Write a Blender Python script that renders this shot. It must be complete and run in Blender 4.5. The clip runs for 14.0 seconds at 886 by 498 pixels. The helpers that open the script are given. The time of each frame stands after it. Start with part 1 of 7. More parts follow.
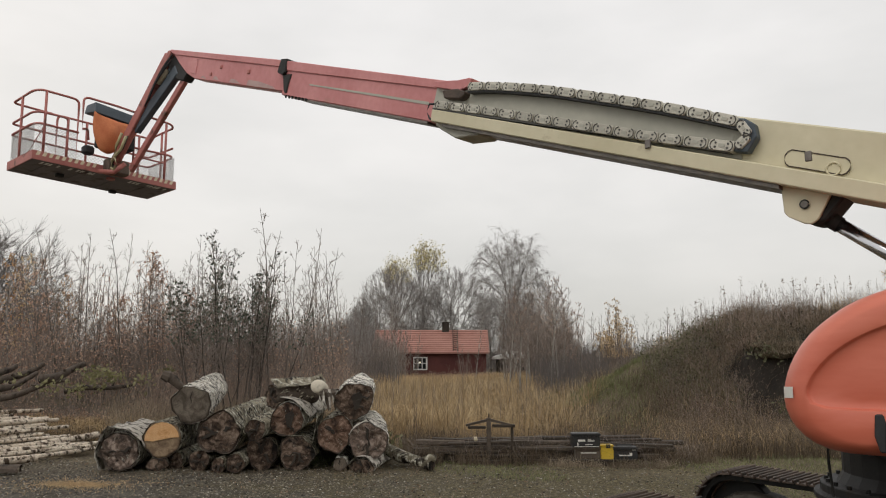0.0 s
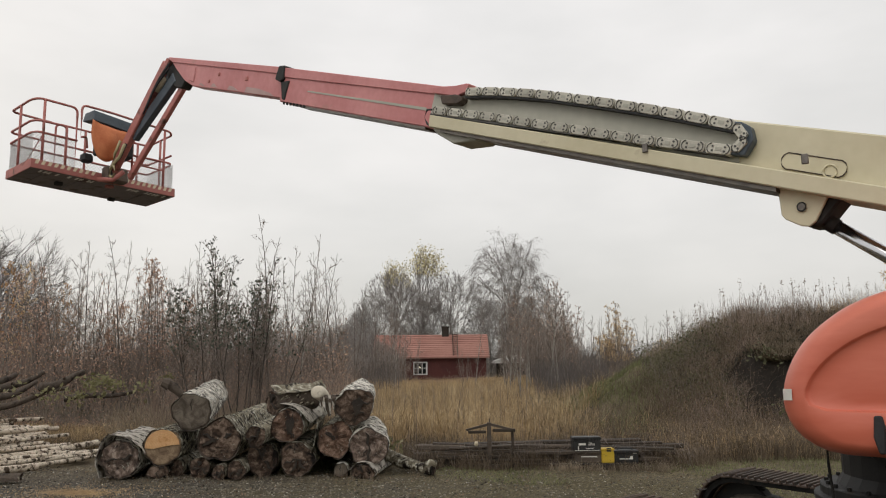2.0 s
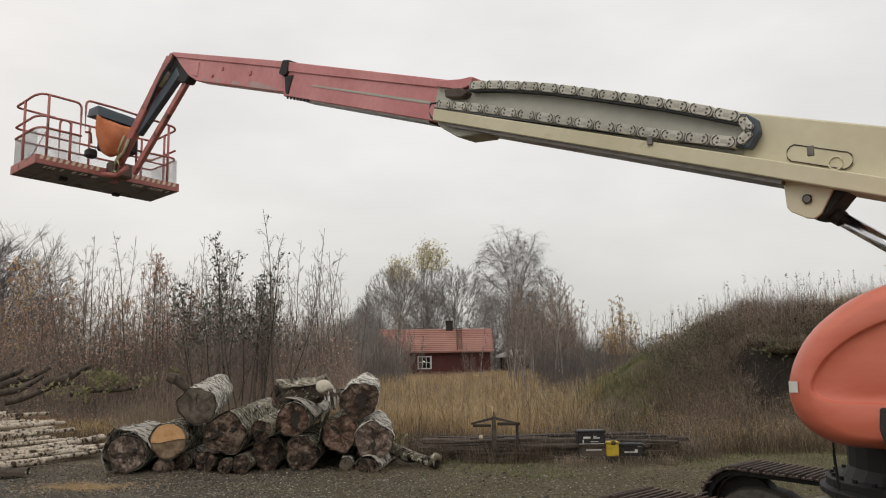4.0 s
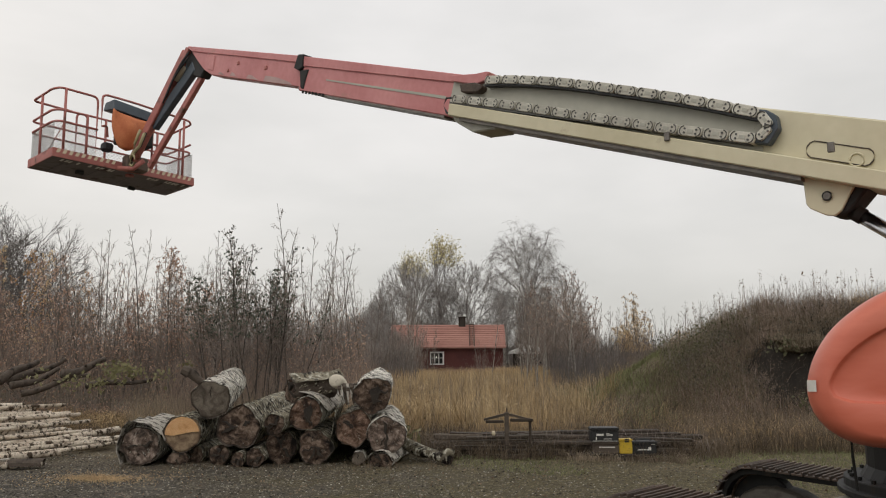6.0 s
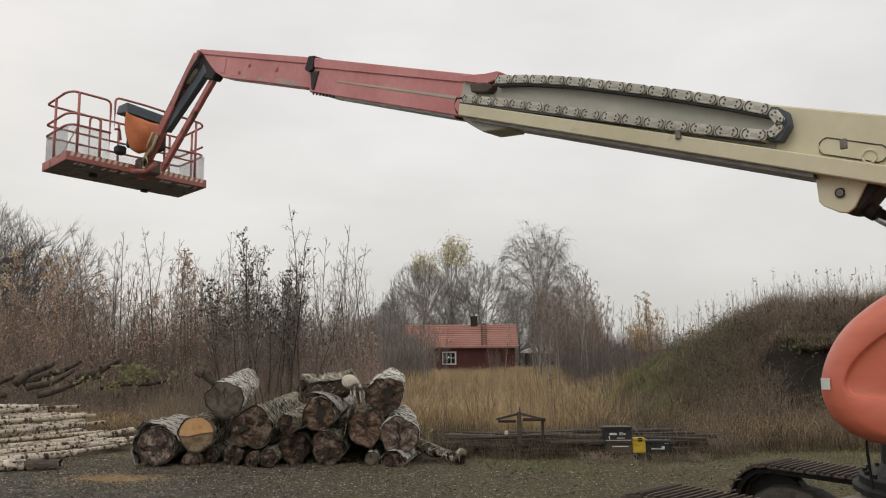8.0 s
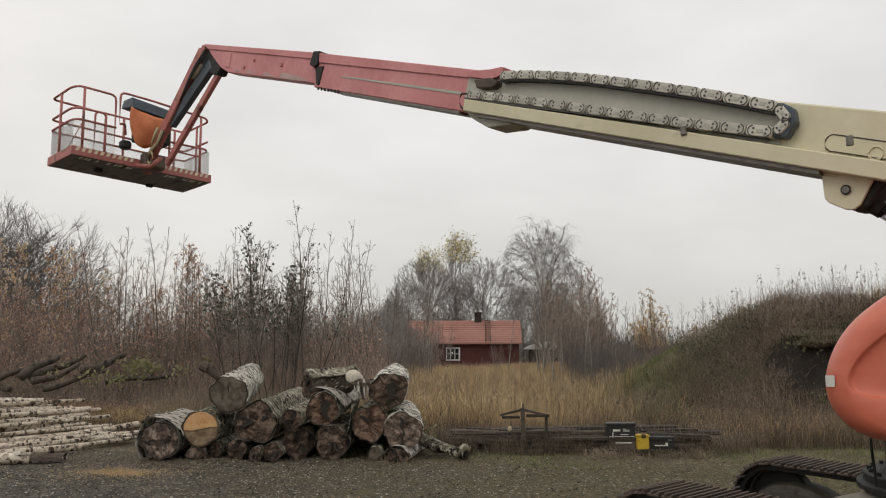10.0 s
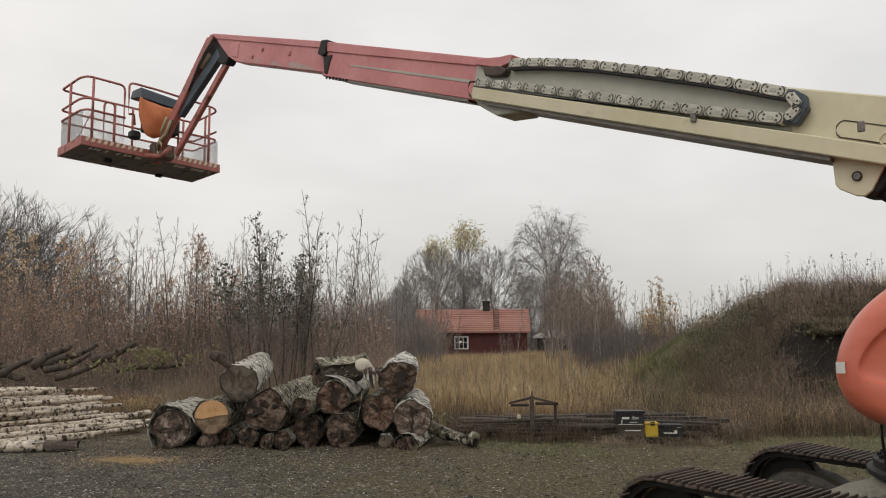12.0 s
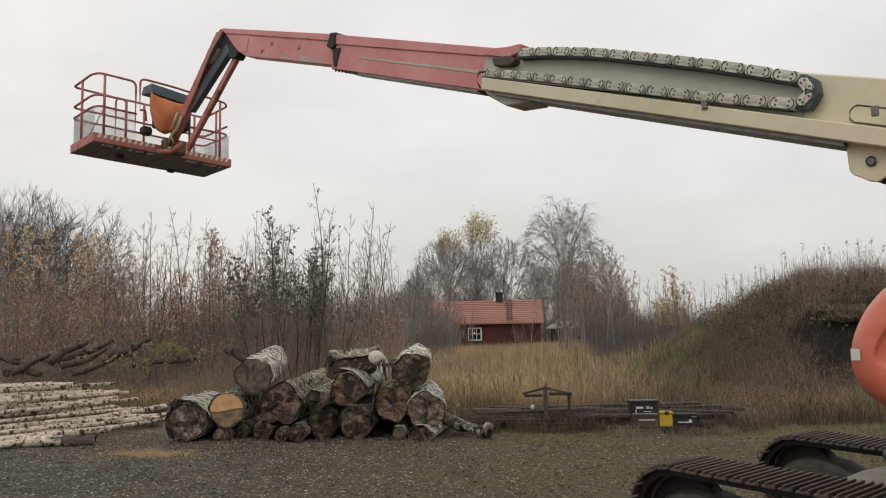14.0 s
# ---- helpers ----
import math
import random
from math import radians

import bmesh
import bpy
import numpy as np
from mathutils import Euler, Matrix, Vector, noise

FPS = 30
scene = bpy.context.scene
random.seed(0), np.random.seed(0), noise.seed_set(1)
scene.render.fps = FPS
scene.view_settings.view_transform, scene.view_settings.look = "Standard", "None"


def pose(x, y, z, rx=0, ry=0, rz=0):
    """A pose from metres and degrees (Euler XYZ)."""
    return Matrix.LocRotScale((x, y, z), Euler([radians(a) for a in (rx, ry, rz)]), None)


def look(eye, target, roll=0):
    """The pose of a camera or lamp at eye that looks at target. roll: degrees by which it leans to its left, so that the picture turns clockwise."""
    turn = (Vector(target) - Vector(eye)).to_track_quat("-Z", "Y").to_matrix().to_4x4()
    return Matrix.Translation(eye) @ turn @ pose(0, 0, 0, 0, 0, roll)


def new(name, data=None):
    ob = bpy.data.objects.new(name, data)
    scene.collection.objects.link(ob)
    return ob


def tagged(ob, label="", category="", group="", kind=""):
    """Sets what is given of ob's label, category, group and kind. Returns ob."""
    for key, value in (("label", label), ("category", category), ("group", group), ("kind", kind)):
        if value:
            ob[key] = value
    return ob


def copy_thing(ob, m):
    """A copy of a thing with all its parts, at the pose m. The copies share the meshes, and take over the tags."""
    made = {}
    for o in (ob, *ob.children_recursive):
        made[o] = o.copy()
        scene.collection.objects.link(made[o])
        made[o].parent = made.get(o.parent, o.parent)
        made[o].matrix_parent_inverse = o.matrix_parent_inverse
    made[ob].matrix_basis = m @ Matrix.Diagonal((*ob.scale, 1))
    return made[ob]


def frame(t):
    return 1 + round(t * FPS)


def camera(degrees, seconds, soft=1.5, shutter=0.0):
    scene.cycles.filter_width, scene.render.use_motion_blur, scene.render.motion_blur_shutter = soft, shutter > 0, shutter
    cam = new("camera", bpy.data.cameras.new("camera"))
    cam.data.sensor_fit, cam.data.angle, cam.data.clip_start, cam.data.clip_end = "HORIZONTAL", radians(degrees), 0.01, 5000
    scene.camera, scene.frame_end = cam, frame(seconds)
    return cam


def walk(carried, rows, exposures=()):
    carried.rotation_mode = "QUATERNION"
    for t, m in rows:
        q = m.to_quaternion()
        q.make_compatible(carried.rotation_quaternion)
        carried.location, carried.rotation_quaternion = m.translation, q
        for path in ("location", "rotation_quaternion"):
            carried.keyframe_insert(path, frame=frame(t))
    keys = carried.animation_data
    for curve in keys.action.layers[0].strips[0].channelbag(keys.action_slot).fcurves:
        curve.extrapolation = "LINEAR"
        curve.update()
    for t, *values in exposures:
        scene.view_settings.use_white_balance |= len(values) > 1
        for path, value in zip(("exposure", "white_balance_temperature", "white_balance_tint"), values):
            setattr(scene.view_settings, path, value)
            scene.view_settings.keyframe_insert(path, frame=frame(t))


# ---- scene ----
cam = camera(59.40, 14.0, soft=1.1)
PATH = [
    (0, (0.0132, -0.0039, 1.7061), (0.0124, 1.9786, 1.9702), -0.034),
    (0.5, (0.0134, -0.0119, 1.7066), (0.0100, 1.9697, 1.9771), -0.094),
    (1, (0.0108, -0.0190, 1.7072), (0.0045, 1.9622, 1.9806), -0.122),
    (1.5, (0.0106, -0.0126, 1.7093), (0.0092, 1.9689, 1.9811), -0.268),
    (2, (0.0152, -0.0196, 1.7104), (0.0168, 1.9613, 1.9860), -0.527),
    (2.5, (0.0185, -0.0138, 1.7073), (0.0181, 1.9673, 1.9816), -0.413),
    (3, (0.0148, -0.0236, 1.7059), (0.0144, 1.9583, 1.9742), -0.552),
    (5.5, (-0.0021, -0.0019, 1.7010), (-0.0319, 1.9815, 1.9566), -0.363),
    (6, (-0.0055, 0.0026, 1.7024), (-0.0472, 1.9864, 1.9533), -0.174),
    (6.5, (-0.0000, 0.0000, 1.7000), (-0.0546, 1.9839, 1.9472), -0.279),
    (7, (0.0007, 0.0049, 1.6959), (-0.0638, 1.9891, 1.9387), -0.354),
    (7.5, (-0.0021, -0.0039, 1.6973), (-0.0673, 1.9800, 1.9415), -0.411),
    (8, (-0.0036, -0.0088, 1.7009), (-0.0749, 1.9741, 1.9518), -0.463),
    (10.5, (-0.0051, -0.0082, 1.6954), (-0.0879, 1.9763, 1.9297), -0.195),
    (11, (-0.0124, -0.0162, 1.6926), (-0.0899, 1.9696, 1.9176), -0.240),
    (11.5, (-0.0107, -0.0121, 1.6954), (-0.0977, 1.9745, 1.9095), -0.312),
    (12, (-0.0146, -0.0187, 1.6905), (-0.1176, 1.9673, 1.9033), -0.344),
    (12.5, (-0.0130, -0.0205, 1.6926), (-0.1275, 1.9648, 1.9052), -0.551),
    (13, (-0.0059, -0.0164, 1.6911), (-0.1272, 1.9697, 1.8924), -0.747),
    (13.5, (-0.0043, -0.0188, 1.6898), (-0.1357, 1.9676, 1.8820), -0.921),
    (14, (-0.0034, -0.0138, 1.6869), (-0.1387, 1.9723, 1.8791), -0.970),
]
walk(cam, [(t, look(eye, target, roll)) for t, eye, target, roll in PATH], [(0, 0.09), (3, 0.09), (6, 0.03), (10.5, 0.04), (14, 0.07)])

# ---- light: a bright overcast November sky ----
world = bpy.data.worlds.new("overcast_sky")
scene.world = world
world.use_nodes = True
wn, wl = world.node_tree.nodes, world.node_tree.links
wn.clear()
w_out, w_bg = wn.new("ShaderNodeOutputWorld"), wn.new("ShaderNodeBackground")
w_sky = wn.new("ShaderNodeTexSky")
w_sky.sky_type, w_sky.sun_disc = "NISHITA", False
w_sky.sun_elevation, w_sky.sun_rotation = radians(24), radians(-35)
w_dim = wn.new("ShaderNodeMix")
w_dim.data_type, w_dim.blend_type = "RGBA", "MULTIPLY"
w_dim.inputs[0].default_value = 1.0
w_dim.inputs[7].default_value = (0.10, 0.10, 0.10, 1)
w_co, w_map, w_noise, w_ramp = wn.new("ShaderNodeTexCoord"), wn.new("ShaderNodeMapping"), wn.new("ShaderNodeTexNoise"), wn.new("ShaderNodeValToRGB")
w_map.inputs["Scale"].default_value = (1.0, 1.0, 2.6)
w_noise.inputs["Scale"].default_value, w_noise.inputs["Detail"].default_value, w_noise.inputs["Roughness"].default_value = 2.3, 5.0, 0.5
w_ramp.color_ramp.elements[0].position, w_ramp.color_ramp.elements[0].color = 0.32, (0.672, 0.666, 0.650, 1)
w_ramp.color_ramp.elements[1].position, w_ramp.color_ramp.elements[1].color = 0.66, (0.826, 0.808, 0.789, 1)
w_mix = wn.new("ShaderNodeMix")
w_mix.data_type = "RGBA"
w_mix.inputs[0].default_value = 0.97
wl.new(w_co.outputs["Generated"], w_map.inputs["Vector"])
wl.new(w_map.outputs[0], w_noise.inputs["Vector"])
wl.new(w_noise.outputs["Fac"], w_ramp.inputs["Fac"])
wl.new(w_sky.outputs[0], w_dim.inputs[6])
wl.new(w_dim.outputs[2], w_mix.inputs[6])
wl.new(w_ramp.outputs[0], w_mix.inputs[7])
# the cloud is thicker and greyer towards the horizon
w_sep, w_rise, w_tint = wn.new("ShaderNodeSeparateXYZ"), wn.new("ShaderNodeValToRGB"), wn.new("ShaderNodeMix")
wl.new(w_co.outputs["Generated"], w_sep.inputs[0])
wl.new(w_sep.outputs["Z"], w_rise.inputs["Fac"])
w_rise.color_ramp.elements[0].position, w_rise.color_ramp.elements[0].color = 0.02, (0.83, 0.83, 0.81, 1)
w_rise.color_ramp.elements[1].position, w_rise.color_ramp.elements[1].color = 0.42, (1.05, 1.05, 1.06, 1)
w_low = w_rise.color_ramp.elements.new(0.17)
w_low.color = (0.99, 0.99, 0.985, 1)
w_tint.data_type, w_tint.blend_type = "RGBA", "MULTIPLY"
w_tint.inputs[0].default_value = 1.0
wl.new(w_mix.outputs[2], w_tint.inputs[6])
wl.new(w_rise.outputs[0], w_tint.inputs[7])
wl.new(w_tint.outputs[2], w_bg.inputs["Color"])
w_bg.inputs["Strength"].default_value = 1.0
wl.new(w_bg.outputs[0], w_out.inputs["Surface"])

sun = new("sun", bpy.data.lights.new("sun", "SUN"))
sun.data.energy, sun.data.angle, sun.data.color = 0.6, radians(40), (1.0, 0.96, 0.9)
sun.matrix_basis = look((-12, -17, 22), (0, 0, 0))


# ---- materials ----
def mat(name, c1, c2, scale=4.0, rough=0.7, metal=0.0, bump=0.15, stain=None, stain_at=0.62, stain_scale=1.2, stretch=(1, 1, 1), island=0.0, fine=9.0, per_object=0.0, space="Object", spec=0.5):
    m = bpy.data.materials.new(name)
    m.use_nodes = True
    n, l = m.node_tree.nodes, m.node_tree.links
    b = n["Principled BSDF"]
    b.inputs["Metallic"].default_value = metal
    b.inputs["Specular IOR Level"].default_value = spec
    co, mp = n.new("ShaderNodeTexCoord"), n.new("ShaderNodeMapping")
    mp.inputs["Scale"].default_value = stretch
    l.new(co.outputs[space], mp.inputs["Vector"])
    n1, n2 = n.new("ShaderNodeTexNoise"), n.new("ShaderNodeTexNoise")
    n1.inputs["Scale"].default_value, n1.inputs["Detail"].default_value = scale, 6
    n2.inputs["Scale"].default_value, n2.inputs["Detail"].default_value = scale * fine, 3
    l.new(mp.outputs[0], n1.inputs["Vector"])
    l.new(mp.outputs[0], n2.inputs["Vector"])
    add = n.new("ShaderNodeMath")
    add.operation = "MULTIPLY_ADD"
    add.inputs[1].default_value = 0.45
    l.new(n2.outputs["Fac"], add.inputs[0])
    l.new(n1.outputs["Fac"], add.inputs[2])
    fac = add.outputs[0]
    for amount, node, out in ((island, "ShaderNodeNewGeometry", "Random Per Island"), (per_object, "ShaderNodeObjectInfo", "Random")):
        if amount:
            src, ma = n.new(node), n.new("ShaderNodeMath")
            ma.operation = "MULTIPLY_ADD"
            ma.inputs[1].default_value = amount
            l.new(src.outputs[out], ma.inputs[0])
            l.new(fac, ma.inputs[2])
            off = n.new("ShaderNodeMath")
            off.operation = "SUBTRACT"
            off.inputs[1].default_value = amount / 2
            l.new(ma.outputs[0], off.inputs[0])
            fac = off.outputs[0]
    rp = n.new("ShaderNodeValToRGB")
    rp.color_ramp.elements[0].position, rp.color_ramp.elements[0].color = 0.45, (*c1, 1)
    rp.color_ramp.elements[1].position, rp.color_ramp.elements[1].color = 0.98, (*c2, 1)
    l.new(fac, rp.inputs["Fac"])
    colour = rp.outputs[0]
    if stain:
        n3, r3, mx = n.new("ShaderNodeTexNoise"), n.new("ShaderNodeValToRGB"), n.new("ShaderNodeMix")
        n3.inputs["Scale"].default_value, n3.inputs["Detail"].default_value, n3.inputs["Roughness"].default_value = stain_scale, 8, 0.65
        l.new(mp.outputs[0], n3.inputs["Vector"])
        r3.color_ramp.elements[0].position, r3.color_ramp.elements[1].position = stain_at - 0.06, stain_at + 0.06
        l.new(n3.outputs["Fac"], r3.inputs["Fac"])
        mx.data_type = "RGBA"
        l.new(r3.outputs[0], mx.inputs[0])
        l.new(colour, mx.inputs[6])
        mx.inputs[7].default_value = (*stain, 1)
        colour = mx.outputs[2]
    l.new(colour, b.inputs["Base Color"])
    rr = n.new("ShaderNodeMapRange")
    rr.inputs["To Min"].default_value, rr.inputs["To Max"].default_value = max(rough - 0.12, 0.05), min(rough + 0.12, 1)
    l.new(n1.outputs["Fac"], rr.inputs["Value"])
    l.new(rr.outputs[0], b.inputs["Roughness"])
    if bump:
        bp = n.new("ShaderNodeBump")
        bp.inputs["Strength"].default_value, bp.inputs["Distance"].default_value = bump, 0.02
        l.new(add.outputs[0], bp.inputs["Height"])
        l.new(bp.outputs[0], b.inputs["Normal"])
    return m


def end_grain(name, pale, dark, heart, cut=0.5, rot=0.36, lichen=0.62):
    """Sawn log end: growth rings round the local y axis, rot, stains and pale lichen."""
    m = bpy.data.materials.new(name)
    m.use_nodes = True
    n, l = m.node_tree.nodes, m.node_tree.links
    b = n["Principled BSDF"]
    b.inputs["Roughness"].default_value = 0.85
    b.inputs["Specular IOR Level"].default_value = 0.25
    co, info, wv, rp = n.new("ShaderNodeTexCoord"), n.new("ShaderNodeObjectInfo"), n.new("ShaderNodeTexWave"), n.new("ShaderNodeValToRGB")
    ad = n.new("ShaderNodeVectorMath")
    sc = n.new("ShaderNodeVectorMath")
    sc.operation = "SCALE"
    sc.inputs[0].default_value = (37, 11, 53)
    l.new(info.outputs["Random"], sc.inputs["Scale"])
    l.new(co.outputs["Object"], ad.inputs[0])
    l.new(sc.outputs[0], ad.inputs[1])
    wv.wave_type, wv.rings_direction = "RINGS", "Y"
    wv.inputs["Scale"].default_value, wv.inputs["Distortion"].default_value, wv.inputs["Detail"].default_value = 14, 4.0, 4
    l.new(co.outputs["Object"], wv.inputs["Vector"])
    ns = []
    for size, rough in ((8.0, 0.68), (3.6, 0.6), (19.0, 0.7)):
        k = n.new("ShaderNodeTexNoise")
        k.inputs["Scale"].default_value, k.inputs["Detail"].default_value, k.inputs["Roughness"].default_value = size, 9, rough
        k.inputs["Distortion"].default_value = 0.6
        l.new(ad.outputs[0], k.inputs["Vector"])
        ns.append(k)
    rp.color_ramp.elements[0].position, rp.color_ramp.elements[0].color = cut - 0.12, (*dark, 1)
    rp.color_ramp.elements[1].position, rp.color_ramp.elements[1].color = cut + 0.11, (*pale, 1)
    mid = rp.color_ramp.elements.new(cut)
    mid.color = (*heart, 1)
    l.new(ns[0].outputs["Fac"], rp.inputs["Fac"])
    mx = n.new("ShaderNodeMix")
    mx.data_type, mx.blend_type = "RGBA", "MULTIPLY"
    mx.inputs[0].default_value = 0.14
    l.new(rp.outputs[0], mx.inputs[6])
    l.new(wv.outputs["Color"], mx.inputs[7])
    colour = mx.outputs[2]
    for src, at_, width, tone, flip in ((ns[1], rot, 0.05, (0.008, 0.006, 0.005), True), (ns[2], lichen, 0.04, (0.40, 0.375, 0.31), False)):
        r, k = n.new("ShaderNodeMapRange"), n.new("ShaderNodeMix")
        r.inputs["From Min"].default_value, r.inputs["From Max"].default_value = (at_ + width, at_ - width) if flip else (at_ - width, at_ + width)
        l.new(src.outputs["Fac"], r.inputs["Value"])
        k.data_type = "RGBA"
        l.new(r.outputs[0], k.inputs[0])
        l.new(colour, k.inputs[6])
        k.inputs[7].default_value = (*tone, 1)
        colour = k.outputs[2]
    l.new(colour, b.inputs["Base Color"])
    bp = n.new("ShaderNodeBump")
    bp.inputs["Strength"].default_value, bp.inputs["Distance"].default_value = 0.8, 0.03
    l.new(ns[0].outputs["Fac"], bp.inputs["Height"])
    l.new(bp.outputs[0], b.inputs["Normal"])
    return m


def birch_bark(name, white, grey, dark, amount=0.56, band=(3.0, 9.0, 3.0), lichen=None):
    """Papery bark with dark cross bands; the stem runs along local y."""
    m = mat(name, grey, white, scale=7, rough=0.85, bump=0.8, per_object=0.25, stain=lichen, stain_at=0.56, stain_scale=13, spec=0.25)
    n, l = m.node_tree.nodes, m.node_tree.links
    b = n["Principled BSDF"]
    link = b.inputs["Base Color"].links[0]
    src = link.from_socket
    co, info, mp, ns, rp, mx = n.new("ShaderNodeTexCoord"), n.new("ShaderNodeObjectInfo"), n.new("ShaderNodeMapping"), n.new("ShaderNodeTexNoise"), n.new("ShaderNodeValToRGB"), n.new("ShaderNodeMix")
    sc = n.new("ShaderNodeVectorMath")
    sc.operation = "SCALE"
    sc.inputs[0].default_value = (31, 57, 13)
    l.new(info.outputs["Random"], sc.inputs["Scale"])
    l.new(sc.outputs[0], mp.inputs["Location"])
    mp.inputs["Scale"].default_value = band
    l.new(co.outputs["Object"], mp.inputs["Vector"])
    l.new(mp.outputs[0], ns.inputs["Vector"])
    ns.inputs["Scale"].default_value, ns.inputs["Detail"].default_value, ns.inputs["Roughness"].default_value = 1.0, 6, 0.6
    rp.color_ramp.elements[0].position, rp.color_ramp.elements[1].position = amount - 0.03, amount + 0.04
    l.new(ns.outputs["Fac"], rp.inputs["Fac"])
    mx.data_type = "RGBA"
    l.new(rp.outputs[0], mx.inputs[0])
    l.new(src, mx.inputs[6])
    mx.inputs[7].default_value = (*dark, 1)
    l.new(mx.outputs[2], b.inputs["Base Color"])
    return m


RED = mat("faded_red_paint", (0.50, 0.165, 0.162), (0.66, 0.285, 0.275), 1.6, 0.5, bump=0.03, stain=(0.40, 0.20, 0.16), stain_at=0.66, stain_scale=2.2)
WORN = mat("rubbed_red_paint", (0.40, 0.250, 0.235), (0.52, 0.360, 0.335), 5, 0.6, bump=0.05)
RED_DARK = mat("rusty_red_paint", (0.34, 0.105, 0.088), (0.50, 0.185, 0.155), 4, 0.55, bump=0.06, stain=(0.10, 0.045, 0.025), stain_at=0.62, stain_scale=6)
CREAM = mat("cream_paint", (0.56, 0.50, 0.33), (0.68, 0.62, 0.44), 1.3, 0.45, bump=0.03, stain=(0.30, 0.23, 0.13), stain_at=0.70, stain_scale=2.6)
PANEL = mat("grey_boom_side", (0.37, 0.36, 0.30), (0.48, 0.465, 0.39), 1.5, 0.5, bump=0.03, stain=(0.2, 0.18, 0.14), stain_at=0.72)
ORANGE = mat("faded_orange_plastic", (0.56, 0.120, 0.068), (0.70, 0.205, 0.130), 1.2, 0.42, bump=0.02, stain=(0.74, 0.36, 0.27), stain_at=0.67, stain_scale=1.7, stretch=(1, 0.35, 1.6))
COVER = mat("orange_tarpaulin", (0.50, 0.13, 0.045), (0.68, 0.24, 0.10), 5, 0.7, bump=0.3)
# base colour raised to hold the glare veil before the bright sky
STEEL = mat("dark_steel", (0.016, 0.016, 0.016), (0.042, 0.040, 0.037), 6, 0.65, spec=0.3, bump=0.1, stain=(0.06, 0.03, 0.015), stain_at=0.66, stain_scale=4)
TRACKBLACK = mat("greasy_black_steel", (0.007, 0.007, 0.007), (0.020, 0.019, 0.017), 6, 0.6, spec=0.3, bump=0.1, stain=(0.04, 0.024, 0.014), stain_at=0.66, stain_scale=4)
RUST = mat("rusty_steel", (0.036, 0.026, 0.020), (0.135, 0.096, 0.072), 7, 0.6, metal=0.3, bump=0.2, per_object=0.25)
BRIGHT = mat("worn_steel", (0.10, 0.09, 0.08), (0.24, 0.215, 0.19), 9, 0.45, metal=0.6, bump=0.1)
CHROME = mat("chrome_rod", (0.55, 0.55, 0.57), (0.7, 0.7, 0.72), 3, 0.18, metal=1.0, bump=0)
DUSTY = mat("dusty_cream_paint", (0.17, 0.155, 0.12), (0.27, 0.25, 0.20), 4, 0.7, bump=0.1, stain=(0.09, 0.075, 0.055), stain_at=0.6, stain_scale=4)
RUBBER = mat("black_rubber", (0.010, 0.010, 0.011), (0.03, 0.03, 0.032), 8, 0.6, bump=0.15)
BLUEGREY = mat("blue_grey_plastic", (0.035, 0.05, 0.065), (0.075, 0.095, 0.115), 5, 0.5, bump=0.05)
LINK = mat("grey_chain_plastic", (0.42, 0.395, 0.33), (0.64, 0.61, 0.52), 9, 0.5, bump=0.1, stain=(0.20, 0.185, 0.155), stain_at=0.66, stain_scale=12, per_object=0.5)
LINK_DARK = mat("dark_chain_plastic", (0.05, 0.047, 0.042), (0.11, 0.105, 0.095), 9, 0.5, bump=0.1)
WIRE = mat("galvanised_wire", (0.38, 0.37, 0.36), (0.56, 0.55, 0.53), 9, 0.5, metal=0.3, bump=0)
MUD = mat("muddy_grey_steel", (0.030, 0.026, 0.021), (0.088, 0.076, 0.060), 5, 0.7, bump=0.2, stain=(0.03, 0.022, 0.016), stain_at=0.6, stain_scale=5)
FLOORGREY = mat("grey_floor_underside", (0.12, 0.108, 0.110), (0.21, 0.192, 0.195), 4, 0.7, bump=0.1, stain=(0.08, 0.06, 0.055), stain_at=0.58, stain_scale=4)
HOSE = mat("yellowed_hose", (0.35, 0.30, 0.14), (0.50, 0.45, 0.28), 9, 0.5, bump=0.05)
STICKER = mat("white_sticker", (0.62, 0.60, 0.54), (0.80, 0.78, 0.72), 7, 0.5, bump=0)
HAZARD = mat("worn_yellow_tape", (0.60, 0.50, 0.34), (0.80, 0.70, 0.52), 9, 0.6, bump=0.02)
BARK = birch_bark("old_birch_bark", (0.80, 0.77, 0.69), (0.46, 0.42, 0.35), (0.026, 0.020, 0.015), 0.530, (4.5, 15.0, 4.5))
PEELED = mat("pale_peeled_wood", (0.52, 0.46, 0.36), (0.72, 0.66, 0.54), 6, 0.7, bump=0.2, stain=(0.22, 0.17, 0.12), stain_at=0.64, stain_scale=6)
BARK_DARK = birch_bark("dark_mossy_bark", (0.26, 0.230, 0.165), (0.07, 0.058, 0.040), (0.014, 0.010, 0.008), 0.56, (7.0, 12.0, 7.0), (0.55, 0.53, 0.44))
BARK_WHITE = birch_bark("white_birch_bark", (0.80, 0.72, 0.60), (0.46, 0.38, 0.29), (0.060, 0.042, 0.028), 0.55, (9.0, 13.0, 9.0), (0.30, 0.235, 0.18))
PEEL = mat("peeling_birch_bark", (0.32, 0.285, 0.235), (0.80, 0.76, 0.67), 9, 0.8, bump=0.6, stain=(0.05, 0.036, 0.025), stain_at=0.52, stain_scale=9)
FLAKE = mat("flaking_birch_bark", (0.018, 0.014, 0.011), (0.92, 0.89, 0.81), 6, 0.85, bump=0.3, island=1.0, spec=0.2)
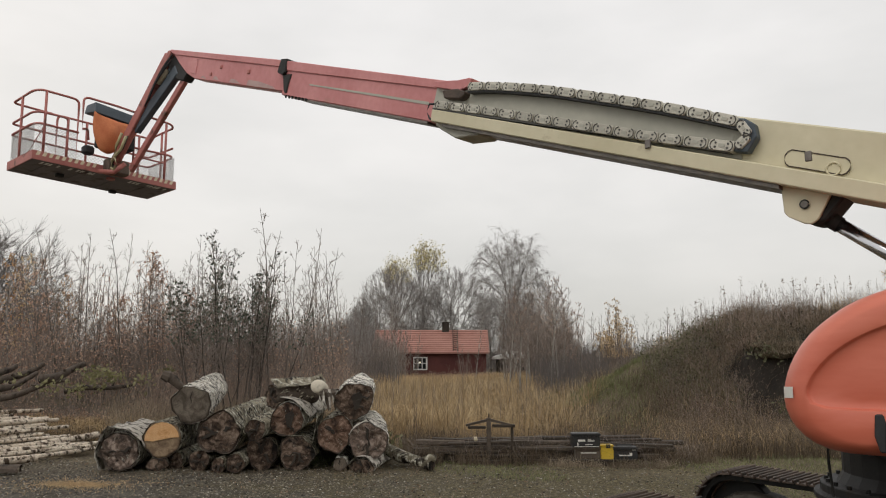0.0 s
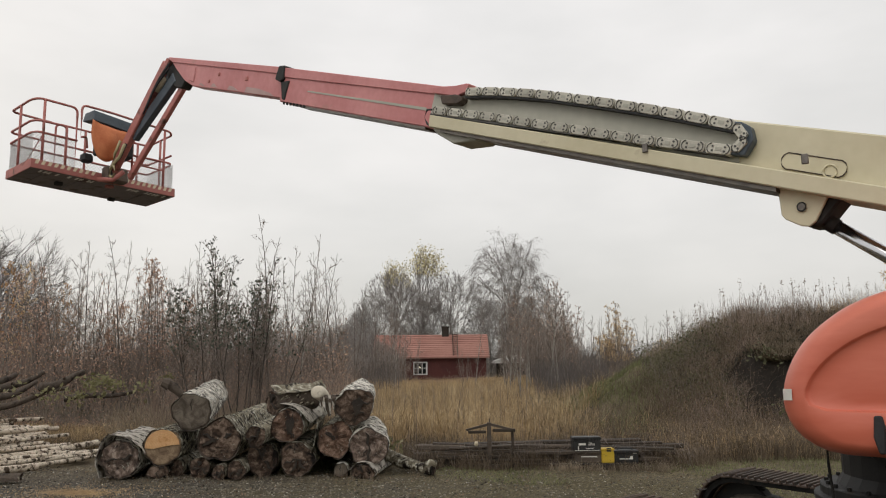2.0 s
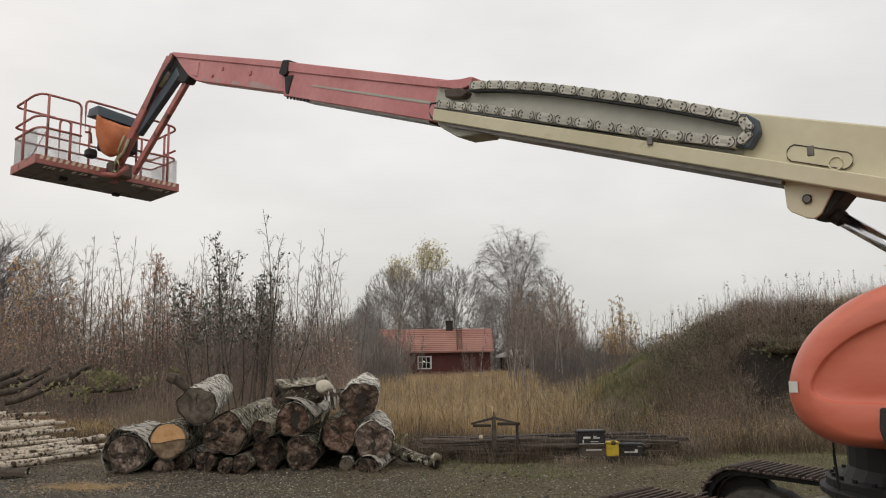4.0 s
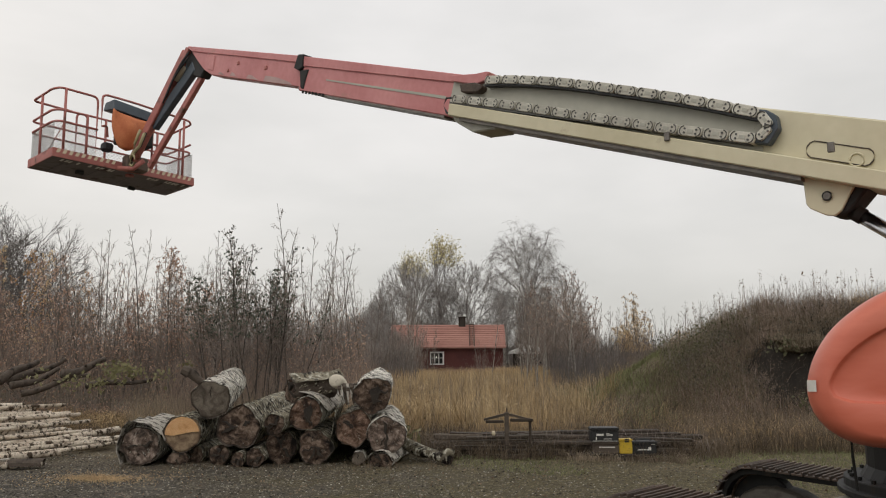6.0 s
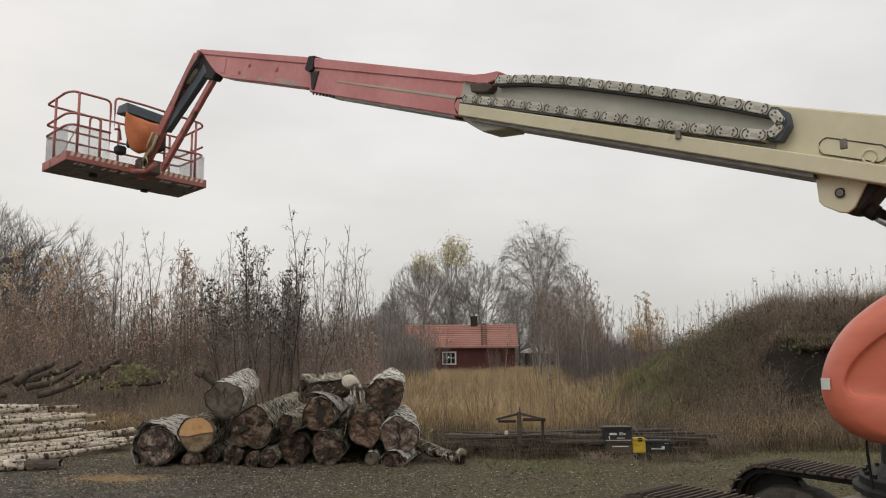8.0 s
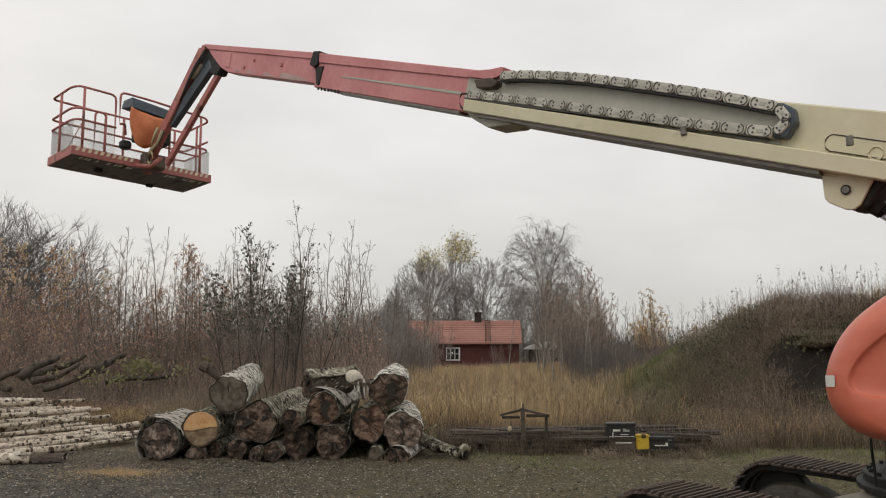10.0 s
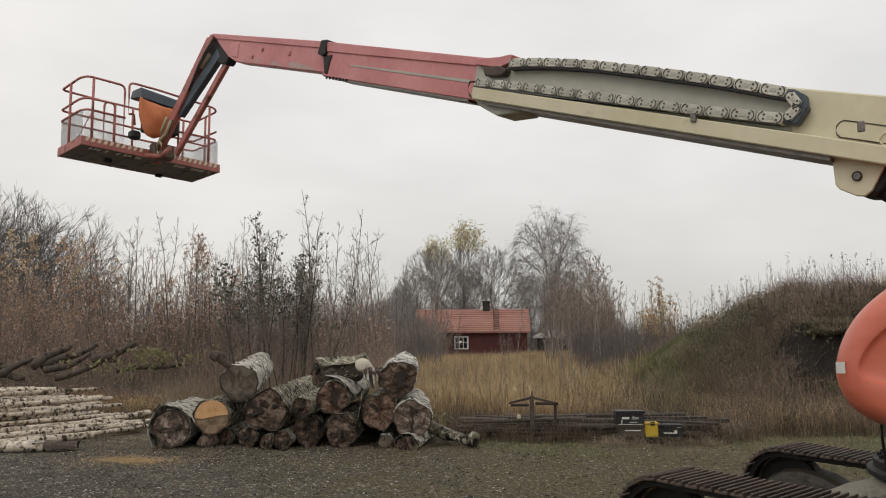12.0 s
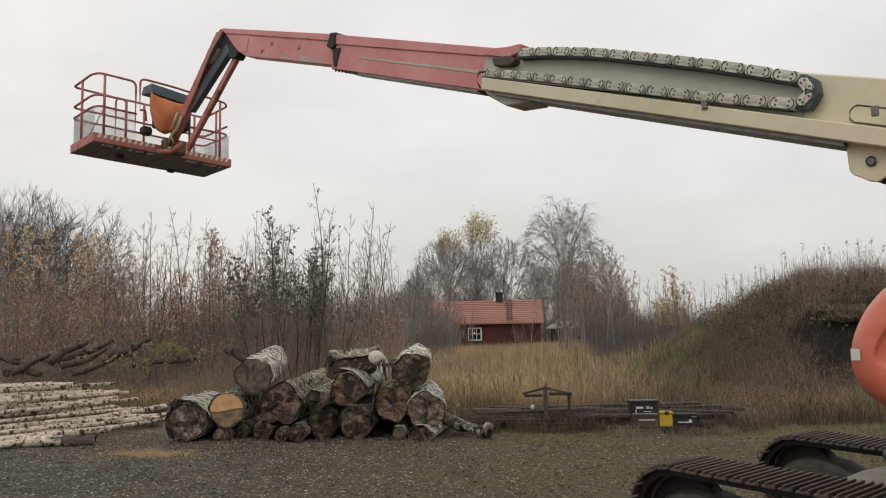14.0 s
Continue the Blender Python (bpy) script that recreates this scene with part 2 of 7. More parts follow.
FLAKE_MOSS = mat("lichened_bark_flakes", (0.014, 0.011, 0.008), (0.42, 0.38, 0.28), 6, 0.9, bump=0.3, island=1.0, spec=0.2)
END_OLD = end_grain("weathered_log_end", (0.25, 0.185, 0.140), (0.026, 0.018, 0.013), (0.100, 0.066, 0.047), 0.51, 0.41, 0.66)
END_RED = end_grain("reddish_log_end", (0.28, 0.190, 0.140), (0.030, 0.019, 0.014), (0.125, 0.074, 0.050), 0.50, 0.38, 0.64)
END_ASH = end_grain("ashen_log_end", (0.36, 0.285, 0.235), (0.045, 0.034, 0.028), (0.165, 0.118, 0.092), 0.50, 0.36, 0.62)
END_GREY = end_grain("grey_log_end", (0.19, 0.160, 0.125), (0.075, 0.060, 0.047), (0.130, 0.106, 0.082), 0.48, 0.26, 0.74)
END_TAN = end_grain("tan_log_end", (0.32, 0.235, 0.150), (0.13, 0.088, 0.058), (0.225, 0.155, 0.098), 0.46, 0.24, 0.76)
END_FRESH = end_grain("fresh_sawn_wood", (0.70, 0.42, 0.21), (0.50, 0.25, 0.10), (0.64, 0.36, 0.16), 0.42, 0.20, 0.80)
TWIG = mat("bare_twig_bark", (0.135, 0.110, 0.093), (0.34, 0.285, 0.245), 3, 0.9, bump=0, island=0.3, spec=0.1)
TWIG_FAR = mat("far_twig_bark", (0.105, 0.092, 0.085), (0.185, 0.165, 0.154), 1, 0.95, bump=0, island=0.3, spec=0.1)
# distance haze is painted into this paler twig colour
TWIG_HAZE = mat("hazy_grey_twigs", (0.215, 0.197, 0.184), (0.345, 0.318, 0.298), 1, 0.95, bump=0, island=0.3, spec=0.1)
TWIG_RED = mat("reddish_brush_stems", (0.205, 0.155, 0.124), (0.45, 0.352, 0.286), 1, 0.95, bump=0, island=0.5, spec=0.1)
TRUNK = mat("grey_brown_bark", (0.085, 0.072, 0.062), (0.22, 0.192, 0.168), 6, 0.9, bump=0.4, spec=0.1)
TRUNK_DARK = mat("dark_alder_bark", (0.048, 0.042, 0.037), (0.125, 0.110, 0.097), 6, 0.9, bump=0.4, spec=0.1)
TRUNK_PALE = mat("pale_birch_trunk", (0.16, 0.14, 0.12), (0.45, 0.42, 0.37), 5, 0.85, bump=0.2, stain=(0.05, 0.04, 0.03), stain_at=0.58, stain_scale=4)
LEAF_DARK = mat("dark_alder_leaves", (0.050, 0.062, 0.045), (0.125, 0.140, 0.100), 2, 0.6, bump=0, island=0.6)
# dark vegetation, made darker still to carry the bank's shade in its colour
LEAF_SHADE = mat("dark_bramble_leaves", (0.024, 0.024, 0.017), (0.078, 0.074, 0.052), 2, 0.6, bump=0, island=0.6)
LEAF_GOLD = mat("yellow_autumn_leaves", (0.50, 0.42, 0.18), (0.76, 0.67, 0.38), 2, 0.7, bump=0, island=0.6)
LEAF_ORANGE = mat("orange_autumn_leaves", (0.36, 0.17, 0.05), (0.58, 0.33, 0.13), 2, 0.7, bump=0, island=0.7)
LEAF_RUST = mat("rusty_autumn_leaves", (0.32, 0.185, 0.130), (0.62, 0.43, 0.315), 2, 0.7, bump=0, island=0.7)
LEAF_BROWN = mat("brown_dead_leaves", (0.13, 0.088, 0.060), (0.30, 0.215, 0.150), 2, 0.8, bump=0, island=0.7)
ROT = mat("rotting_brown_bark", (0.036, 0.027, 0.021), (0.150, 0.116, 0.088), 5, 0.95, bump=0.5, stain=(0.02, 0.014, 0.010), stain_at=0.55, stain_scale=5)
LEAF_GREEN = mat("yellow_green_leaves", (0.165, 0.158, 0.072), (0.34, 0.32, 0.165), 2, 0.65, bump=0, island=0.6)
LEAF_OLIVE = mat("olive_creeping_leaves", (0.085, 0.088, 0.045), (0.20, 0.195, 0.110), 2, 0.7, bump=0, island=0.7)
GRASS_GOLD = mat("dry_golden_grass", (0.33, 0.226, 0.112), (0.63, 0.465, 0.262), 1.2, 0.85, bump=0, island=0.5, spec=0.2)
GRASS_PALE = mat("pale_straw_grass", (0.40, 0.305, 0.175), (0.70, 0.565, 0.365), 1.2, 0.85, bump=0, island=0.5, spec=0.2)
GRASS_DULL = mat("dead_brown_weeds", (0.175, 0.138, 0.098), (0.415, 0.338, 0.245), 1.2, 0.9, bump=0, island=0.55, spec=0.15)
# umber grass, darker than GRASS_DULL to include the self-shadow of dense growth
GRASS_UMBER = mat("umber_dead_grass", (0.078, 0.060, 0.042), (0.255, 0.196, 0.138), 1.2, 0.9, bump=0, island=0.6, spec=0.15)
LEAF_PALE = mat("pale_amber_leaves", (0.46, 0.31, 0.14), (0.74, 0.56, 0.33), 2, 0.7, bump=0, island=0.7)
LIGHT_STONE = mat("pale_gravel_stones", (0.20, 0.185, 0.16), (0.52, 0.49, 0.43), 2, 0.75, bump=0.2, island=0.6, spec=0.25)
GRASS_GREEN = mat("short_green_grass", (0.130, 0.142, 0.060), (0.285, 0.290, 0.142), 1.2, 0.85, bump=0, island=0.5, spec=0.2)
STONE = mat("wet_gravel_stones", (0.020, 0.017, 0.013), (0.25, 0.220, 0.172), 2, 0.75, bump=0.2, island=0.75, spec=0.25)
SAWDUST = mat("orange_sawdust", (0.36, 0.25, 0.13), (0.62, 0.45, 0.26), 5, 0.9, bump=0.1, island=0.4)
PLANK = mat("old_grey_timber", (0.020, 0.014, 0.010), (0.125, 0.098, 0.075), 2, 0.9, bump=0.3, stretch=(0.4, 4, 4), per_object=0.4)
FALU = mat("falu_red_boards", (0.070, 0.020, 0.018), (0.115, 0.038, 0.032), 0.8, 0.9, bump=0.1)
TILE = mat("red_roof_tiles", (0.25, 0.110, 0.085), (0.35, 0.175, 0.138), 0.8, 0.85, bump=0.2, per_object=0.3)
WHITEPAINT = mat("white_window_paint", (0.55, 0.54, 0.51), (0.72, 0.71, 0.68), 2, 0.6, bump=0)
BLACKCASE = mat("black_plastic_case", (0.010, 0.010, 0.010), (0.028, 0.028, 0.028), 9, 0.5, bump=0.05)
YELLOWCASE = mat("yellow_plastic", (0.50, 0.34, 0.02), (0.66, 0.46, 0.05), 6, 0.5, bump=0.05)
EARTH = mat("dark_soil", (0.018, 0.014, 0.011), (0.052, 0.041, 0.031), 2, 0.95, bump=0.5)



def let_light_through(m, amount):
    """Thin leaves and blades glow a little when lit from behind."""
    n, l = m.node_tree.nodes, m.node_tree.links
    b, out = n["Principled BSDF"], n["Material Output"]
    thin, mx = n.new("ShaderNodeBsdfTranslucent"), n.new("ShaderNodeMixShader")
    l.new(b.inputs["Base Color"].links[0].from_socket, thin.inputs["Color"])
    mx.inputs[0].default_value = amount
    l.new(b.outputs[0], mx.inputs[1])
    l.new(thin.outputs[0], mx.inputs[2])
    l.new(mx.outputs[0], out.inputs["Surface"])


for leafy in (LEAF_GOLD, LEAF_ORANGE, LEAF_RUST, LEAF_BROWN, LEAF_GREEN, LEAF_OLIVE, LEAF_PALE):
    let_light_through(leafy, 0.45)
let_light_through(LEAF_DARK, 0.25)

GLASS = bpy.data.materials.new("window_glass")
GLASS.use_nodes = True
GLASS.node_tree.nodes["Principled BSDF"].inputs["Base Color"].default_value = (0.02, 0.022, 0.025, 1)
GLASS.node_tree.nodes["Principled BSDF"].inputs["Roughness"].default_value = 0.05
LAMP = bpy.data.materials.new("lamp_glow")
LAMP.use_nodes = True
LAMP.node_tree.nodes["Principled BSDF"].inputs["Emission Color"].default_value = (1.0, 0.85, 0.6, 1)
LAMP.node_tree.nodes["Principled BSDF"].inputs["Emission Strength"].default_value = 3.0


def ground_material():
    """Dark gravel yard that turns into matted dead grass and soil, by a noisy line."""
    m = mat("gravel_and_turf", (0.020, 0.018, 0.015), (0.125, 0.110, 0.088), 3.5, 0.85, bump=1.0, fine=16, spec=0.2)
    n, l = m.node_tree.nodes, m.node_tree.links
    b = n["Principled BSDF"]
    src = b.inputs["Base Color"].links[0].from_socket
    co, sep, ns, ma, rp, mx, ns2, rp2 = (n.new("ShaderNode" + k) for k in ("TexCoord", "SeparateXYZ", "TexNoise", "Math", "MapRange", "Mix", "TexNoise", "ValToRGB"))
    l.new(co.outputs["Object"], sep.inputs[0])
    l.new(co.outputs["Object"], ns.inputs["Vector"])
    ns.inputs["Scale"].default_value, ns.inputs["Detail"].default_value = 0.9, 6
    ma.operation = "MULTIPLY_ADD"
    ma.inputs[1].default_value = 3.0
    l.new(ns.outputs["Fac"], ma.inputs[0])
    l.new(sep.outputs["Y"], ma.inputs[2])
    rp.inputs["From Min"].default_value, rp.inputs["From Max"].default_value = 12.2, 14.4
    l.new(ma.outputs[0], rp.inputs["Value"])
    l.new(co.outputs["Object"], ns2.inputs["Vector"])
    ns2.inputs["Scale"].default_value, ns2.inputs["Detail"].default_value = 1.6, 8
    rp2.color_ramp.elements[0].position, rp2.color_ramp.elements[0].color = 0.3, (0.075, 0.059, 0.040, 1)
    rp2.color_ramp.elements[1].position, rp2.color_ramp.elements[1].color = 0.75, (0.185, 0.150, 0.095, 1)
    l.new(ns2.outputs["Fac"], rp2.inputs["Fac"])
    mx.data_type = "RGBA"
    l.new(rp.outputs[0], mx.inputs[0])
    # olive moss and fine brown silt, thicker away from the log pile
    ns3, ma3, rg3, rp3, mx3 = (n.new("ShaderNode" + k) for k in ("TexNoise", "Math", "MapRange", "ValToRGB", "Mix"))
    l.new(co.outputs["Object"], ns3.inputs["Vector"])
    ns3.inputs["Scale"].default_value, ns3.inputs["Detail"].default_value, ns3.inputs["Roughness"].default_value = 1.1, 9, 0.7
    ma3.operation = "MULTIPLY_ADD"
    ma3.inputs[1].default_value = 16.0
    l.new(ns3.outputs["Fac"], ma3.inputs[0])
    l.new(sep.outputs["X"], ma3.inputs[2])
    rg3.inputs["From Min"].default_value, rg3.inputs["From Max"].default_value = 4.0, 8.5
    l.new(ma3.outputs[0], rg3.inputs["Value"])
    rp3.color_ramp.elements[0].position, rp3.color_ramp.elements[0].color = 0.36, (0.044, 0.038, 0.019, 1)
    rp3.color_ramp.elements[1].position, rp3.color_ramp.elements[1].color = 0.66, (0.150, 0.124, 0.070, 1)
    ns4 = n.new("ShaderNodeTexNoise")
    l.new(co.outputs["Object"], ns4.inputs["Vector"])
    ns4.inputs["Scale"].default_value, ns4.inputs["Detail"].default_value, ns4.inputs["Roughness"].default_value = 14.0, 8, 0.75
    l.new(ns4.outputs["Fac"], rp3.inputs["Fac"])
    mx3.data_type = "RGBA"
    l.new(rg3.outputs[0], mx3.inputs[0])
    l.new(src, mx3.inputs[6])
    l.new(rp3.outputs[0], mx3.inputs[7])
    src = mx3.outputs[2]
    l.new(src, mx.inputs[6])
    l.new(rp2.outputs[0], mx.inputs[7])
    # single stones and crumbs pressed into the surface
    vo, sp, rg5, mx5, bp5 = (n.new("ShaderNode" + k) for k in ("TexVoronoi", "SeparateColor", "ValToRGB", "Mix", "Bump"))
    l.new(co.outputs["Object"], vo.inputs["Vector"])
    vo.inputs["Scale"].default_value = 48.0
    l.new(vo.outputs["Color"], sp.inputs[0])
    rg5.color_ramp.elements[0].position, rg5.color_ramp.elements[0].color = 0.0, (0.32, 0.32, 0.33, 1)
    rg5.color_ramp.elements[1].position, rg5.color_ramp.elements[1].color = 1.0, (2.6, 2.55, 2.4, 1)
    half = rg5.color_ramp.elements.new(0.72)
    half.color = (1.15, 1.13, 1.08, 1)
    l.new(sp.outputs[0], rg5.inputs["Fac"])
    mx5.data_type, mx5.blend_type = "RGBA", "MULTIPLY"
    mx5.inputs[0].default_value = 0.55
    l.new(mx.outputs[2], mx5.inputs[6])
    l.new(rg5.outputs[0], mx5.inputs[7])
    l.new(mx5.outputs[2], b.inputs["Base Color"])
    bp5.inputs["Strength"].default_value, bp5.inputs["Distance"].default_value = 0.7, 0.015
    l.new(sp.outputs[1], bp5.inputs["Height"])
    l.new(b.inputs["Normal"].links[0].from_socket, bp5.inputs["Normal"])
    l.new(bp5.outputs[0], b.inputs["Normal"])
    return m


GROUND = ground_material()


# ---- building helpers ----
class Geo:
    """Gathers vertices and faces for one mesh."""

    def __init__(self):
        self.v, self.f = [], []

    def add(self, verts, faces):
        k = len(self.v)
        self.v.extend(tuple(map(float, p)) for p in verts)
        self.f.extend(tuple(i + k for i in f) for f in faces)
        return self

    def box(self, lo, hi, m=None):
        c = [Vector((x, y, z)) for z in (lo[2], hi[2]) for y in (lo[1], hi[1]) for x in (lo[0], hi[0])]
        if m:
            c = [m @ p for p in c]
        return self.add(c, [(0, 2, 3, 1), (4, 5, 7, 6), (0, 1, 5, 4), (2, 6, 7, 3), (0, 4, 6, 2), (1, 3, 7, 5)])

    def prism(self, outline, lo, hi, place):
        """Extrudes a 2D outline between lo and hi; place(a, b, c) gives the point."""
        n = len(outline)
        vs = [place(a, b, lo) for a, b in outline] + [place(a, b, hi) for a, b in outline]
        fs = [(i, (i + 1) % n, n + (i + 1) % n, n + i) for i in range(n)]
        return self.add(vs, fs + [tuple(range(n))[::-1], tuple(range(n, 2 * n))])

    def tube(self, pts, radii, sides=6, cap=True):
        pts = np.asarray(pts, float)
        radii = np.broadcast_to(np.asarray(radii, float), (len(pts),))
        d = np.gradient(pts, axis=0)
        d /= np.linalg.norm(d, axis=1)[:, None] + 1e-9
        ref = np.array([0.0, 0, 1]) if abs(d[:, 2]).mean() < 0.8 else np.array([1.0, 0, 0])
        a = np.cross(d, ref)
        a /= np.linalg.norm(a, axis=1)[:, None] + 1e-9
        b = np.cross(d, a)
        th = np.arange(sides) * 2 * math.pi / sides
        ring = pts[:, None] + radii[:, None, None] * (np.cos(th)[None, :, None] * a[:, None] + np.sin(th)[None, :, None] * b[:, None])
        fs = [(i * sides + j, i * sides + (j + 1) % sides, (i + 1) * sides + (j + 1) % sides, (i + 1) * sides + j) for i in range(len(pts) - 1) for j in range(sides)]
        if cap:
            fs += [tuple(range(sides))[::-1], tuple(range((len(pts) - 1) * sides, len(pts) * sides))]
        return self.add(ring.reshape(-1, 3).tolist(), fs)

    def loft(self, rings, cap=True):
        n = len(rings[0])
        fs = [(i * n + j, i * n + (j + 1) % n, (i + 1) * n + (j + 1) % n, (i + 1) * n + j) for i in range(len(rings) - 1) for j in range(n)]
        if cap:
            fs += [tuple(range(n))[::-1], tuple(range((len(rings) - 1) * n, len(rings) * n))]
        return self.add([p for r in rings for p in r], fs)

    def mesh(self, name, material, bevel=0.0, smooth=False, segments=1):
        me = bpy.data.meshes.new(name)
        me.from_pydata(self.v, [], self.f)
        bm = bmesh.new()
        bm.from_mesh(me)
        bmesh.ops.recalc_face_normals(bm, faces=bm.faces)
        if bevel:
            sharp = [e for e in bm.edges if len(e.link_faces) == 2 and e.calc_face_angle(0) > 0.5]
            bmesh.ops.bevel(bm, geom=sharp, offset=bevel, segments=segments, affect="EDGES", clamp_overlap=True)
        for f in bm.faces:
            f.smooth = smooth
        bm.to_mesh(me)
        bm.free()
        me.materials.append(material)
        return me


def quick(name, v, f, material):
    """A mesh straight from arrays."""
    me = bpy.data.meshes.new(name)
    me.from_pydata(np.asarray(v).tolist(), [], f.tolist() if hasattr(f, "tolist") else f)
    me.materials.append(material)
    return me


def part(name, geo, material, parent, label="", bevel=0.0, smooth=False, segments=1):
    """One mesh under a thing or a part, in the thing's own axes."""
    ob = new(name, geo.mesh(name, material, bevel, smooth, segments) if isinstance(geo, Geo) else geo)
    ob.parent = parent
    if label:
        ob["label"] = label
    return ob


def thing(name, m, label, category, group="", kind=""):
    ob = new(name)
    ob.empty_display_size = 0.1
    ob.matrix_basis = m
    return tagged(ob, label, category, group, kind)


def smooth01(a, lo, hi):
    t = np.clip((np.asarray(a, float) - lo) / (hi - lo), 0, 1)
    return t * t * (3 - 2 * t)


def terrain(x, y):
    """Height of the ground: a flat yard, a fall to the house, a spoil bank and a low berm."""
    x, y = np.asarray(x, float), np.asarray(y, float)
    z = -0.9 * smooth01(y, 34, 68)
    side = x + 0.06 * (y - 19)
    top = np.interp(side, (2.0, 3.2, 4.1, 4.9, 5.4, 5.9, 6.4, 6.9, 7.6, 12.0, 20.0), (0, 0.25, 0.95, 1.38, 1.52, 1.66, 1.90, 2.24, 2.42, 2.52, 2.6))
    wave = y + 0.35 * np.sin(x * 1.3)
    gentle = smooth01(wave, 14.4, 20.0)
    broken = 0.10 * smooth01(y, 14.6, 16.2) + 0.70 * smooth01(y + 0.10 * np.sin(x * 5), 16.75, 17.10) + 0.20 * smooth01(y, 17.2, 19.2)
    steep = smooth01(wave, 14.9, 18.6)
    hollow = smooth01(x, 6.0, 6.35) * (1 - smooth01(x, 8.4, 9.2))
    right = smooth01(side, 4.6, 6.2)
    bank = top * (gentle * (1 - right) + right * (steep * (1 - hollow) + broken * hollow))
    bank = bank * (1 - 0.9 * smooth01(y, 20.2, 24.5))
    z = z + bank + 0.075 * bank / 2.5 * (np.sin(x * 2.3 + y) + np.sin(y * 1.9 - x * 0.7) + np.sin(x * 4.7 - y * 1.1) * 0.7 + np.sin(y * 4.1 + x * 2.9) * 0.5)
    berm = 0.75 * np.exp(-(((x + 12.5) / 4.2) ** 2)) * np.exp(-(((y - 20.5) / 2.2) ** 2))
    rough = smooth01(y, 12.4, 15)
    return z + berm + 0.012 * np.sin(x * 3.1 + y * 1.7) + 0.03 * rough * np.sin(x * 2.2) * np.sin(y * 2.7 + 1)


# ---- ground ----
def build_ground():
    k = np.linspace(-1, 1, 251)
    xs = 26 * k + 900 * np.sign(k) * np.abs(k) ** 7
    j = np.linspace(0, 1, 271)
    ys = -30 + 80 * j + 1500 * j**7
    gx, gy = np.meshgrid(xs, ys)
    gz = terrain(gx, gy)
    v = np.stack([gx, gy, gz], -1).reshape(-1, 3)
    nx, ny = len(xs), len(ys)
    i = (np.arange(ny - 1)[:, None] * nx + np.arange(nx - 1)[None]).ravel()
    me = quick("ground", v, np.stack([i, i + 1, i + 1 + nx, i + nx], 1), GROUND)
    me.polygons.foreach_set("use_smooth", np.ones(len(me.polygons), bool))
    tagged(new("ground", me), "dark wet gravel yard turning into dead grass", "ground", kind="structure")


build_ground()


# ---- boom lift on tracks ----
LIFT_S, LIFT_O = 0.938, 5.93
lift = thing("boom_lift", Matrix.Translation((3.18, 5.09, 0)) @ Matrix.Rotation(radians(49), 4, "Z"), "tracked boom lift with orange hood, cream and red boom", "boom lift")


def at(s, z, o, seen=5.70):
    """A point of the boom's near side plane, carried to the plane o, in the lift's axes."""
    k = o / seen
    return Vector((o - LIFT_O, s * k - LIFT_S, 1.7 + (z - 1.7) * k))


def slab(geo, outline, o, depth):
    near = [at(s, z, o) for s, z in outline]
    n = len(near)
    far = [p + Vector((depth, 0, 0)) for p in near]
    return geo.add(near + far, [(i, (i + 1) % n, n + (i + 1) % n, n + i) for i in range(n)] + [tuple(range(n))[::-1], tuple(range(n, 2 * n))])


def beam(s0, zb0, s1, slope, height):
    """Outline of a box beam, given the near bottom line and the upright height."""
    zb1 = zb0 + slope * (s1 - s0)
    lean = 0.32 * height
    return [(s0, zb0), (s1, zb1), (s1 - lean, zb1 + height * 0.93), (s0 - lean, zb0 + height * 0.93)]


def base_bottom(s):
    return 2.888 + 0.3396 * (s - 1.729)


base = part("base_boom", slab(Geo(), [(-0.7, base_bottom(-0.7)), (5.11, base_bottom(5.11)), (4.985, base_bottom(5.11) + 0.40), (1.94, base_bottom(1.94) + 0.474), (-0.7, base_bottom(-0.7) + 0.52)], 5.70, 0.34), CREAM, lift, "cream painted outer boom section", bevel=0.012)
# sheet over the boom side that paints its grey reflection
part("side_panel", slab(Geo(), [(2.0, base_bottom(2.0) + 0.14), (5.08, base_bottom(5.08) + 0.14), (5.0, base_bottom(5.0) + 0.425), (2.0, base_bottom(2.0) + 0.455)], 5.692, 0.010), PANEL, base, "boom side between the cable chain runs, its grey reflection put into the colour", bevel=0.003)
rail = part("chain_rail", slab(Geo(), [(-0.7, base_bottom(-0.7) + 0.005), (5.11, base_bottom(5.11) + 0.005), (5.09, base_bottom(5.11) + 0.125), (-0.7, base_bottom(-0.7) + 0.14)], 5.585, 0.113), CREAM, base, "cream side rail carrying the cable chain", bevel=0.008)
part("underside_strip", slab(Geo(), [(1.75, base_bottom(1.75) - 0.03), (4.95, base_bottom(4.95) - 0.03), (4.95, base_bottom(4.95) + 0.002), (1.75, base_bottom(1.75) + 0.002)], 5.62, 0.36), BRIGHT, base, "dark steel strip under the boom")
part("nose_block", slab(Geo(), [(5.04, 3.985), (4.98, 3.93), (4.78, 3.80), (4.50, 3.775), (4.44, 3.80), (4.44, 3.86), (5.04, 4.03)], 5.68, 0.30), PANEL, base, "grey wear block under the boom end", bevel=0.01)
part("end_hose", Geo().tube([at(s, z, 5.60) for s, z in ((5.02, 4.20), (5.12, 4.22), (5.16, 4.15), (5.12, 4.07), (5.06, 4.03))], 0.011, 6), RUBBER, base, "black hose loop at the boom end", smooth=True)

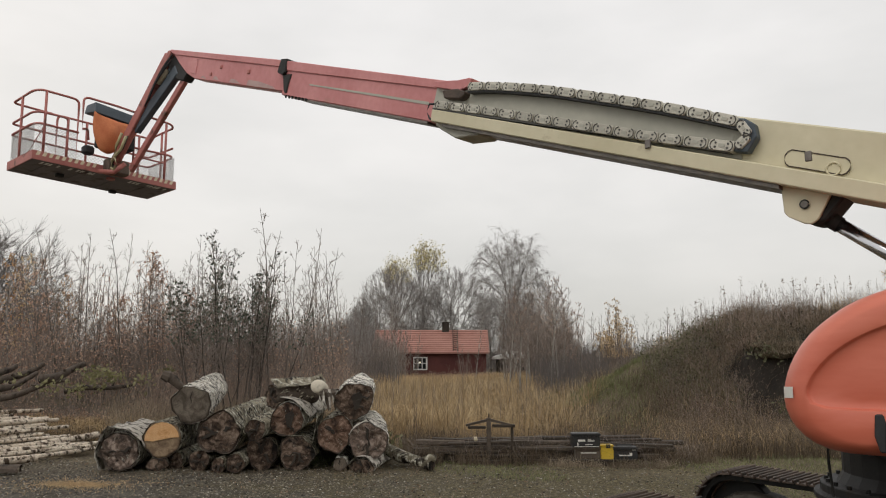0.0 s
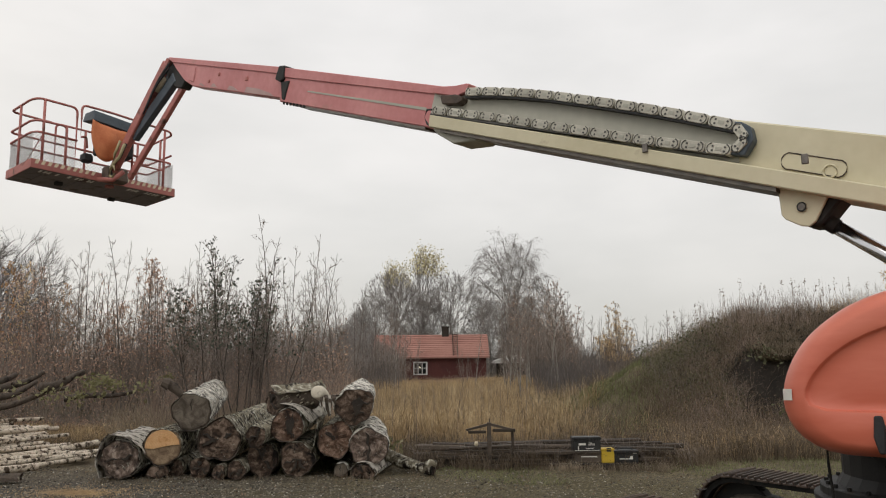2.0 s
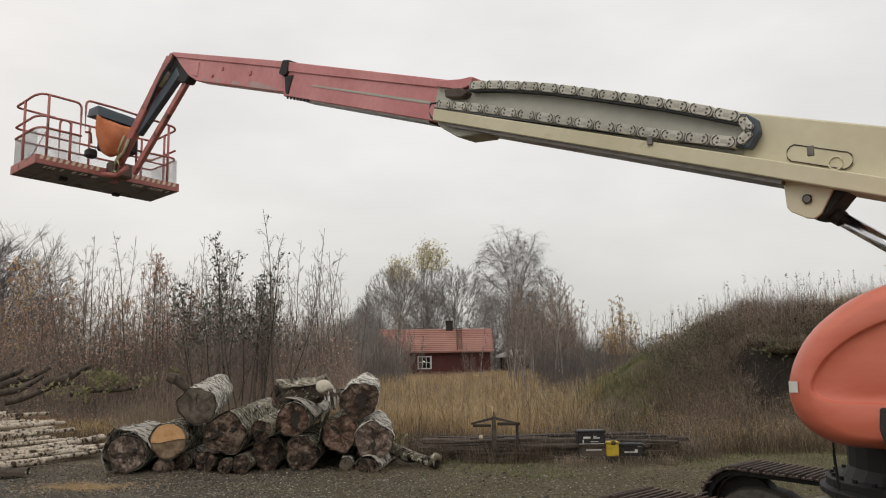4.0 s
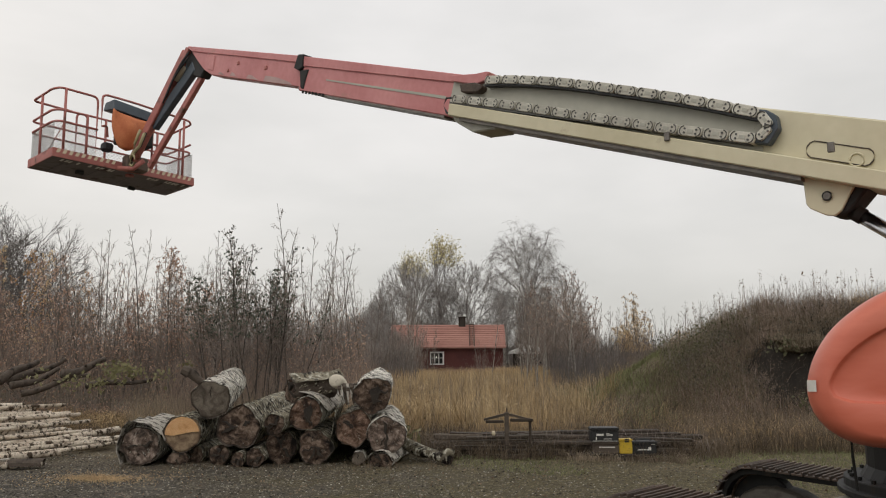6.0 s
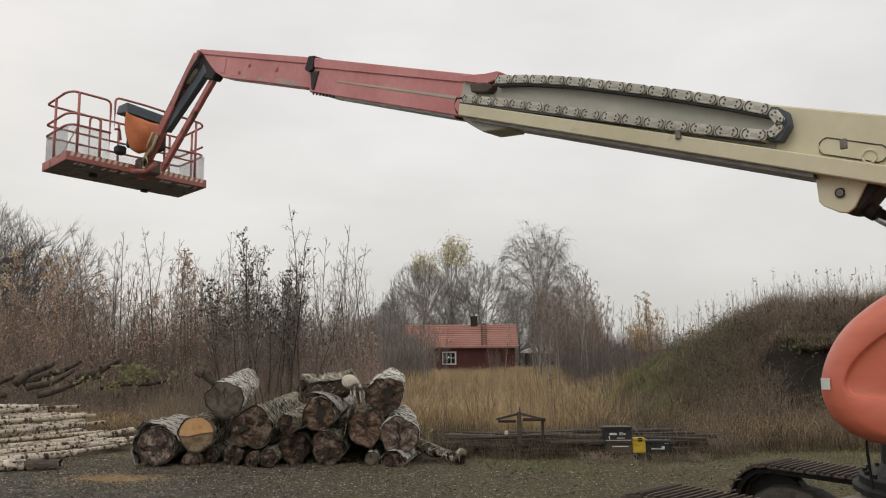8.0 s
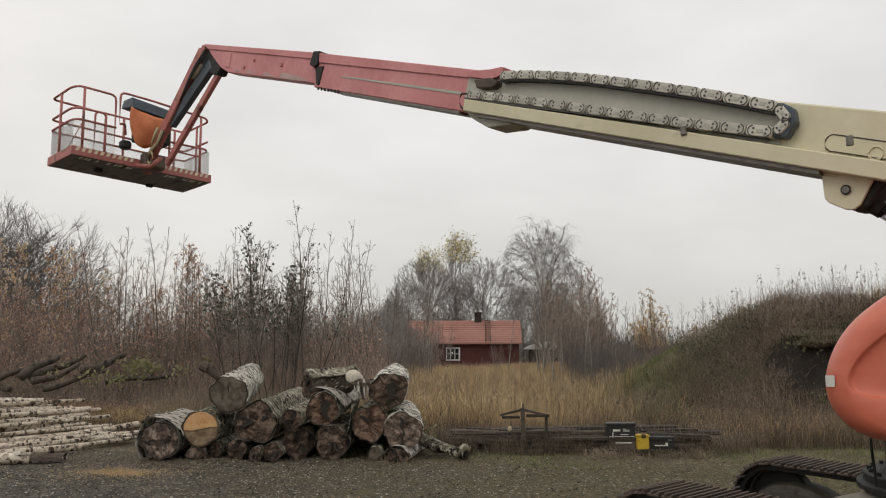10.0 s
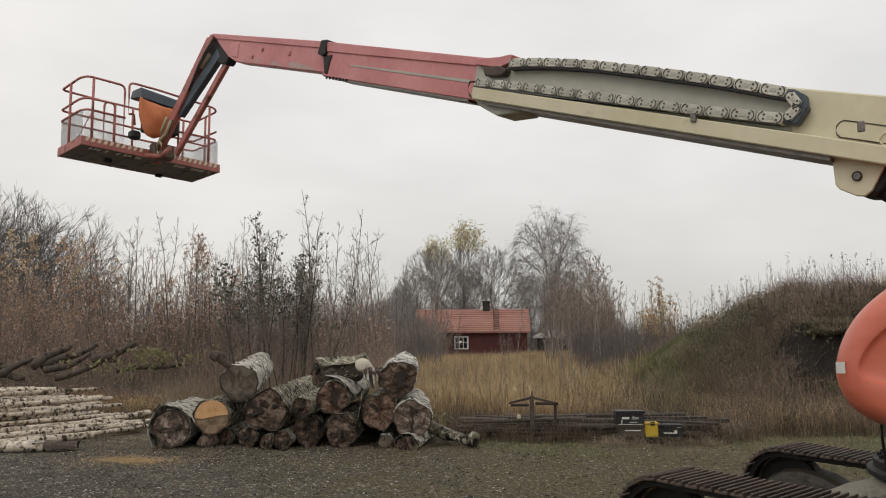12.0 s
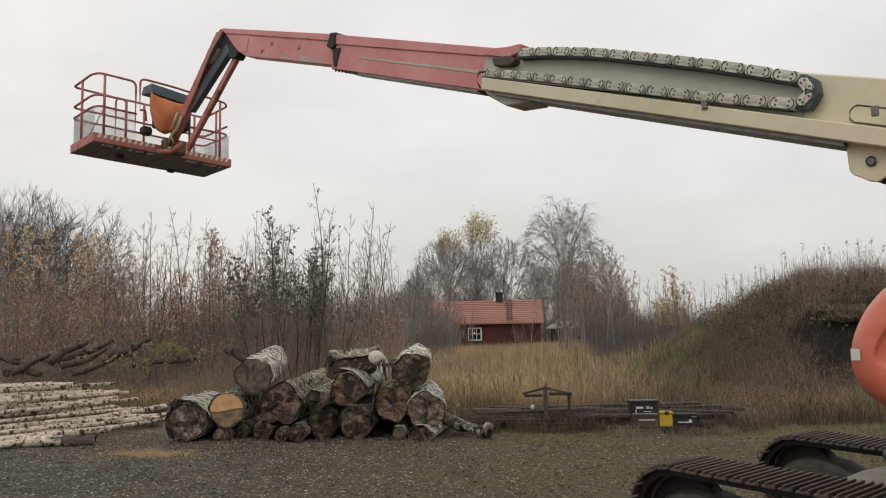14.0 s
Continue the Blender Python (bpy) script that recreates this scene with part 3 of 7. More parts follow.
# stamped access plate with rounded ends, ring boss and hose clips
plate = Geo()
outline = [(1.335 + 0.06 * math.cos(a), 2.965 + 0.062 * math.sin(a)) for a in np.linspace(-math.pi / 2, -3 * math.pi / 2, 7)] + [(1.645 + 0.058 * math.cos(a), 3.072 + 0.062 * math.sin(a)) for a in np.linspace(math.pi / 2, -math.pi / 2, 7)]
slab(plate, outline, 5.69, 0.012)
part("access_plate", plate, CREAM, base, bevel=0.004)
part("plate_seam", Geo().tube([at(s, z, 5.688) for s, z in outline] + [at(*outline[0], 5.688)], 0.005, 5, False), ROT, base, "rust-stained seam round the access plate")
ring_c = at(1.385, 2.955, 5.685)
part("ring_boss", Geo().tube([ring_c + Vector((0, 0.045 * math.cos(a), 0.045 * math.sin(a))) for a in np.linspace(0, 2 * math.pi, 17)], 0.007, 5), CREAM, base, smooth=True)
for s, dz in ((1.54, 0.45), (2.745, 0.10)):
    c = at(s, base_bottom(s) + 0.11 + dz * 0.3, 5.575)
    part("hose_clip", Geo().box(c - Vector((0.012, 0.022, 0.035)), c + Vector((0.012, 0.022, 0.035))), BRIGHT, rail, "worn steel clip", bevel=0.004)

# lift cylinder bracket
brk = [(1.74, 2.905), (1.726, 2.69), (1.70, 2.655), (1.60, 2.598), (1.545, 2.588), (1.50, 2.62), (1.40, 2.80)]
bracket = part("lift_bracket", slab(Geo(), brk, 5.70, 0.03), CREAM, lift, "cream bracket plate for the lift cylinder", bevel=0.006)
part("bracket_plate", slab(Geo(), brk, 6.02, 0.03), CREAM, bracket, bevel=0.006)
part("bracket_core", slab(Geo(), [(1.60, 2.88), (1.60, 2.61), (1.53, 2.585), (1.46, 2.60), (1.30, 2.78)], 5.735, 0.27), STEEL, bracket, "greasy black cylinder clevis", bevel=0.015)
pc = at(1.585, 2.732, 5.69)
part("pivot_pin", Geo().tube([pc + Vector((-0.012, 0, 0)), pc + Vector((0.4, 0, 0))], 0.024, 14), BRIGHT, bracket, "steel pivot pin", smooth=False)
part("pin_ring", Geo().tube([pc + Vector((-0.004, 0.029 * math.cos(a), 0.029 * math.sin(a))) for a in np.linspace(0, 2 * math.pi, 17)], 0.006, 5), STEEL, bracket)
c0, c1, c2 = at(1.46, 2.63, 5.87), at(0.55, 1.93, 5.87), at(-0.35, 1.24, 5.87)
cyl = part("lift_cylinder", Geo().tube([c1, c2], 0.09, 16), STEEL, lift, "black lift cylinder barrel", smooth=True)
part("rod", Geo().tube([c0, c1], 0.05, 16), CHROME, cyl, "chromed cylinder rod", smooth=True)
part("rod_eye", Geo().tube([c0, c0.lerp(c1, 0.10)], 0.058, 14), STEEL, cyl, smooth=True)

# middle section with cover, groove and collar
mid = part("middle_boom", slab(Geo(), beam(4.6, 4.049 + 0.339 * (4.6 - 5.166), 7.60, 0.339, 0.41), 5.735, 0.27), RED, lift, "faded red middle boom section", bevel=0.012)
part("top_flange", slab(Geo(), [(4.85, 4.31), (7.50, 5.165), (7.50, 5.29), (4.85, 4.40)], 5.715, 0.31), RED, mid, "red top flange of the boom section", bevel=0.006)
part("wear_strip", slab(Geo(), [(5.13, 4.245), (7.05, 4.885), (7.05, 4.868), (5.13, 4.213)], 5.728, 0.008), PANEL, mid, "pale rubbed strip along the boom")
part("bottom_strip", slab(Geo(), [(5.15, 4.02), (7.3, 4.755), (7.3, 4.772), (5.15, 4.045)], 5.74, 0.26), BRIGHT, mid, "bare metal lower edge")
collar = part("collar", slab(Geo(), [(7.50, 5.32), (7.62, 5.345), (7.70, 5.19), (7.60, 5.13), (7.53, 5.15)], 5.70, 0.36), STEEL, mid, "black wear pad collar", bevel=0.01)
part("wear_pad", slab(Geo(), [(7.40, 5.10), (7.58, 5.13), (7.56, 4.90), (7.50, 4.87), (7.46, 4.98)], 5.72, 0.05), STEEL, mid, "dark wear pad", bevel=0.012)
for i in range(7):
    s = 7.50 - 0.065 * i
    c = at(s, 4.845 - 0.33 * (7.50 - s), 5.73)
    part("bolt", Geo().tube([c, c + Vector((0, 0, -0.03))], 0.013, 6), STEEL, mid)
arm = part("chain_arm", slab(Geo(), [(4.95, 4.33), (4.93, 4.24), (4.72, 4.19), (4.66, 4.215), (4.66, 4.255), (4.75, 4.30)], 5.60, 0.10), RUST, mid, "rusty bracket pulling the cable chain", bevel=0.01)
part("arm_cover", slab(Geo(), [(5.05, 4.445), (4.74, 4.385), (4.60, 4.375), (4.56, 4.36), (4.62, 4.29), (4.74, 4.275), (5.05, 4.385)], 5.64, 0.14), RED, mid, "bent red cover plate at the chain end", bevel=0.006)

# fly section and elbow
fly_b = lambda s: 4.905 + 0.318 * (s - 7.55)
fly = part("fly_boom", slab(Geo(), [(7.2, fly_b(7.2)), (9.62, fly_b(9.62)), (9.85, fly_b(9.85) + 0.07), (10.05, fly_b(10.05) + 0.20), (10.28, fly_b(10.28) + 0.375), (7.2, fly_b(7.2) + 0.39)], 5.765, 0.21), RED, lift, "faded red inner boom section", bevel=0.012)
part("top_flange", slab(Geo(), [(7.5, fly_b(7.5) + 0.315), (10.2, fly_b(10.2) + 0.325), (10.33, fly_b(10.33) + 0.375), (10.30, fly_b(10.30) + 0.40), (7.5, fly_b(7.5) + 0.405)], 5.745, 0.25), RED, fly, bevel=0.006)
for s, dz, r in ((8.95, 0.22, 0.022), (8.3, 0.20, 0.026), (9.2, 0.1, 0.02)):
    c = at(s, fly_b(s) + dz, 5.758)
    part("lug", Geo().box(c - Vector((0.01, r, r)), c + Vector((0.01, r, r))), RED_DARK, fly, bevel=0.005)
part("elbow", slab(Geo(), [(9.80, 5.70), (9.72, 5.86), (9.86, 5.97), (10.10, 6.10), (10.36, 6.17), (10.40, 6.12), (10.42, 5.98), (10.28, 5.80), (10.10, 5.66), (9.92, 5.60)], 5.80, 0.16), STEEL, fly, "black grease-covered elbow joint", bevel=0.02)
part("elbow_plate", slab(Geo(), [(9.55, 5.84), (9.78, 5.90), (9.74, 5.68), (9.60, 5.62)], 5.752, 0.02), RED, fly, bevel=0.01)
for s0, s1, lo_, hi_ in ((7.72, 8.35, 0.012, 0.085), (8.45, 8.75, 0.02, 0.07), (8.95, 9.15, 0.03, 0.075), (9.3, 9.45, 0.03, 0.06)):
    part("bare_patch", slab(Geo(), [(s0, fly_b(s0) + lo_), (s1, fly_b(s1) + lo_), (s1 - 0.05, fly_b(s1) + hi_ - 0.01), (0.5 * (s0 + s1), fly_b(0.5 * (s0 + s1)) + hi_), (s0 + 0.06, fly_b(s0) + hi_ - 0.02)], 5.762, 0.005), WORN, fly, "greyish patch where the paint is rubbed off")
c = at(10.36, 6.13, 5.74)
part("elbow_pin", Geo().tube([c, c + Vector((0.26, 0, 0))], 0.05, 12), RED_DARK, fly)

# jib
def jib_beam(geo, a, b, o, w, h):
    p, q = at(*a, o), at(*b, o)
    d = (q - p).normalized()
    up = Vector((1, 0, 0)).cross(d)
    vs = [c + x * Vector((1, 0, 0)) + y * up for c in (p, q) for x, y in ((-w, -h), (w, -h), (w, h), (-w, h))]
    return geo.add(vs, [(0, 1, 2, 3), (4, 7, 6, 5), (0, 4, 5, 1), (1, 5, 6, 2), (2, 6, 7, 3), (3, 7, 4, 0)])


jib = part("jib", jib_beam(Geo(), (10.33, 6.08), (11.93, 4.66), 5.80, 0.05, 0.085), RED_DARK, lift, "rusty red jib arm hanging from the boom", bevel=0.012)
part("jib_edge", jib_beam(Geo(), (10.42, 6.08), (11.99, 4.68), 5.775, 0.016, 0.03), RED, jib, bevel=0.004)
part("jib_cylinder", Geo().tube([at(10.10, 5.88, 5.90), at(11.30, 5.18, 5.90)], 0.085, 14), BLUEGREY, jib, "dark blue-black jib cylinder", smooth=True)
part("jib_rod", Geo().tube([at(11.25, 5.21, 5.90), at(11.72, 4.85, 5.90)], 0.04, 10), STEEL, jib, smooth=True)
part("jib_shield", jib_beam(Geo(), (10.05, 5.80), (11.22, 5.13), 5.84, 0.05, 0.09), BLUEGREY, jib, "dark shield along the jib", bevel=0.01)
part("lower_link", jib_beam(Geo(), (9.86, 5.60), (11.33, 4.50), 5.86, 0.035, 0.055), RED_DARK, jib, "rusty lower levelling link", bevel=0.01)
for k, (a, b, cc) in enumerate((((10.28, 6.0), (10.75, 5.80), (10.95, 5.50)), ((10.30, 6.05), (10.68, 5.86), (10.90, 5.52)), ((10.26, 6.08), (10.60, 5.98), (11.0, 5.45)))):
    pts = [at(*a, 5.74), at(*b, 5.70), at(*cc, 5.73)]
    curve = [(1 - t) ** 2 * pts[0] + 2 * t * (1 - t) * pts[1] + t * t * pts[2] for t in np.linspace(0, 1, 9)]
    part("jib_hose", Geo().tube(curve, 0.013, 6), RUBBER, jib, "black hydraulic hose", smooth=True)
part("pale_tape", Geo().tube([at(10.42, 5.90, 5.79), at(10.62, 5.74, 5.79)], 0.06, 10), HAZARD, jib, "pale hose wrap near the elbow", smooth=True)
post = at(11.97, 4.66, 5.87)
part("rotator", Geo().tube([post + Vector((0, 0.02, -0.22)), post + Vector((0, 0.02, 0.06))], 0.07, 12), RED_DARK, jib, "rusty basket rotator post")
hoses = [at(s, z, 5.70) for s, z in ((11.55, 5.08), (11.70, 4.90), (11.86, 4.84), (11.98, 4.76), (12.0, 4.64), (11.9, 4.60), (11.82, 4.68), (11.9, 4.80), (11.86, 4.98), (11.7, 5.16))]
part("hose_loop", Geo().tube(hoses, 0.024, 7), HOSE, jib, "yellowed hose coiled at the jib end", smooth=True)
part("hose_loop", Geo().tube([p + Vector((0.04, 0.03, 0.02)) for p in hoses[:6]], 0.018, 7), RUBBER, jib, smooth=True)

# basket
def bk(a, b, h):
    """Basket axes: along the near side, outwards, up."""
    return Vector((4.593 + a - LIFT_O, 12.22 + b - LIFT_S, 4.62 - 0.044 * a - 0.042 * b + h))


BW, BD = 2.35, 0.94
basket = part("basket", Geo().add([bk(a, b, h) for h in (0.0, 0.03) for a, b in ((0, 0), (BW, 0), (BW, BD), (0, BD))], [(0, 3, 2, 1), (4, 5, 6, 7), (0, 1, 5, 4), (1, 2, 6, 5), (2, 3, 7, 6), (3, 0, 4, 7)]), FLOORGREY, lift, "work basket with rusty red rails and grey floor underside")


def bbox(lo, hi):
    return Geo().add([bk(a, b, h) for h in (lo[2], hi[2]) for b in (lo[1], hi[1]) for a in (lo[0], hi[0])], [(0, 2, 3, 1), (4, 5, 7, 6), (0, 1, 5, 4), (2, 6, 7, 3), (0, 4, 6, 2), (1, 3, 7, 5)])


for lo, hi in (((-0.01, -0.02, 0.0), (BW + 0.01, 0.0, 0.14)), ((-0.01, BD, 0.0), (BW + 0.01, BD + 0.02, 0.14)), ((-0.02, -0.02, 0.0), (-0.003, BD + 0.02, 0.14)), ((BW + 0.003, -0.02, 0.0), (BW + 0.02, BD + 0.02, 0.14))):
    part("kick_plate", bbox(lo, hi), RED_DARK, basket, bevel=0.004)
for k in range(24):
    if 10 <= k <= 14:
        continue
    a = 0.03 + k * 0.096
    tape = [(a + x, h) for x, h in ((0, 0.070), (0.050, 0.070), (0.078, 0.132), (0.028, 0.132))]
    part("hazard_stripe", Geo().add([bk(x, -0.024, h) for x, h in tape] + [bk(x, -0.0205, h) for x, h in tape], [(0, 1, 2, 3), (0, 4, 5, 1), (1, 5, 6, 2), (2, 6, 7, 3), (3, 7, 4, 0)]), HAZARD, basket, "worn yellow and black hazard tape")
rs = np.random.RandomState(5)
for k in range(34):
    a = 0.16 + k * 0.062 + rs.uniform(-0.006, 0.006)
    if rs.rand() < 0.3 or 1.02 < a < 1.5:
        continue
    part("letter_bar", bbox((a, 0.05, -0.004), (a + rs.uniform(0.03, 0.05), 0.17, -0.0015)), STICKER, basket, "white worn lettering bars")
for a, b, h in ((0.55, 0.45, -0.06), (1.6, 0.8, -0.05)):
    part("floor_support", bbox((a, b, h), (a + 0.12, b + 0.08, 0.0)), STEEL, basket, bevel=0.01)
for k in range(4):
    part("floor_rib", bbox((0.25 + k * 0.55, 0.14, -0.012), (0.275 + k * 0.55, BD - 0.02, -0.001)), FLOORGREY, basket)


def tube_rail(pts, r=0.019, label=""):
    """A bent rail with rounded corners through basket points."""
    p = [bk(*q) for q in pts]
    out = [p[0]]
    for i in range(1, len(p) - 1):
        a, b = (p[i - 1] - p[i]), (p[i + 1] - p[i])
        k = min(0.09, a.length / 2.2, b.length / 2.2)
        a, b = p[i] + a.normalized() * k, p[i] + b.normalized() * k
        out += [(1 - t) ** 2 * a + 2 * t * (1 - t) * p[i] + t * t * b for t in (0, 0.25, 0.5, 0.75, 1)]
    out.append(p[-1])
    part("rail", Geo().tube(out, r, 7), RED_DARK, basket, label, smooth=True)


tube_rail([(0.64, 0.0, 0.10), (0.64, 0.0, 1.11), (0.06, 0.0, 1.11), (0.0, 0.18, 1.12), (0.0, BD, 1.12), (0.62, BD, 1.11)])
tube_rail([(0.49, 0.0, 0.62), (0.49, 0.0, 0.77), (0.06, 0.0, 0.76), (0.0, 0.16, 0.77), (0.0, BD, 0.77), (BW, BD, 0.76), (BW, 0.12, 0.76)])
tube_rail([(0.66, 0.0, 0.58), (0.06, 0.0, 0.58), (0.0, 0.16, 0.58), (0.0, BD, 0.58), (BW, BD, 0.58), (BW, 0.14, 0.58), (BW - 0.08, 0.0, 0.58), (1.58, 0.0, 0.56)])
tube_rail([(0.71, 0.0, 0.62), (0.71, 0.0, 1.19), (1.2, 0.0, 1.19), (2.24, 0.0, 1.14), (BW, 0.12, 1.13), (BW, BD, 1.12), (0.70, BD, 1.11), (0.70, BD, 0.1)])
tube_rail([(1.58, 0.0, 0.14), (1.58, 0.0, 1.16)])
tube_rail([(0.72, 0.0, 0.66), (0.80, 0.0, 0.68), (0.82, 0.0, 0.50)])
for a, b in ((0.14, 0.0), (0.49, 0.0), (2.15, 0.0), (0.0, 0.55), (0.14, BD), (1.2, BD), (2.15, BD), (BW, 0.5)):
    tube_rail([(a, b, 0.03), (a, b, 1.12 if a != 0.49 else 0.77)], 0.021)
tube_rail([(0.0, 0.2, 0.14), (0.14, 0.0, 0.56)], 0.008)
tube_rail([(2.15, 0.0, 0.42), (1.75, 0.0, 0.42)], 0.014)


def wire_panel(place, w, h, pitch=0.048):
    """Crossed diagonal wires that fill a panel."""
    g = Geo()
    for sgn in (1, -1):
        for k in np.arange(-h, w + h, pitch):
            if sgn > 0:
                a, b = max(0, -k), min(h, w - k)
                if b - a > 0.03:
                    g.tube([place(k + a, a), place(k + b, b)], 0.0035, 3, False)
            else:
                a, b = max(0, k - w), min(h, k)
                if b - a > 0.03:
                    g.tube([place(k - a, a), place(k - b, b)], 0.0035, 3, False)
    part("wire_mesh", g, WIRE, basket, "galvanised expanded mesh panel")


wire_panel(lambda a, h: bk(0.02 + a, 0.01, 0.14 + h), 0.62, 0.43)
wire_panel(lambda a, h: bk(0.01, 0.02 + a, 0.14 + h), 0.90, 0.43)
wire_panel(lambda a, h: bk(1.62 + a, 0.01, 0.14 + h), 0.70, 0.42)
wire_panel(lambda a, h: bk(BW - 0.01, 0.02 + a, 0.14 + h), 0.90, 0.43)
wire_panel(lambda a, h: bk(0.02 + a, BD - 0.01, 0.14 + h), 2.3, 0.43, 0.06)

# control console under its cover
console = part("console", bbox((1.00, -0.12, 0.46), (1.54, 0.20, 0.98)), STEEL, basket, "control console", bevel=0.02)
part("console_lid", Geo().add([bk(a, b, h) for a, b, h in ((0.83, -0.16, 0.93), (1.68, -0.16, 0.86), (1.68, 0.24, 0.95), (0.83, 0.24, 1.00), (0.84, -0.13, 1.11), (1.67, -0.13, 1.04), (1.66, 0.20, 1.09), (0.85, 0.20, 1.14))], [(0, 3, 2, 1), (4, 5, 6, 7), (0, 1, 5, 4), (1, 2, 6, 5), (2, 3, 7, 6), (3, 0, 4, 7)]), BLUEGREY, console, "blue-grey sagging console lid", bevel=0.012)
cover = Geo()
rows, cols = 9, 13
grid = []
for i in range(rows):
    t = i / (rows - 1)
    for j in range(cols):
        u = j / (cols - 1)
        left, right = 0.82 + 0.10 * t**2 - 0.03 * math.sin(math.pi * t), 1.58 - 0.24 * t**1.4
        sag = 0.05 * math.sin(math.pi * u) * (1 - t)
        h = 0.94 - 0.05 * u - t * (0.70 - 0.28 * u**1.5 - 0.10 * (1 - u) ** 4) - sag
        bulge = -0.17 - 0.06 * math.sin(math.pi * t) * math.sin(math.pi * u) + 0.018 * math.sin(9 * u + 4 * t) + 0.012 * math.sin(15 * u - 5 * t)
        grid.append(bk(left + (right - left) * u, bulge, h))
inner = [p + Vector((0, 0.012, 0)) for p in grid]
fs = [(i * cols + j, i * cols + j + 1, (i + 1) * cols + j + 1, (i + 1) * cols + j) for i in range(rows - 1) for j in range(cols - 1)]
nn = rows * cols
edge = [j for j in range(cols)] + [i * cols + cols - 1 for i in range(1, rows)] + [(rows - 1) * cols + j for j in range(cols - 2, -1, -1)] + [i * cols for i in range(rows - 2, 0, -1)]
cover.add(grid + inner, fs + [tuple(i + nn for i in f[::-1]) for f in fs] + [(edge[k], edge[(k + 1) % len(edge)], edge[(k + 1) % len(edge)] + nn, edge[k] + nn) for k in range(len(edge))])
part("console_cover", cover, COVER, console, "orange tarpaulin cover draped over the console", smooth=True)
part("foot_box", bbox((0.76, -0.02, 0.28), (0.93, 0.13, 0.42)), RUBBER, basket, "black box on the basket rail", bevel=0.03)
part("basket_mount", bbox((1.06, -0.20, 0.0), (1.44, -0.02, 0.24)), RUST, basket, "rusty basket mounting frame", bevel=0.03)
part("mount_arm", Geo().tube([bk(1.0, -0.04, 0.02), bk(1.12, -0.3, -0.02), bk(1.24, -0.42, 0.12)], 0.04, 8), RED_DARK, basket, smooth=True)

# cable chain: an upper run, a turn and a lower run of hinged links
upper = [(4.62, 4.292), (4.40, 4.248), (4.15, 4.185), (3.71, 4.055), (3.434, 3.958), (3.001, 3.804), (2.701, 3.694), (2.425, 3.586), (2.02, 3.418)]
lower = [(2.05, 3.228), (2.146, 3.256), (2.746, 3.440), (3.443, 3.679), (4.394, 4.001), (5.056, 4.205)]
chain = part("cable_chain", slab(Geo(), [(2.10, 3.19), (3.223, 3.555), (5.08, 4.155), (5.08, 4.175), (3.223, 3.575), (2.10, 3.21)], 5.60, 0.09), LINK_DARK, lift, "grey segmented cable chain looped along the boom")
part("arch_plate", slab(Geo(), [(s, z - 0.05) for s, z in upper] + [(2.1, base_bottom(2.1) + 0.2), (4.7, base_bottom(4.7) + 0.2)], 5.690, 0.04), PANEL, chain, "grey arched plate behind the upper chain run")
hump = [(s, z - 0.045) for s, z in upper] + [(s, z - 0.062) for s, z in upper[::-1]]
part("chain_strap", slab(Geo(), hump, 5.60, 0.09), RUBBER, chain, "black strap under the upper chain run")
# blue-grey instead of black: the glare veil is put into the colour
part("chain_guide", slab(Geo(), [(2.04, 3.45), (1.965, 3.43), (1.90, 3.38), (1.885, 3.275), (1.96, 3.168), (2.08, 3.20), (2.12, 3.225), (2.0, 3.28), (1.985, 3.34), (2.04, 3.39)], 5.605, 0.088), BLUEGREY, chain, "black chain turn guide, coloured blue-grey for sky glare", bevel=0.008)


def along(pts, step):
    pts = np.array(pts)
    d = np.r_[0, np.cumsum(np.linalg.norm(np.diff(pts, axis=0), axis=1))]
    n = int(d[-1] / step)
    for i in range(n):
        a, b = (np.array([np.interp(d[-1] * (i + e) / n, d, pts[:, k]) for k in (0, 1)]) for e in (0, 1))
        yield a, b


def chain_link(a, b, size=0.040):
    """One hinged link: a pale side plate with round ends, pins, hinge arcs and a pressed middle."""
    c, d = (a + b) / 2, (b - a) / np.linalg.norm(b - a)
    e, hl = np.array([-d[1], d[0]]), np.linalg.norm(b - a) / 2
    cap = size * 0.92
    ends = [(hl * 0.97 - cap * 0.55 + cap * 0.55 * math.cos(t), size * math.sin(t)) for t in np.linspace(-math.pi / 2, math.pi / 2, 7)]
    shape = ends + [(-x, -y) for x, y in ends]
    link = part("chain_link", slab(Geo(), [tuple(c + d * x + e * y) for x, y in shape], 5.586, 0.10), LINK, chain, bevel=0.004)
    for x in (-0.46, 0.46):
        for y in (-0.40, 0.40):
            p = c + d * x * hl + e * y * size
            q = at(p[0], p[1], 5.580)
            part("link_bolt", Geo().tube([q, q + Vector((0.01, 0, 0))], 0.0085, 6), LINK_DARK, link)
    for sgn in (-1, 1):
        arc = [c + sgn * d * (hl * 0.50 + 0.036 * math.cos(t)) + e * size * 0.94 * math.sin(t) for t in np.linspace(-1.4, 1.4, 7)]
        part("link_joint", Geo().tube([at(p[0], p[1], 5.583) for p in arc], 0.0042, 4), LINK_DARK, link)
    pad = [c + d * x * hl + e * y * size for x, y in ((-0.22, -0.32), (0.22, -0.32), (0.22, 0.32), (-0.22, 0.32))]
    part("link_pad", slab(Geo(), [tuple(p) for p in pad], 5.581, 0.006), PANEL, link)


for run, step in ((upper, 0.198), (lower, 0.198)):
    for a, b in along(run, step):
        chain_link(a, b)
chain_link(np.array([2.015, 3.415]), np.array([1.945, 3.30]), 0.036)
chain_link(np.array([1.945, 3.30]), np.array([2.04, 3.222]), 0.036)

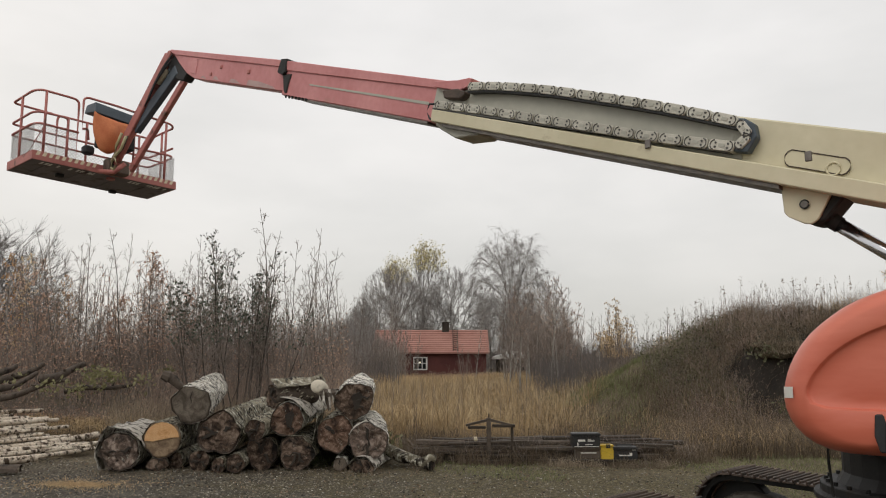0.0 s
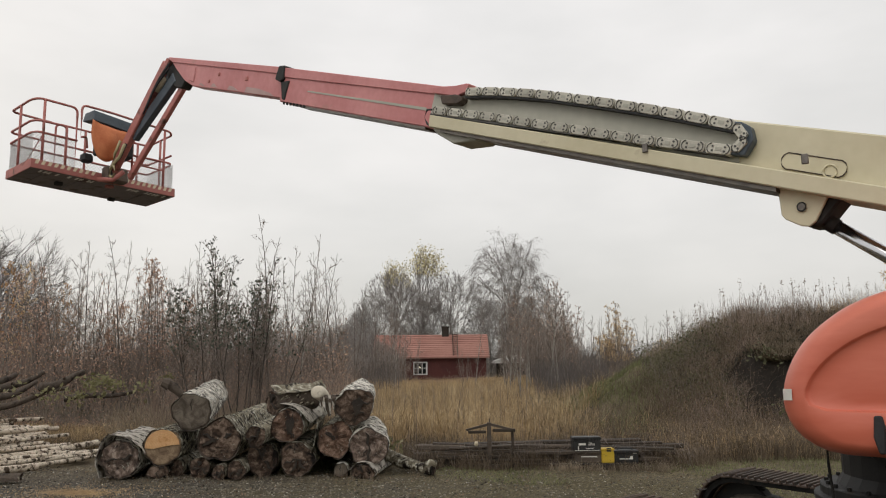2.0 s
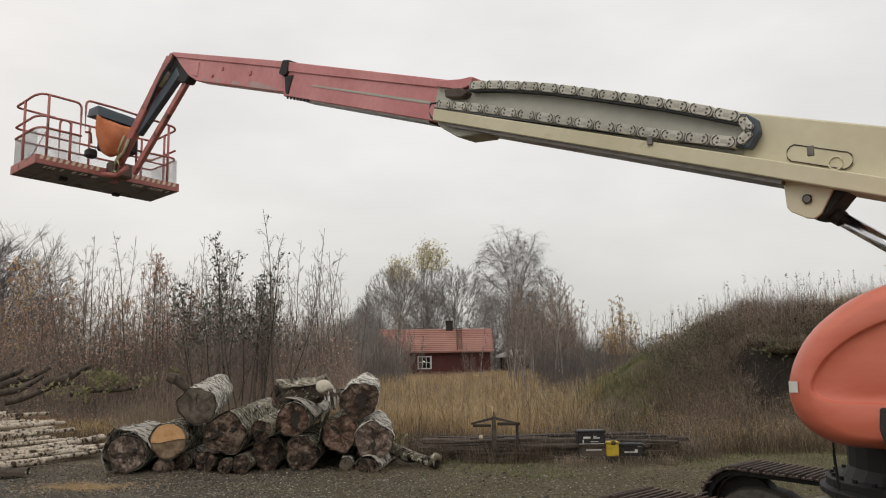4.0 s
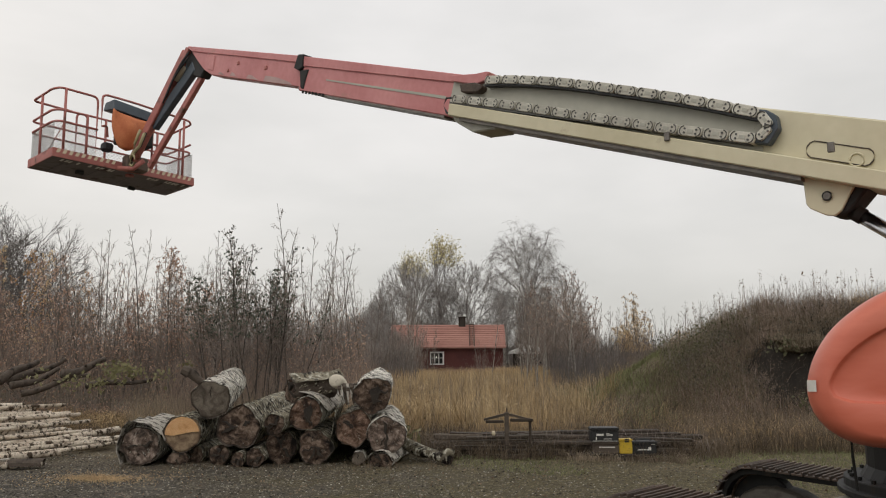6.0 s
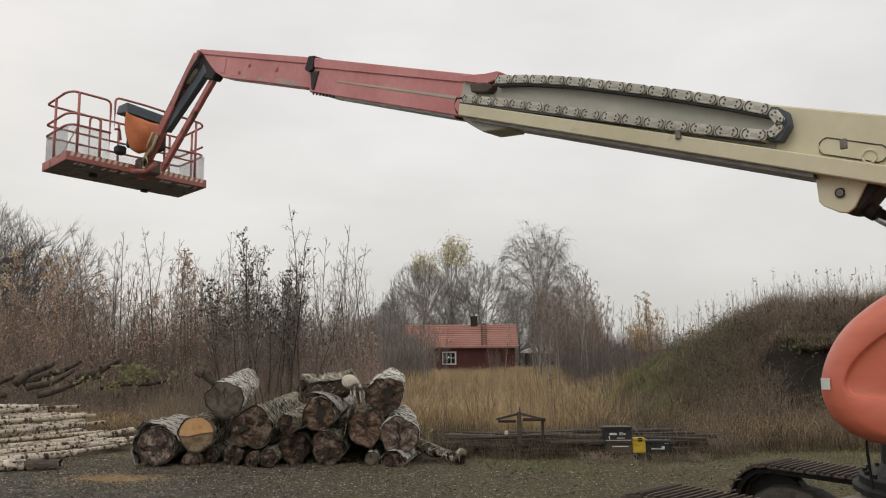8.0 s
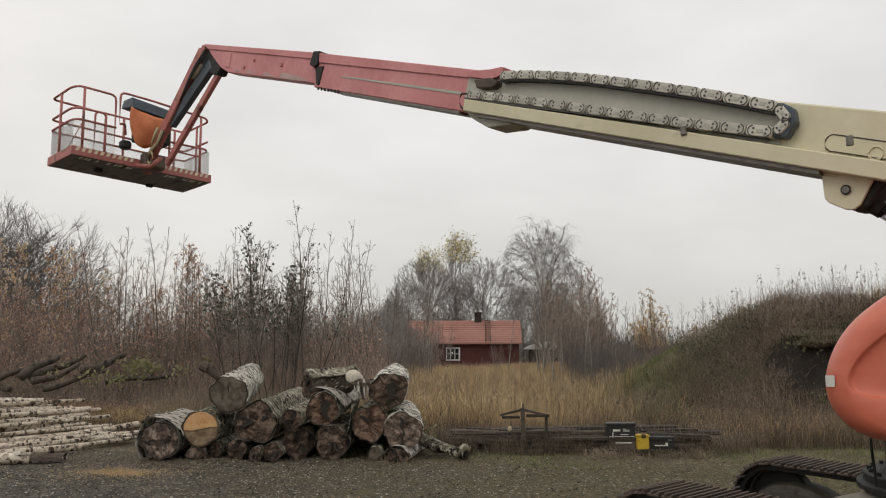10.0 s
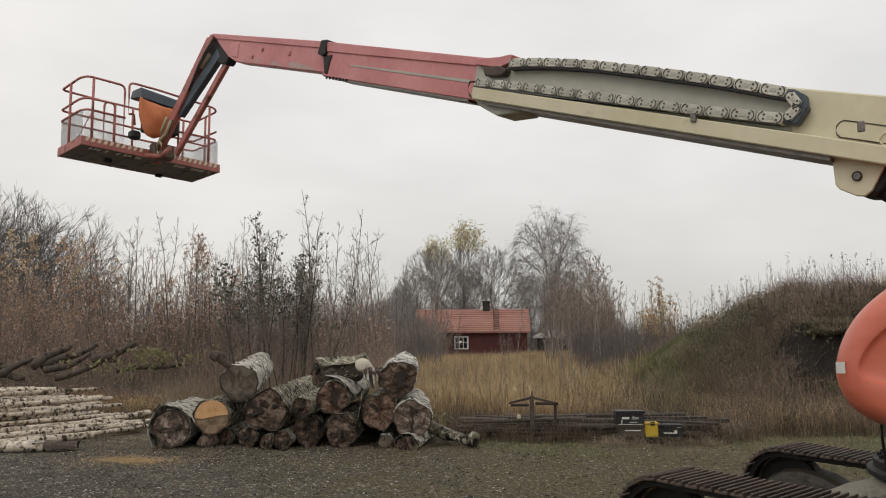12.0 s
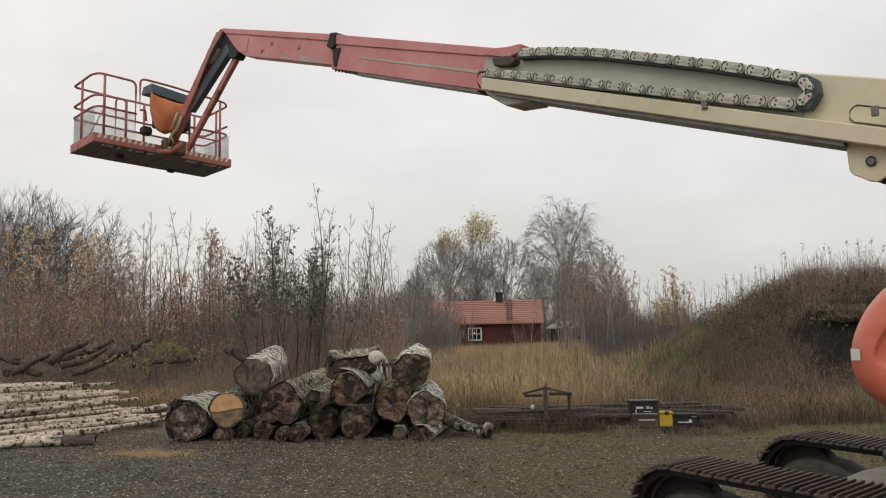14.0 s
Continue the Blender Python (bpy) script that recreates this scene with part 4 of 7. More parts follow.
# turret: hood, deck, ring, counterweight, boom upright
HOOD = [(0.958, 2.060), (1.085, 2.017), (1.191, 1.967), (1.302, 1.888), (1.390, 1.812), (1.468, 1.710), (1.520, 1.607), (1.550, 1.503), (1.555, 1.413), (1.527, 1.310), (1.461, 1.226), (1.368, 1.167), (1.270, 1.140), (1.150, 1.136), (0.6, 1.130), (-0.6, 1.125), (-1.0, 1.3), (-1.0, 1.9), (-0.6, 2.10), (0.2, 2.16), (0.65, 2.125)]
RECESS = [(0.974, 1.860), (1.101, 1.808), (1.207, 1.748), (1.320, 1.657), (1.396, 1.557), (1.430, 1.475), (1.413, 1.408), (1.350, 1.382), (1.233, 1.381), (0.6, 1.385), (-0.5, 1.38), (-0.75, 1.45), (-0.75, 1.82), (-0.5, 1.92), (0.2, 1.98), (0.65, 1.945)]


def chaikin(pts, n):
    for _ in range(n):
        pts = [((a[0] * w + b[0] * (4 - w)) / 4, (a[1] * w + b[1] * (4 - w)) / 4) for a, b in zip(pts, pts[1:] + pts[:1]) for w in (3, 1)]
    return pts


def rays(pts, count=96, c=(0.35, 1.68)):
    """The outline met by rays from a middle point, so that two outlines share their count."""
    out = []
    for i in range(count):
        a = 2 * math.pi * i / count
        d = (math.cos(a) * 1.6, math.sin(a))
        best = 0
        for p, q in zip(pts, pts[1:] + pts[:1]):
            e = (q[0] - p[0], q[1] - p[1])
            den = d[0] * e[1] - d[1] * e[0]
            if abs(den) < 1e-9:
                continue
            w = (p[0] - c[0], p[1] - c[1])
            t, u = (w[0] * e[1] - w[1] * e[0]) / den, (w[0] * d[1] - w[1] * d[0]) / den
            if t > 0 and -1e-6 <= u <= 1 + 1e-6:
                best = max(best, t)
        out.append((c[0] + d[0] * best, c[1] + d[1] * best))
    return out


def shell(pts, o, inset=0.0, c=(0.35, 1.68)):
    ring = []
    for s, z in pts:
        d = Vector((s - c[0], z - c[1]))
        d *= max(0.05, 1 - inset / max(d.length, 0.1))
        ring.append(at(c[0] + d.x, c[1] + d.y, o, 4.93))
    return ring


outer, panel = rays(chaikin(HOOD, 2)), rays(chaikin(RECESS, 2))
hood = part("hood", Geo().loft([shell(outer, o, i) for o, i in ((5.46, 0.03), (5.40, 0.0), (5.05, 0.0), (4.95, 0.004), (4.90, 0.016), (4.86, 0.035), (4.83, 0.06), (4.812, 0.09), (4.804, 0.115))] + [shell(panel, o, i) for o, i in ((4.80, -0.012), (4.802, -0.004), (4.812, 0.004), (4.826, 0.016), (4.830, 0.03), (4.826, 0.20), (4.82, 0.45))]), ORANGE, lift, "faded orange rounded engine hood", smooth=True)
skin = [(1.553, 4.94), (1.546, 4.92), (1.538, 4.90), (1.529, 4.88), (1.520, 4.86)]
toward = Vector((-0.0058, -0.0050, 0))
outward = Vector((-0.0106, 0.0092, 0))
dq = [at(s, z, o, 4.93) + toward * k + outward * (4 - i) / 4 for k in (4.4, 6.0) for z in (1.437, 1.503) for i, (s, o) in enumerate(skin)]
part("decal", Geo().add(dq, [(a + i, a + i + 1, a + i + 6, a + i + 5) for a in (0, 10) for i in range(4)] + [(i, i + 1, i + 11, i + 10) for i in (0, 1, 2, 3, 5, 6, 7, 8)] + [(0, 5, 15, 10), (4, 9, 19, 14)]), STICKER, hood, "white reflective sticker")
LATCH = [(s * 5.70 / 4.785, 1.7 + (z - 1.7) * 5.70 / 4.785) for s, z in ((1.040, 1.372), (1.0, 1.373), (0.986, 1.311), (0.995, 1.168), (1.026, 1.168), (1.049, 1.256))]
part("hood_latch", slab(Geo(), LATCH, 4.785, 0.05), RUBBER, hood, "black rubber hood latch", bevel=0.008)
deck = part("turret_deck", slab(Geo(), [(-1.2, 0.98), (1.15, 0.98), (1.35, 1.10), (1.35, 1.15), (-1.2, 1.15)], 5.0, 1.7), TRACKBLACK, lift, "black turret deck plate", bevel=0.01)
part("engine_hood", slab(Geo(), [(-1.2, 1.16), (1.0, 1.16), (1.1, 1.4), (0.9, 1.9), (0.3, 2.1), (-1.2, 2.1)], 6.35, 0.6), ORANGE, lift, "orange hood on the far side", bevel=0.06, segments=3)
part("counterweight", slab(Geo(), [(-1.75, 1.0), (-1.2, 1.0), (-1.2, 1.9), (-1.5, 1.9), (-1.75, 1.6)], 5.1, 1.7), TRACKBLACK, lift, "dark counterweight", bevel=0.06)
part("boom_upright", slab(Geo(), [(-1.1, 1.15), (0.1, 1.15), (-0.2, 2.0), (-0.45, 2.62), (-0.85, 2.62), (-1.05, 2.0)], 5.62, 0.06), CREAM, lift, "cream boom upright plate", bevel=0.02)
part("boom_upright", slab(Geo(), [(-1.1, 1.15), (0.1, 1.15), (-0.2, 2.0), (-0.45, 2.62), (-0.85, 2.62), (-1.05, 2.0)], 6.12, 0.06), CREAM, lift, bevel=0.02)
ringg = part("slewing_ring", Geo().tube([(0, 0, 0.76), (0, 0, 0.80), (0, 0, 0.80), (0, 0, 0.86)], [0.74, 0.74, 0.70, 0.70], 40), TRACKBLACK, lift, "greasy black slewing ring", bevel=0.006)
part("pedestal", Geo().tube([(0, 0, 0.86), (0, 0, 0.93), (0, 0, 1.13)], [0.60, 0.56, 0.56], 28), TRACKBLACK, lift, "greasy black turret pedestal")
for i in range(28):
    a = 2 * math.pi * i / 28
    part("bolt", Geo().tube([(0.66 * math.cos(a), 0.66 * math.sin(a), 0.855), (0.66 * math.cos(a), 0.66 * math.sin(a), 0.882)], 0.015, 6), TRACKBLACK, ringg)
part("deck_bar", Geo().tube([at(1.30, 1.14, 5.2, 5.2), at(1.40, 1.13, 5.2, 5.2), at(1.40, 1.05, 5.2, 5.2), at(1.39, 0.84, 5.22, 5.22)], 0.009, 6), TRACKBLACK, deck)
for s in (1.05, 0.75):
    part("deck_gusset", slab(Geo(), [(s, 0.87), (s + 0.13, 0.87), (s + 0.16, 1.0), (s + 0.05, 1.0)], 5.35, 0.9), TRACKBLACK, deck, bevel=0.008)

# undercarriage: the tracks stand four degrees off the boom
TR = Matrix.Rotation(radians(-4), 4, "Z")


def tk(s, o, z):
    """Track axes: along, across (from the turret's axis), up."""
    return TR @ Vector((o, s, z))


body = Geo()
body.loft([[tk(s, o, z) for s, z in ((-0.55, 0.42), (0.55, 0.42), (0.62, 0.5), (0.45, zz), (-0.45, zz), (-0.62, 0.5))] for o, zz in ((-0.95, 0.58), (-0.6, 0.68), (-0.2, 0.76), (0.2, 0.76), (0.6, 0.68), (0.95, 0.58))])
part("carbody", body, PANEL, lift, "grey cream undercarriage cross frame", bevel=0.02, smooth=False)
for side in (-1, 1):
    for end in (-1, 1):
        leg = Geo().loft([[tk(end * (sm + ds), side * om, z) for ds, z in ((-w, zb), (w, zb), (w * 0.8, zt), (-w * 0.8, zt))] for sm, om, w, zb, zt in ((0.28, 0.25, 0.24, 0.5, 0.79), (0.55, 0.55, 0.22, 0.45, 0.72), (0.85, 0.88, 0.20, 0.36, 0.57))])
        part("carbody_leg", leg, DUSTY, lift, "dusty cream undercarriage leg", bevel=0.02)
IDLER, SPROCKET, TZ, TRAD = 1.72, -1.72, 0.365, 0.315


def track_at(d):
    """Place and direction on the track loop at the length d: top run forward, round the idler, bottom run back, round the sprocket."""
    run, arc = IDLER - SPROCKET, math.pi * TRAD
    d %= 2 * (run + arc)
    if d < run:
        u = d / run
        sag = -0.035 * math.sin(math.pi * u)
        return (SPROCKET + d, TZ + TRAD + sag, -0.035 * math.pi / run * math.cos(math.pi * u))
    if d < run + arc:
        a = math.pi / 2 - (d - run) / TRAD
        return (IDLER + TRAD * math.cos(a), TZ + TRAD * math.sin(a), a - math.pi / 2)
    if d < 2 * run + arc:
        return (IDLER - (d - run - arc), TZ - TRAD, math.pi)
    a = -math.pi / 2 - (d - 2 * run - arc) / TRAD
    return (SPROCKET + TRAD * math.cos(a), TZ + TRAD * math.sin(a), a - math.pi / 2)


SHOES = 84
shoe_geo = Geo()
pitch = 2 * (IDLER - SPROCKET + math.pi * TRAD) / SHOES
shoe_geo.box((-0.265, -pitch * 0.46, -0.006), (0.265, pitch * 0.40, 0.010))
for k in (-0.47, 0.02):
    shoe_geo.box((-0.265, pitch * k, 0.009), (0.265, pitch * k + 0.014, 0.030))
shoe_geo.box((-0.10, -pitch * 0.40, -0.07), (-0.06, pitch * 0.40, -0.006))
shoe_geo.box((0.06, -pitch * 0.40, -0.07), (0.10, pitch * 0.40, -0.006))
shoe_mesh = shoe_geo.mesh("track_shoe", RUST, 0.003)
for side in (-0.925, 0.925):
    f = Geo().loft([[tk(s, side + o, z) for s, z in ((-1.6, 0.20), (1.55, 0.20), (1.62, 0.28), (1.4, 0.36), (-1.4, 0.36), (-1.65, 0.28))] for o in (-0.13, 0.13)])
    track = part("track", f, TRACKBLACK, lift, "crawler track with rusty grouser shoes and black frame", bevel=0.02)
    for s, r in ((IDLER, 0.27), (SPROCKET, 0.27)):
        wheel = part("track_wheel", Geo().tube([tk(s, side - 0.07, TZ), tk(s, side + 0.07, TZ)], r, 24), TRACKBLACK, track, "dark idler wheel", bevel=0.012)
        part("hub", Geo().tube([tk(s, side - 0.16, TZ), tk(s, side + 0.16, TZ)], 0.11, 14), RUST, wheel, bevel=0.01)
    for s in np.linspace(-1.2, 1.2, 6):
        part("roller", Geo().tube([tk(s, side - 0.12, 0.15), tk(s, side + 0.12, 0.15)], 0.09, 14), TRACKBLACK, track)
    part("frame_cover", Geo().loft([[tk(s, side + o, 0.10 + (z - 0.10) * k) for s, z in ((1.12, 0.34), (1.2, 0.10), (1.9, 0.10), (1.93, 0.36), (1.86, 0.45), (1.74, 0.515), (1.58, 0.535), (1.40, 0.50), (1.24, 0.42))] for o, k in ((-0.17, 0.9), (-0.12, 1.0), (0.12, 1.0), (0.17, 0.9))]), MUD, track, "muddy grey rounded idler guard", bevel=0.03)
    loop = [track_at(k * pitch) for k in range(SHOES)]
    band = [[tk(s + q * math.sin(a), side + o, z - q * math.cos(a)) for o, q in ((-0.20, 0.008), (0.20, 0.008), (0.20, 0.050), (-0.20, 0.050))] for s, z, a in loop + loop[:1]]
    part("track_chain", Geo().loft(band, False), TRACKBLACK, track, "black greasy track chain", smooth=False)
    for i in range(SHOES):
        s, z, ang = track_at(i * pitch)
        ob = new("track_shoe", shoe_mesh)
        ob.parent = track
        ob.matrix_basis = TR @ Matrix.Translation((side, s, z)) @ Matrix.Rotation(ang, 4, "X")


# ---- log pile ----
def log(m, r, length, bark, end, label, seed, taper=0.93, flare=0.0, squash=1.0, fresh=False, hollow=False):
    """A sawn log along local y, front end at the origin: bark shell, recessed end faces, split rims."""
    rs = np.random.RandomState(seed)
    sides = 40
    ph = rs.rand(4) * 6.28
    amp = rs.uniform(0.02, 0.06, 4)

    def ring(y, k, lift_=0.0):
        out = []
        for j in range(sides):
            a = 2 * math.pi * j / sides
            rr = r * k * (1 + amp[0] * math.sin(2 * a + ph[0] + y * 0.3) + amp[1] * math.sin(3 * a + ph[1] - y * 0.7) + amp[2] * math.sin(5 * a + ph[2] + y) + 0.5 * amp[3] * math.sin(9 * a + ph[3] + 3 * y) + 0.035 * noise.noise(Vector((math.cos(a) * 5, y * 3 + seed, math.sin(a) * 5))) + 0.03 * noise.noise(Vector((math.cos(a) * 14, y * 7 + seed, math.sin(a) * 14))))
            out.append((rr * math.cos(a), y + lift_ * math.sin(3 * a + ph[1]), rr * math.sin(a) * squash))
        return out

    old = end in (END_OLD, END_RED, END_ASH)
    ob = thing("log", m, label, "log", "log pile")
    ys = np.linspace(0, length, 22)
    ragged = [(0.060 if old else 0.030) * noise.noise(Vector((3 * math.cos(6.28 * j / sides), seed, 3 * math.sin(6.28 * j / sides)))) + 0.02 * noise.noise(Vector((9 * math.cos(6.28 * j / sides), seed, 9 * math.sin(6.28 * j / sides)))) for j in range(sides)]

    def rim(y, k, amount=1.0):
        return [(x, yy + amount * q, z) for (x, yy, z), q in zip(ring(y, k), ragged)]

    rings = [rim(0.0, 1.0 + flare)] + [ring(y, (1 + flare * max(0, 1 - y / 0.5)) * (1 + (taper - 1) * y / length) * (1 + rs.uniform(-0.02, 0.02))) for y in ys[1:]] + [ring(length - 0.01, taper * 0.9)]
    part("bark", Geo().loft(rings, False), bark, ob, smooth=True)
    part("bark_rim", Geo().loft([rim(0.0, 1.0 + flare), rim(0.004, 0.984 + flare), ring(0.05, 0.945)], False), ROT, ob, "broken edge of the bark")
    for y, k in ((0.012, 0.976), (length - 0.008, 0.93 * taper)):
        g = Geo()
        levels = [ring(y, k * q) for q in (1.0, 0.97, 0.85, 0.7, 0.55, 0.4, 0.25, 0.1)]
        if y < 1:
            levels[0] = ring(0.06, k)
        depth = (0.030 if old else 0.007) * (1 if y < 1 else -1)
        pts = [(x, yy + depth * (noise.noise(Vector((x * 7, seed, z * 7))) + 0.6 * noise.noise(Vector((x * 19, seed, z * 19)))), z) for lv in levels for x, yy, z in lv]
        n = sides
        fs = [(i * n + j, i * n + (j + 1) % n, (i + 1) * n + (j + 1) % n, (i + 1) * n + j) for i in range(len(levels) - 1) for j in range(n)] + [tuple(range((len(levels) - 1) * n, len(levels) * n))]
        g.add(pts, fs)
        part("end_face", g, end, ob, smooth=not old)
    # loose flakes of bark lying round the stem, and mouldy chips on a rotten end
    flakes = Geo()
    for k in range(int(900 * r)):
        y, a = rs.uniform(0.03, min(length, 2.4)), rs.uniform(-0.5, math.pi + 0.5)
        da, dy = rs.uniform(0.04, 0.26), rs.uniform(0.006, 0.022)
        grow = (1 + flare * max(0, 1 - y / 0.5)) * (1 + (taper - 1) * y / length)
        lift_ = 1.025 + 0.03 * rs.rand()
        pts = []
        for u, v in ((-1, rs.uniform(-0.6, 0.6)), (-0.4, -1), (0.4, -rs.uniform(0.5, 1)), (1, rs.uniform(-0.6, 0.6)), (0.3, 1), (-0.4, rs.uniform(0.5, 1))):
            aa, yy = a + u * da / 2, y + v * dy + 0.10 * u * da
            j = aa / (2 * math.pi) * sides
            rr = r * grow * lift_ * (1 + amp[0] * math.sin(2 * aa + ph[0] + yy * 0.3) + amp[1] * math.sin(3 * aa + ph[1] - yy * 0.7) + amp[2] * math.sin(5 * aa + ph[2] + yy) + 0.5 * amp[3] * math.sin(9 * aa + ph[3] + 3 * yy))
            pts.append((rr * math.cos(aa), yy, rr * math.sin(aa) * squash))
        flakes.add(pts + [(x * 0.975, yy, z * 0.975) for x, yy, z in pts], [tuple(range(6))] + [(i, i + 6, (i + 1) % 6 + 6, (i + 1) % 6) for i in range(6)])
    fl = part("flaking_bark", quick("flaking_bark", flakes.v, flakes.f, FLAKE if bark is BARK else FLAKE_MOSS), None, ob, "small peeling flakes of bark")
    fl["kind"] = "stuff"
    for k in range(rs.randint(2, 4) if old else 1):
        # a jagged split from the heart outwards
        a, q0, q1 = (rs.rand() * 6.28 if old else 1.5), rs.uniform(-0.1, 0.25), rs.uniform(0.6, 0.9)
        w = rs.uniform(0.008, 0.020) if old else 0.007
        d, e = np.array([math.cos(a), math.sin(a)]), np.array([-math.sin(a), math.cos(a)])
        line = [d * r * (q0 + (q1 - q0) * u) + e * (rs.uniform(-0.03, 0.03) if 0 < u < 1 else 0) for u in (0, 0.25, 0.5, 0.75, 1)]
        half = [0.3 * w, w, 1.2 * w, w, 0.25 * w]
        pts = [p + e * h for p, h in zip(line, half)] + [p - e * h for p, h in zip(line[::-1], half[::-1])]
        front = -0.022 if old else 0.002
        part("crack", Geo().add([(p[0], front, p[1]) for p in pts] + [(p[0], 0.05, p[1]) for p in pts], [tuple(range(10))] + [(i, i + 10, (i + 1) % 10 + 10, (i + 1) % 10) for i in range(10)]), EARTH, ob)
    if fresh:
        n = 14
        arc = [(r * 0.92 * math.cos(a), r * 0.92 * math.sin(a)) for a in np.linspace(0.12, math.pi + 0.06, 11)]
        arc += [(r * q, r * z) for q, z in ((-0.45, -0.10), (-0.05, -0.01), (0.5, 0.09))]
        g = Geo().add([(x, -0.006, z) for x, z in arc] + [(x, 0.01, z) for x, z in arc], [tuple(range(n))] + [(i, i + n, (i + 1) % n + n, (i + 1) % n) for i in range(n)])
        part("fresh_cut", g, END_FRESH, ob, "bright orange freshly sawn half")
    if hollow:
        pts = [(0.24 * r * math.cos(a) * (1 + 0.35 * math.sin(3 * a)) + 0.15 * r, 0.55 * r * math.sin(a) * (1 + 0.25 * math.sin(2 * a + 1))) for a in np.linspace(0, 6.28, 15)[:-1]]
        part("rot_hollow", Geo().add([(x, -0.014, z) for x, z in pts] + [(x, 0.03, z) for x, z in pts], [tuple(range(14))] + [(i, i + 14, (i + 1) % 14 + 14, (i + 1) % 14) for i in range(14)]), EARTH, ob, "dark rotten heart of the log")
    return ob


def bark_flap(ob, r, y0, y1, a0, a1, lift0, seed, material):
    """A curled sheet of loose bark lying over a log."""
    rs = np.random.RandomState(seed)
    g, na, ny = Geo(), 8, 7
    pts = []
    for i in range(ny):
        y = y0 + (y1 - y0) * i / (ny - 1)
        for j in range(na):
            u = j / (na - 1)
            a = a0 + (a1 - a0) * u
            rr = r * 1.03 + lift0 * (abs(u - 0.5) * 2) ** 2 * (0.6 + 0.8 * rs.rand()) + 0.01 * rs.rand()
            pts.append((rr * math.cos(a), y + rs.uniform(-0.03, 0.03), rr * math.sin(a)))
    thick = [(x * 0.98, y, z * 0.98) for x, y, z in pts]
    fs = [(i * na + j, i * na + j + 1, (i + 1) * na + j + 1, (i + 1) * na + j) for i in range(ny - 1) for j in range(na - 1)]
    k = na * ny
    edge = list(range(na)) + [i * na + na - 1 for i in range(1, ny)] + [(ny - 1) * na + j for j in range(na - 2, -1, -1)] + [i * na for i in range(ny - 2, 0, -1)]
    g.add(pts + thick, fs + [tuple(i + k for i in f[::-1]) for f in fs] + [(edge[i], edge[(i + 1) % len(edge)], edge[(i + 1) % len(edge)] + k, edge[i] + k) for i in range(len(edge))])
    part("loose_bark", g, material, ob, "curled sheet of peeling white bark")


LOGS = [
    # x, y, z, radius, length, yaw, tilt, bark, end, label
    (-3.69, 11.60, 0.945, 0.278, 3.4, 11, 2.0, BARK, END_GREY, "large birch log with a smooth grey sawn end"),
    (-4.08, 11.55, 0.455, 0.268, 2.6, 4, 0.5, BARK_DARK, END_TAN, "log with half its sawn end bright orange"),
    (-4.67, 11.50, 0.29, 0.270, 2.7, 3, 0.0, BARK, END_ASH, "thick log with split peeling white bark on the ground"),
    (-3.24, 11.50, 0.55, 0.300, 3.0, -1, 1.5, BARK_DARK, END_OLD, "thick log with a brown rotten sawn end"),
    (-2.70, 11.42, 0.60, 0.150, 2.4, -3, 4.0, BARK_DARK, END_OLD, "thin weathered log wedged in the pile"),
    (-2.29, 11.66, 0.73, 0.245, 2.6, 0, 2.0, BARK, END_RED, "slanting log with a ragged dark end"),
    (-2.58, 11.92, 1.04, 0.175, 0.75, -48, 4.0, ROT, END_OLD, "split log with flaking bark on top of the pile"),
    (-1.30, 11.62, 1.00, 0.275, 2.1, 4, 2.5, BARK, END_OLD, "hollow birch log on top of the pile"),
    (-1.57, 11.58, 0.53, 0.265, 2.7, 4, 0.0, BARK_DARK, END_RED, "dark log with a cracked brown end"),
    (-1.08, 11.52, 0.43, 0.275, 2.3, 5, 1.0, BARK, END_ASH, "birch log with a dark weathered end"),
    # dark END_OLD on the foot logs stands for shade as well as dirt
    (-2.13, 11.60, 0.255, 0.25, 2.4, 2, 0.0, BARK_DARK, END_OLD, "dark log at the bottom of the pile"),
    (-2.66, 11.72, 0.24, 0.235, 2.4, 0, 0.0, BARK_DARK, END_OLD, "shaded dark log at the bottom of the pile"),
    (-3.53, 11.55, 0.15, 0.150, 2.2, 3, 0.0, BARK_DARK, END_OLD, "small log at the foot of the pile"),
    (-3.21, 11.40, 0.105, 0.105, 2.0, -2, 0.0, BARK_DARK, END_OLD, "thin round log at the foot of the pile"),
    (-2.96, 11.38, 0.135, 0.133, 2.0, 4, 0.0, BARK_DARK, END_OLD, "small weathered log at the foot of the pile"),
    (-4.13, 11.55, 0.10, 0.150, 2.2, 14, 0.0, BARK_DARK, END_OLD, "half-hidden log under the orange-cut one"),
    (-3.98, 11.75, 0.12, 0.150, 2.2, -3, 0.0, BARK_DARK, END_OLD, "half-hidden log under the pile"),
    (-1.48, 11.50, 0.11, 0.100, 1.6, 2, 0.0, BARK, END_GREY, "thin branch log at the foot of the pile"),
    (-1.15, 11.42, 0.09, 0.170, 1.5, -8, 0.0, BARK, END_OLD, "half-buried log with curling bark"),
]
PILE = []
for i, (x, y, z, r, length, yaw, tilt, bark, end, label) in enumerate(LOGS):
    PILE.append(log(pose(x, y, z, tilt, 0, yaw), r, length, bark, end, label, 40 + i, flare=(0.03 if i in (2, 3) else 0.0), squash=(0.62 if i in (15, 18) else 1.0), fresh=i == 1, hollow=i in (5, 7)))
bark_flap(PILE[2], 0.31, -0.03, 1.3, 0.2, 1.9, 0.05, 3, PEEL)
bark_flap(PILE[2], 0.31, -0.05, 0.9, 2.0, 3.9, 0.07, 13, PEEL)

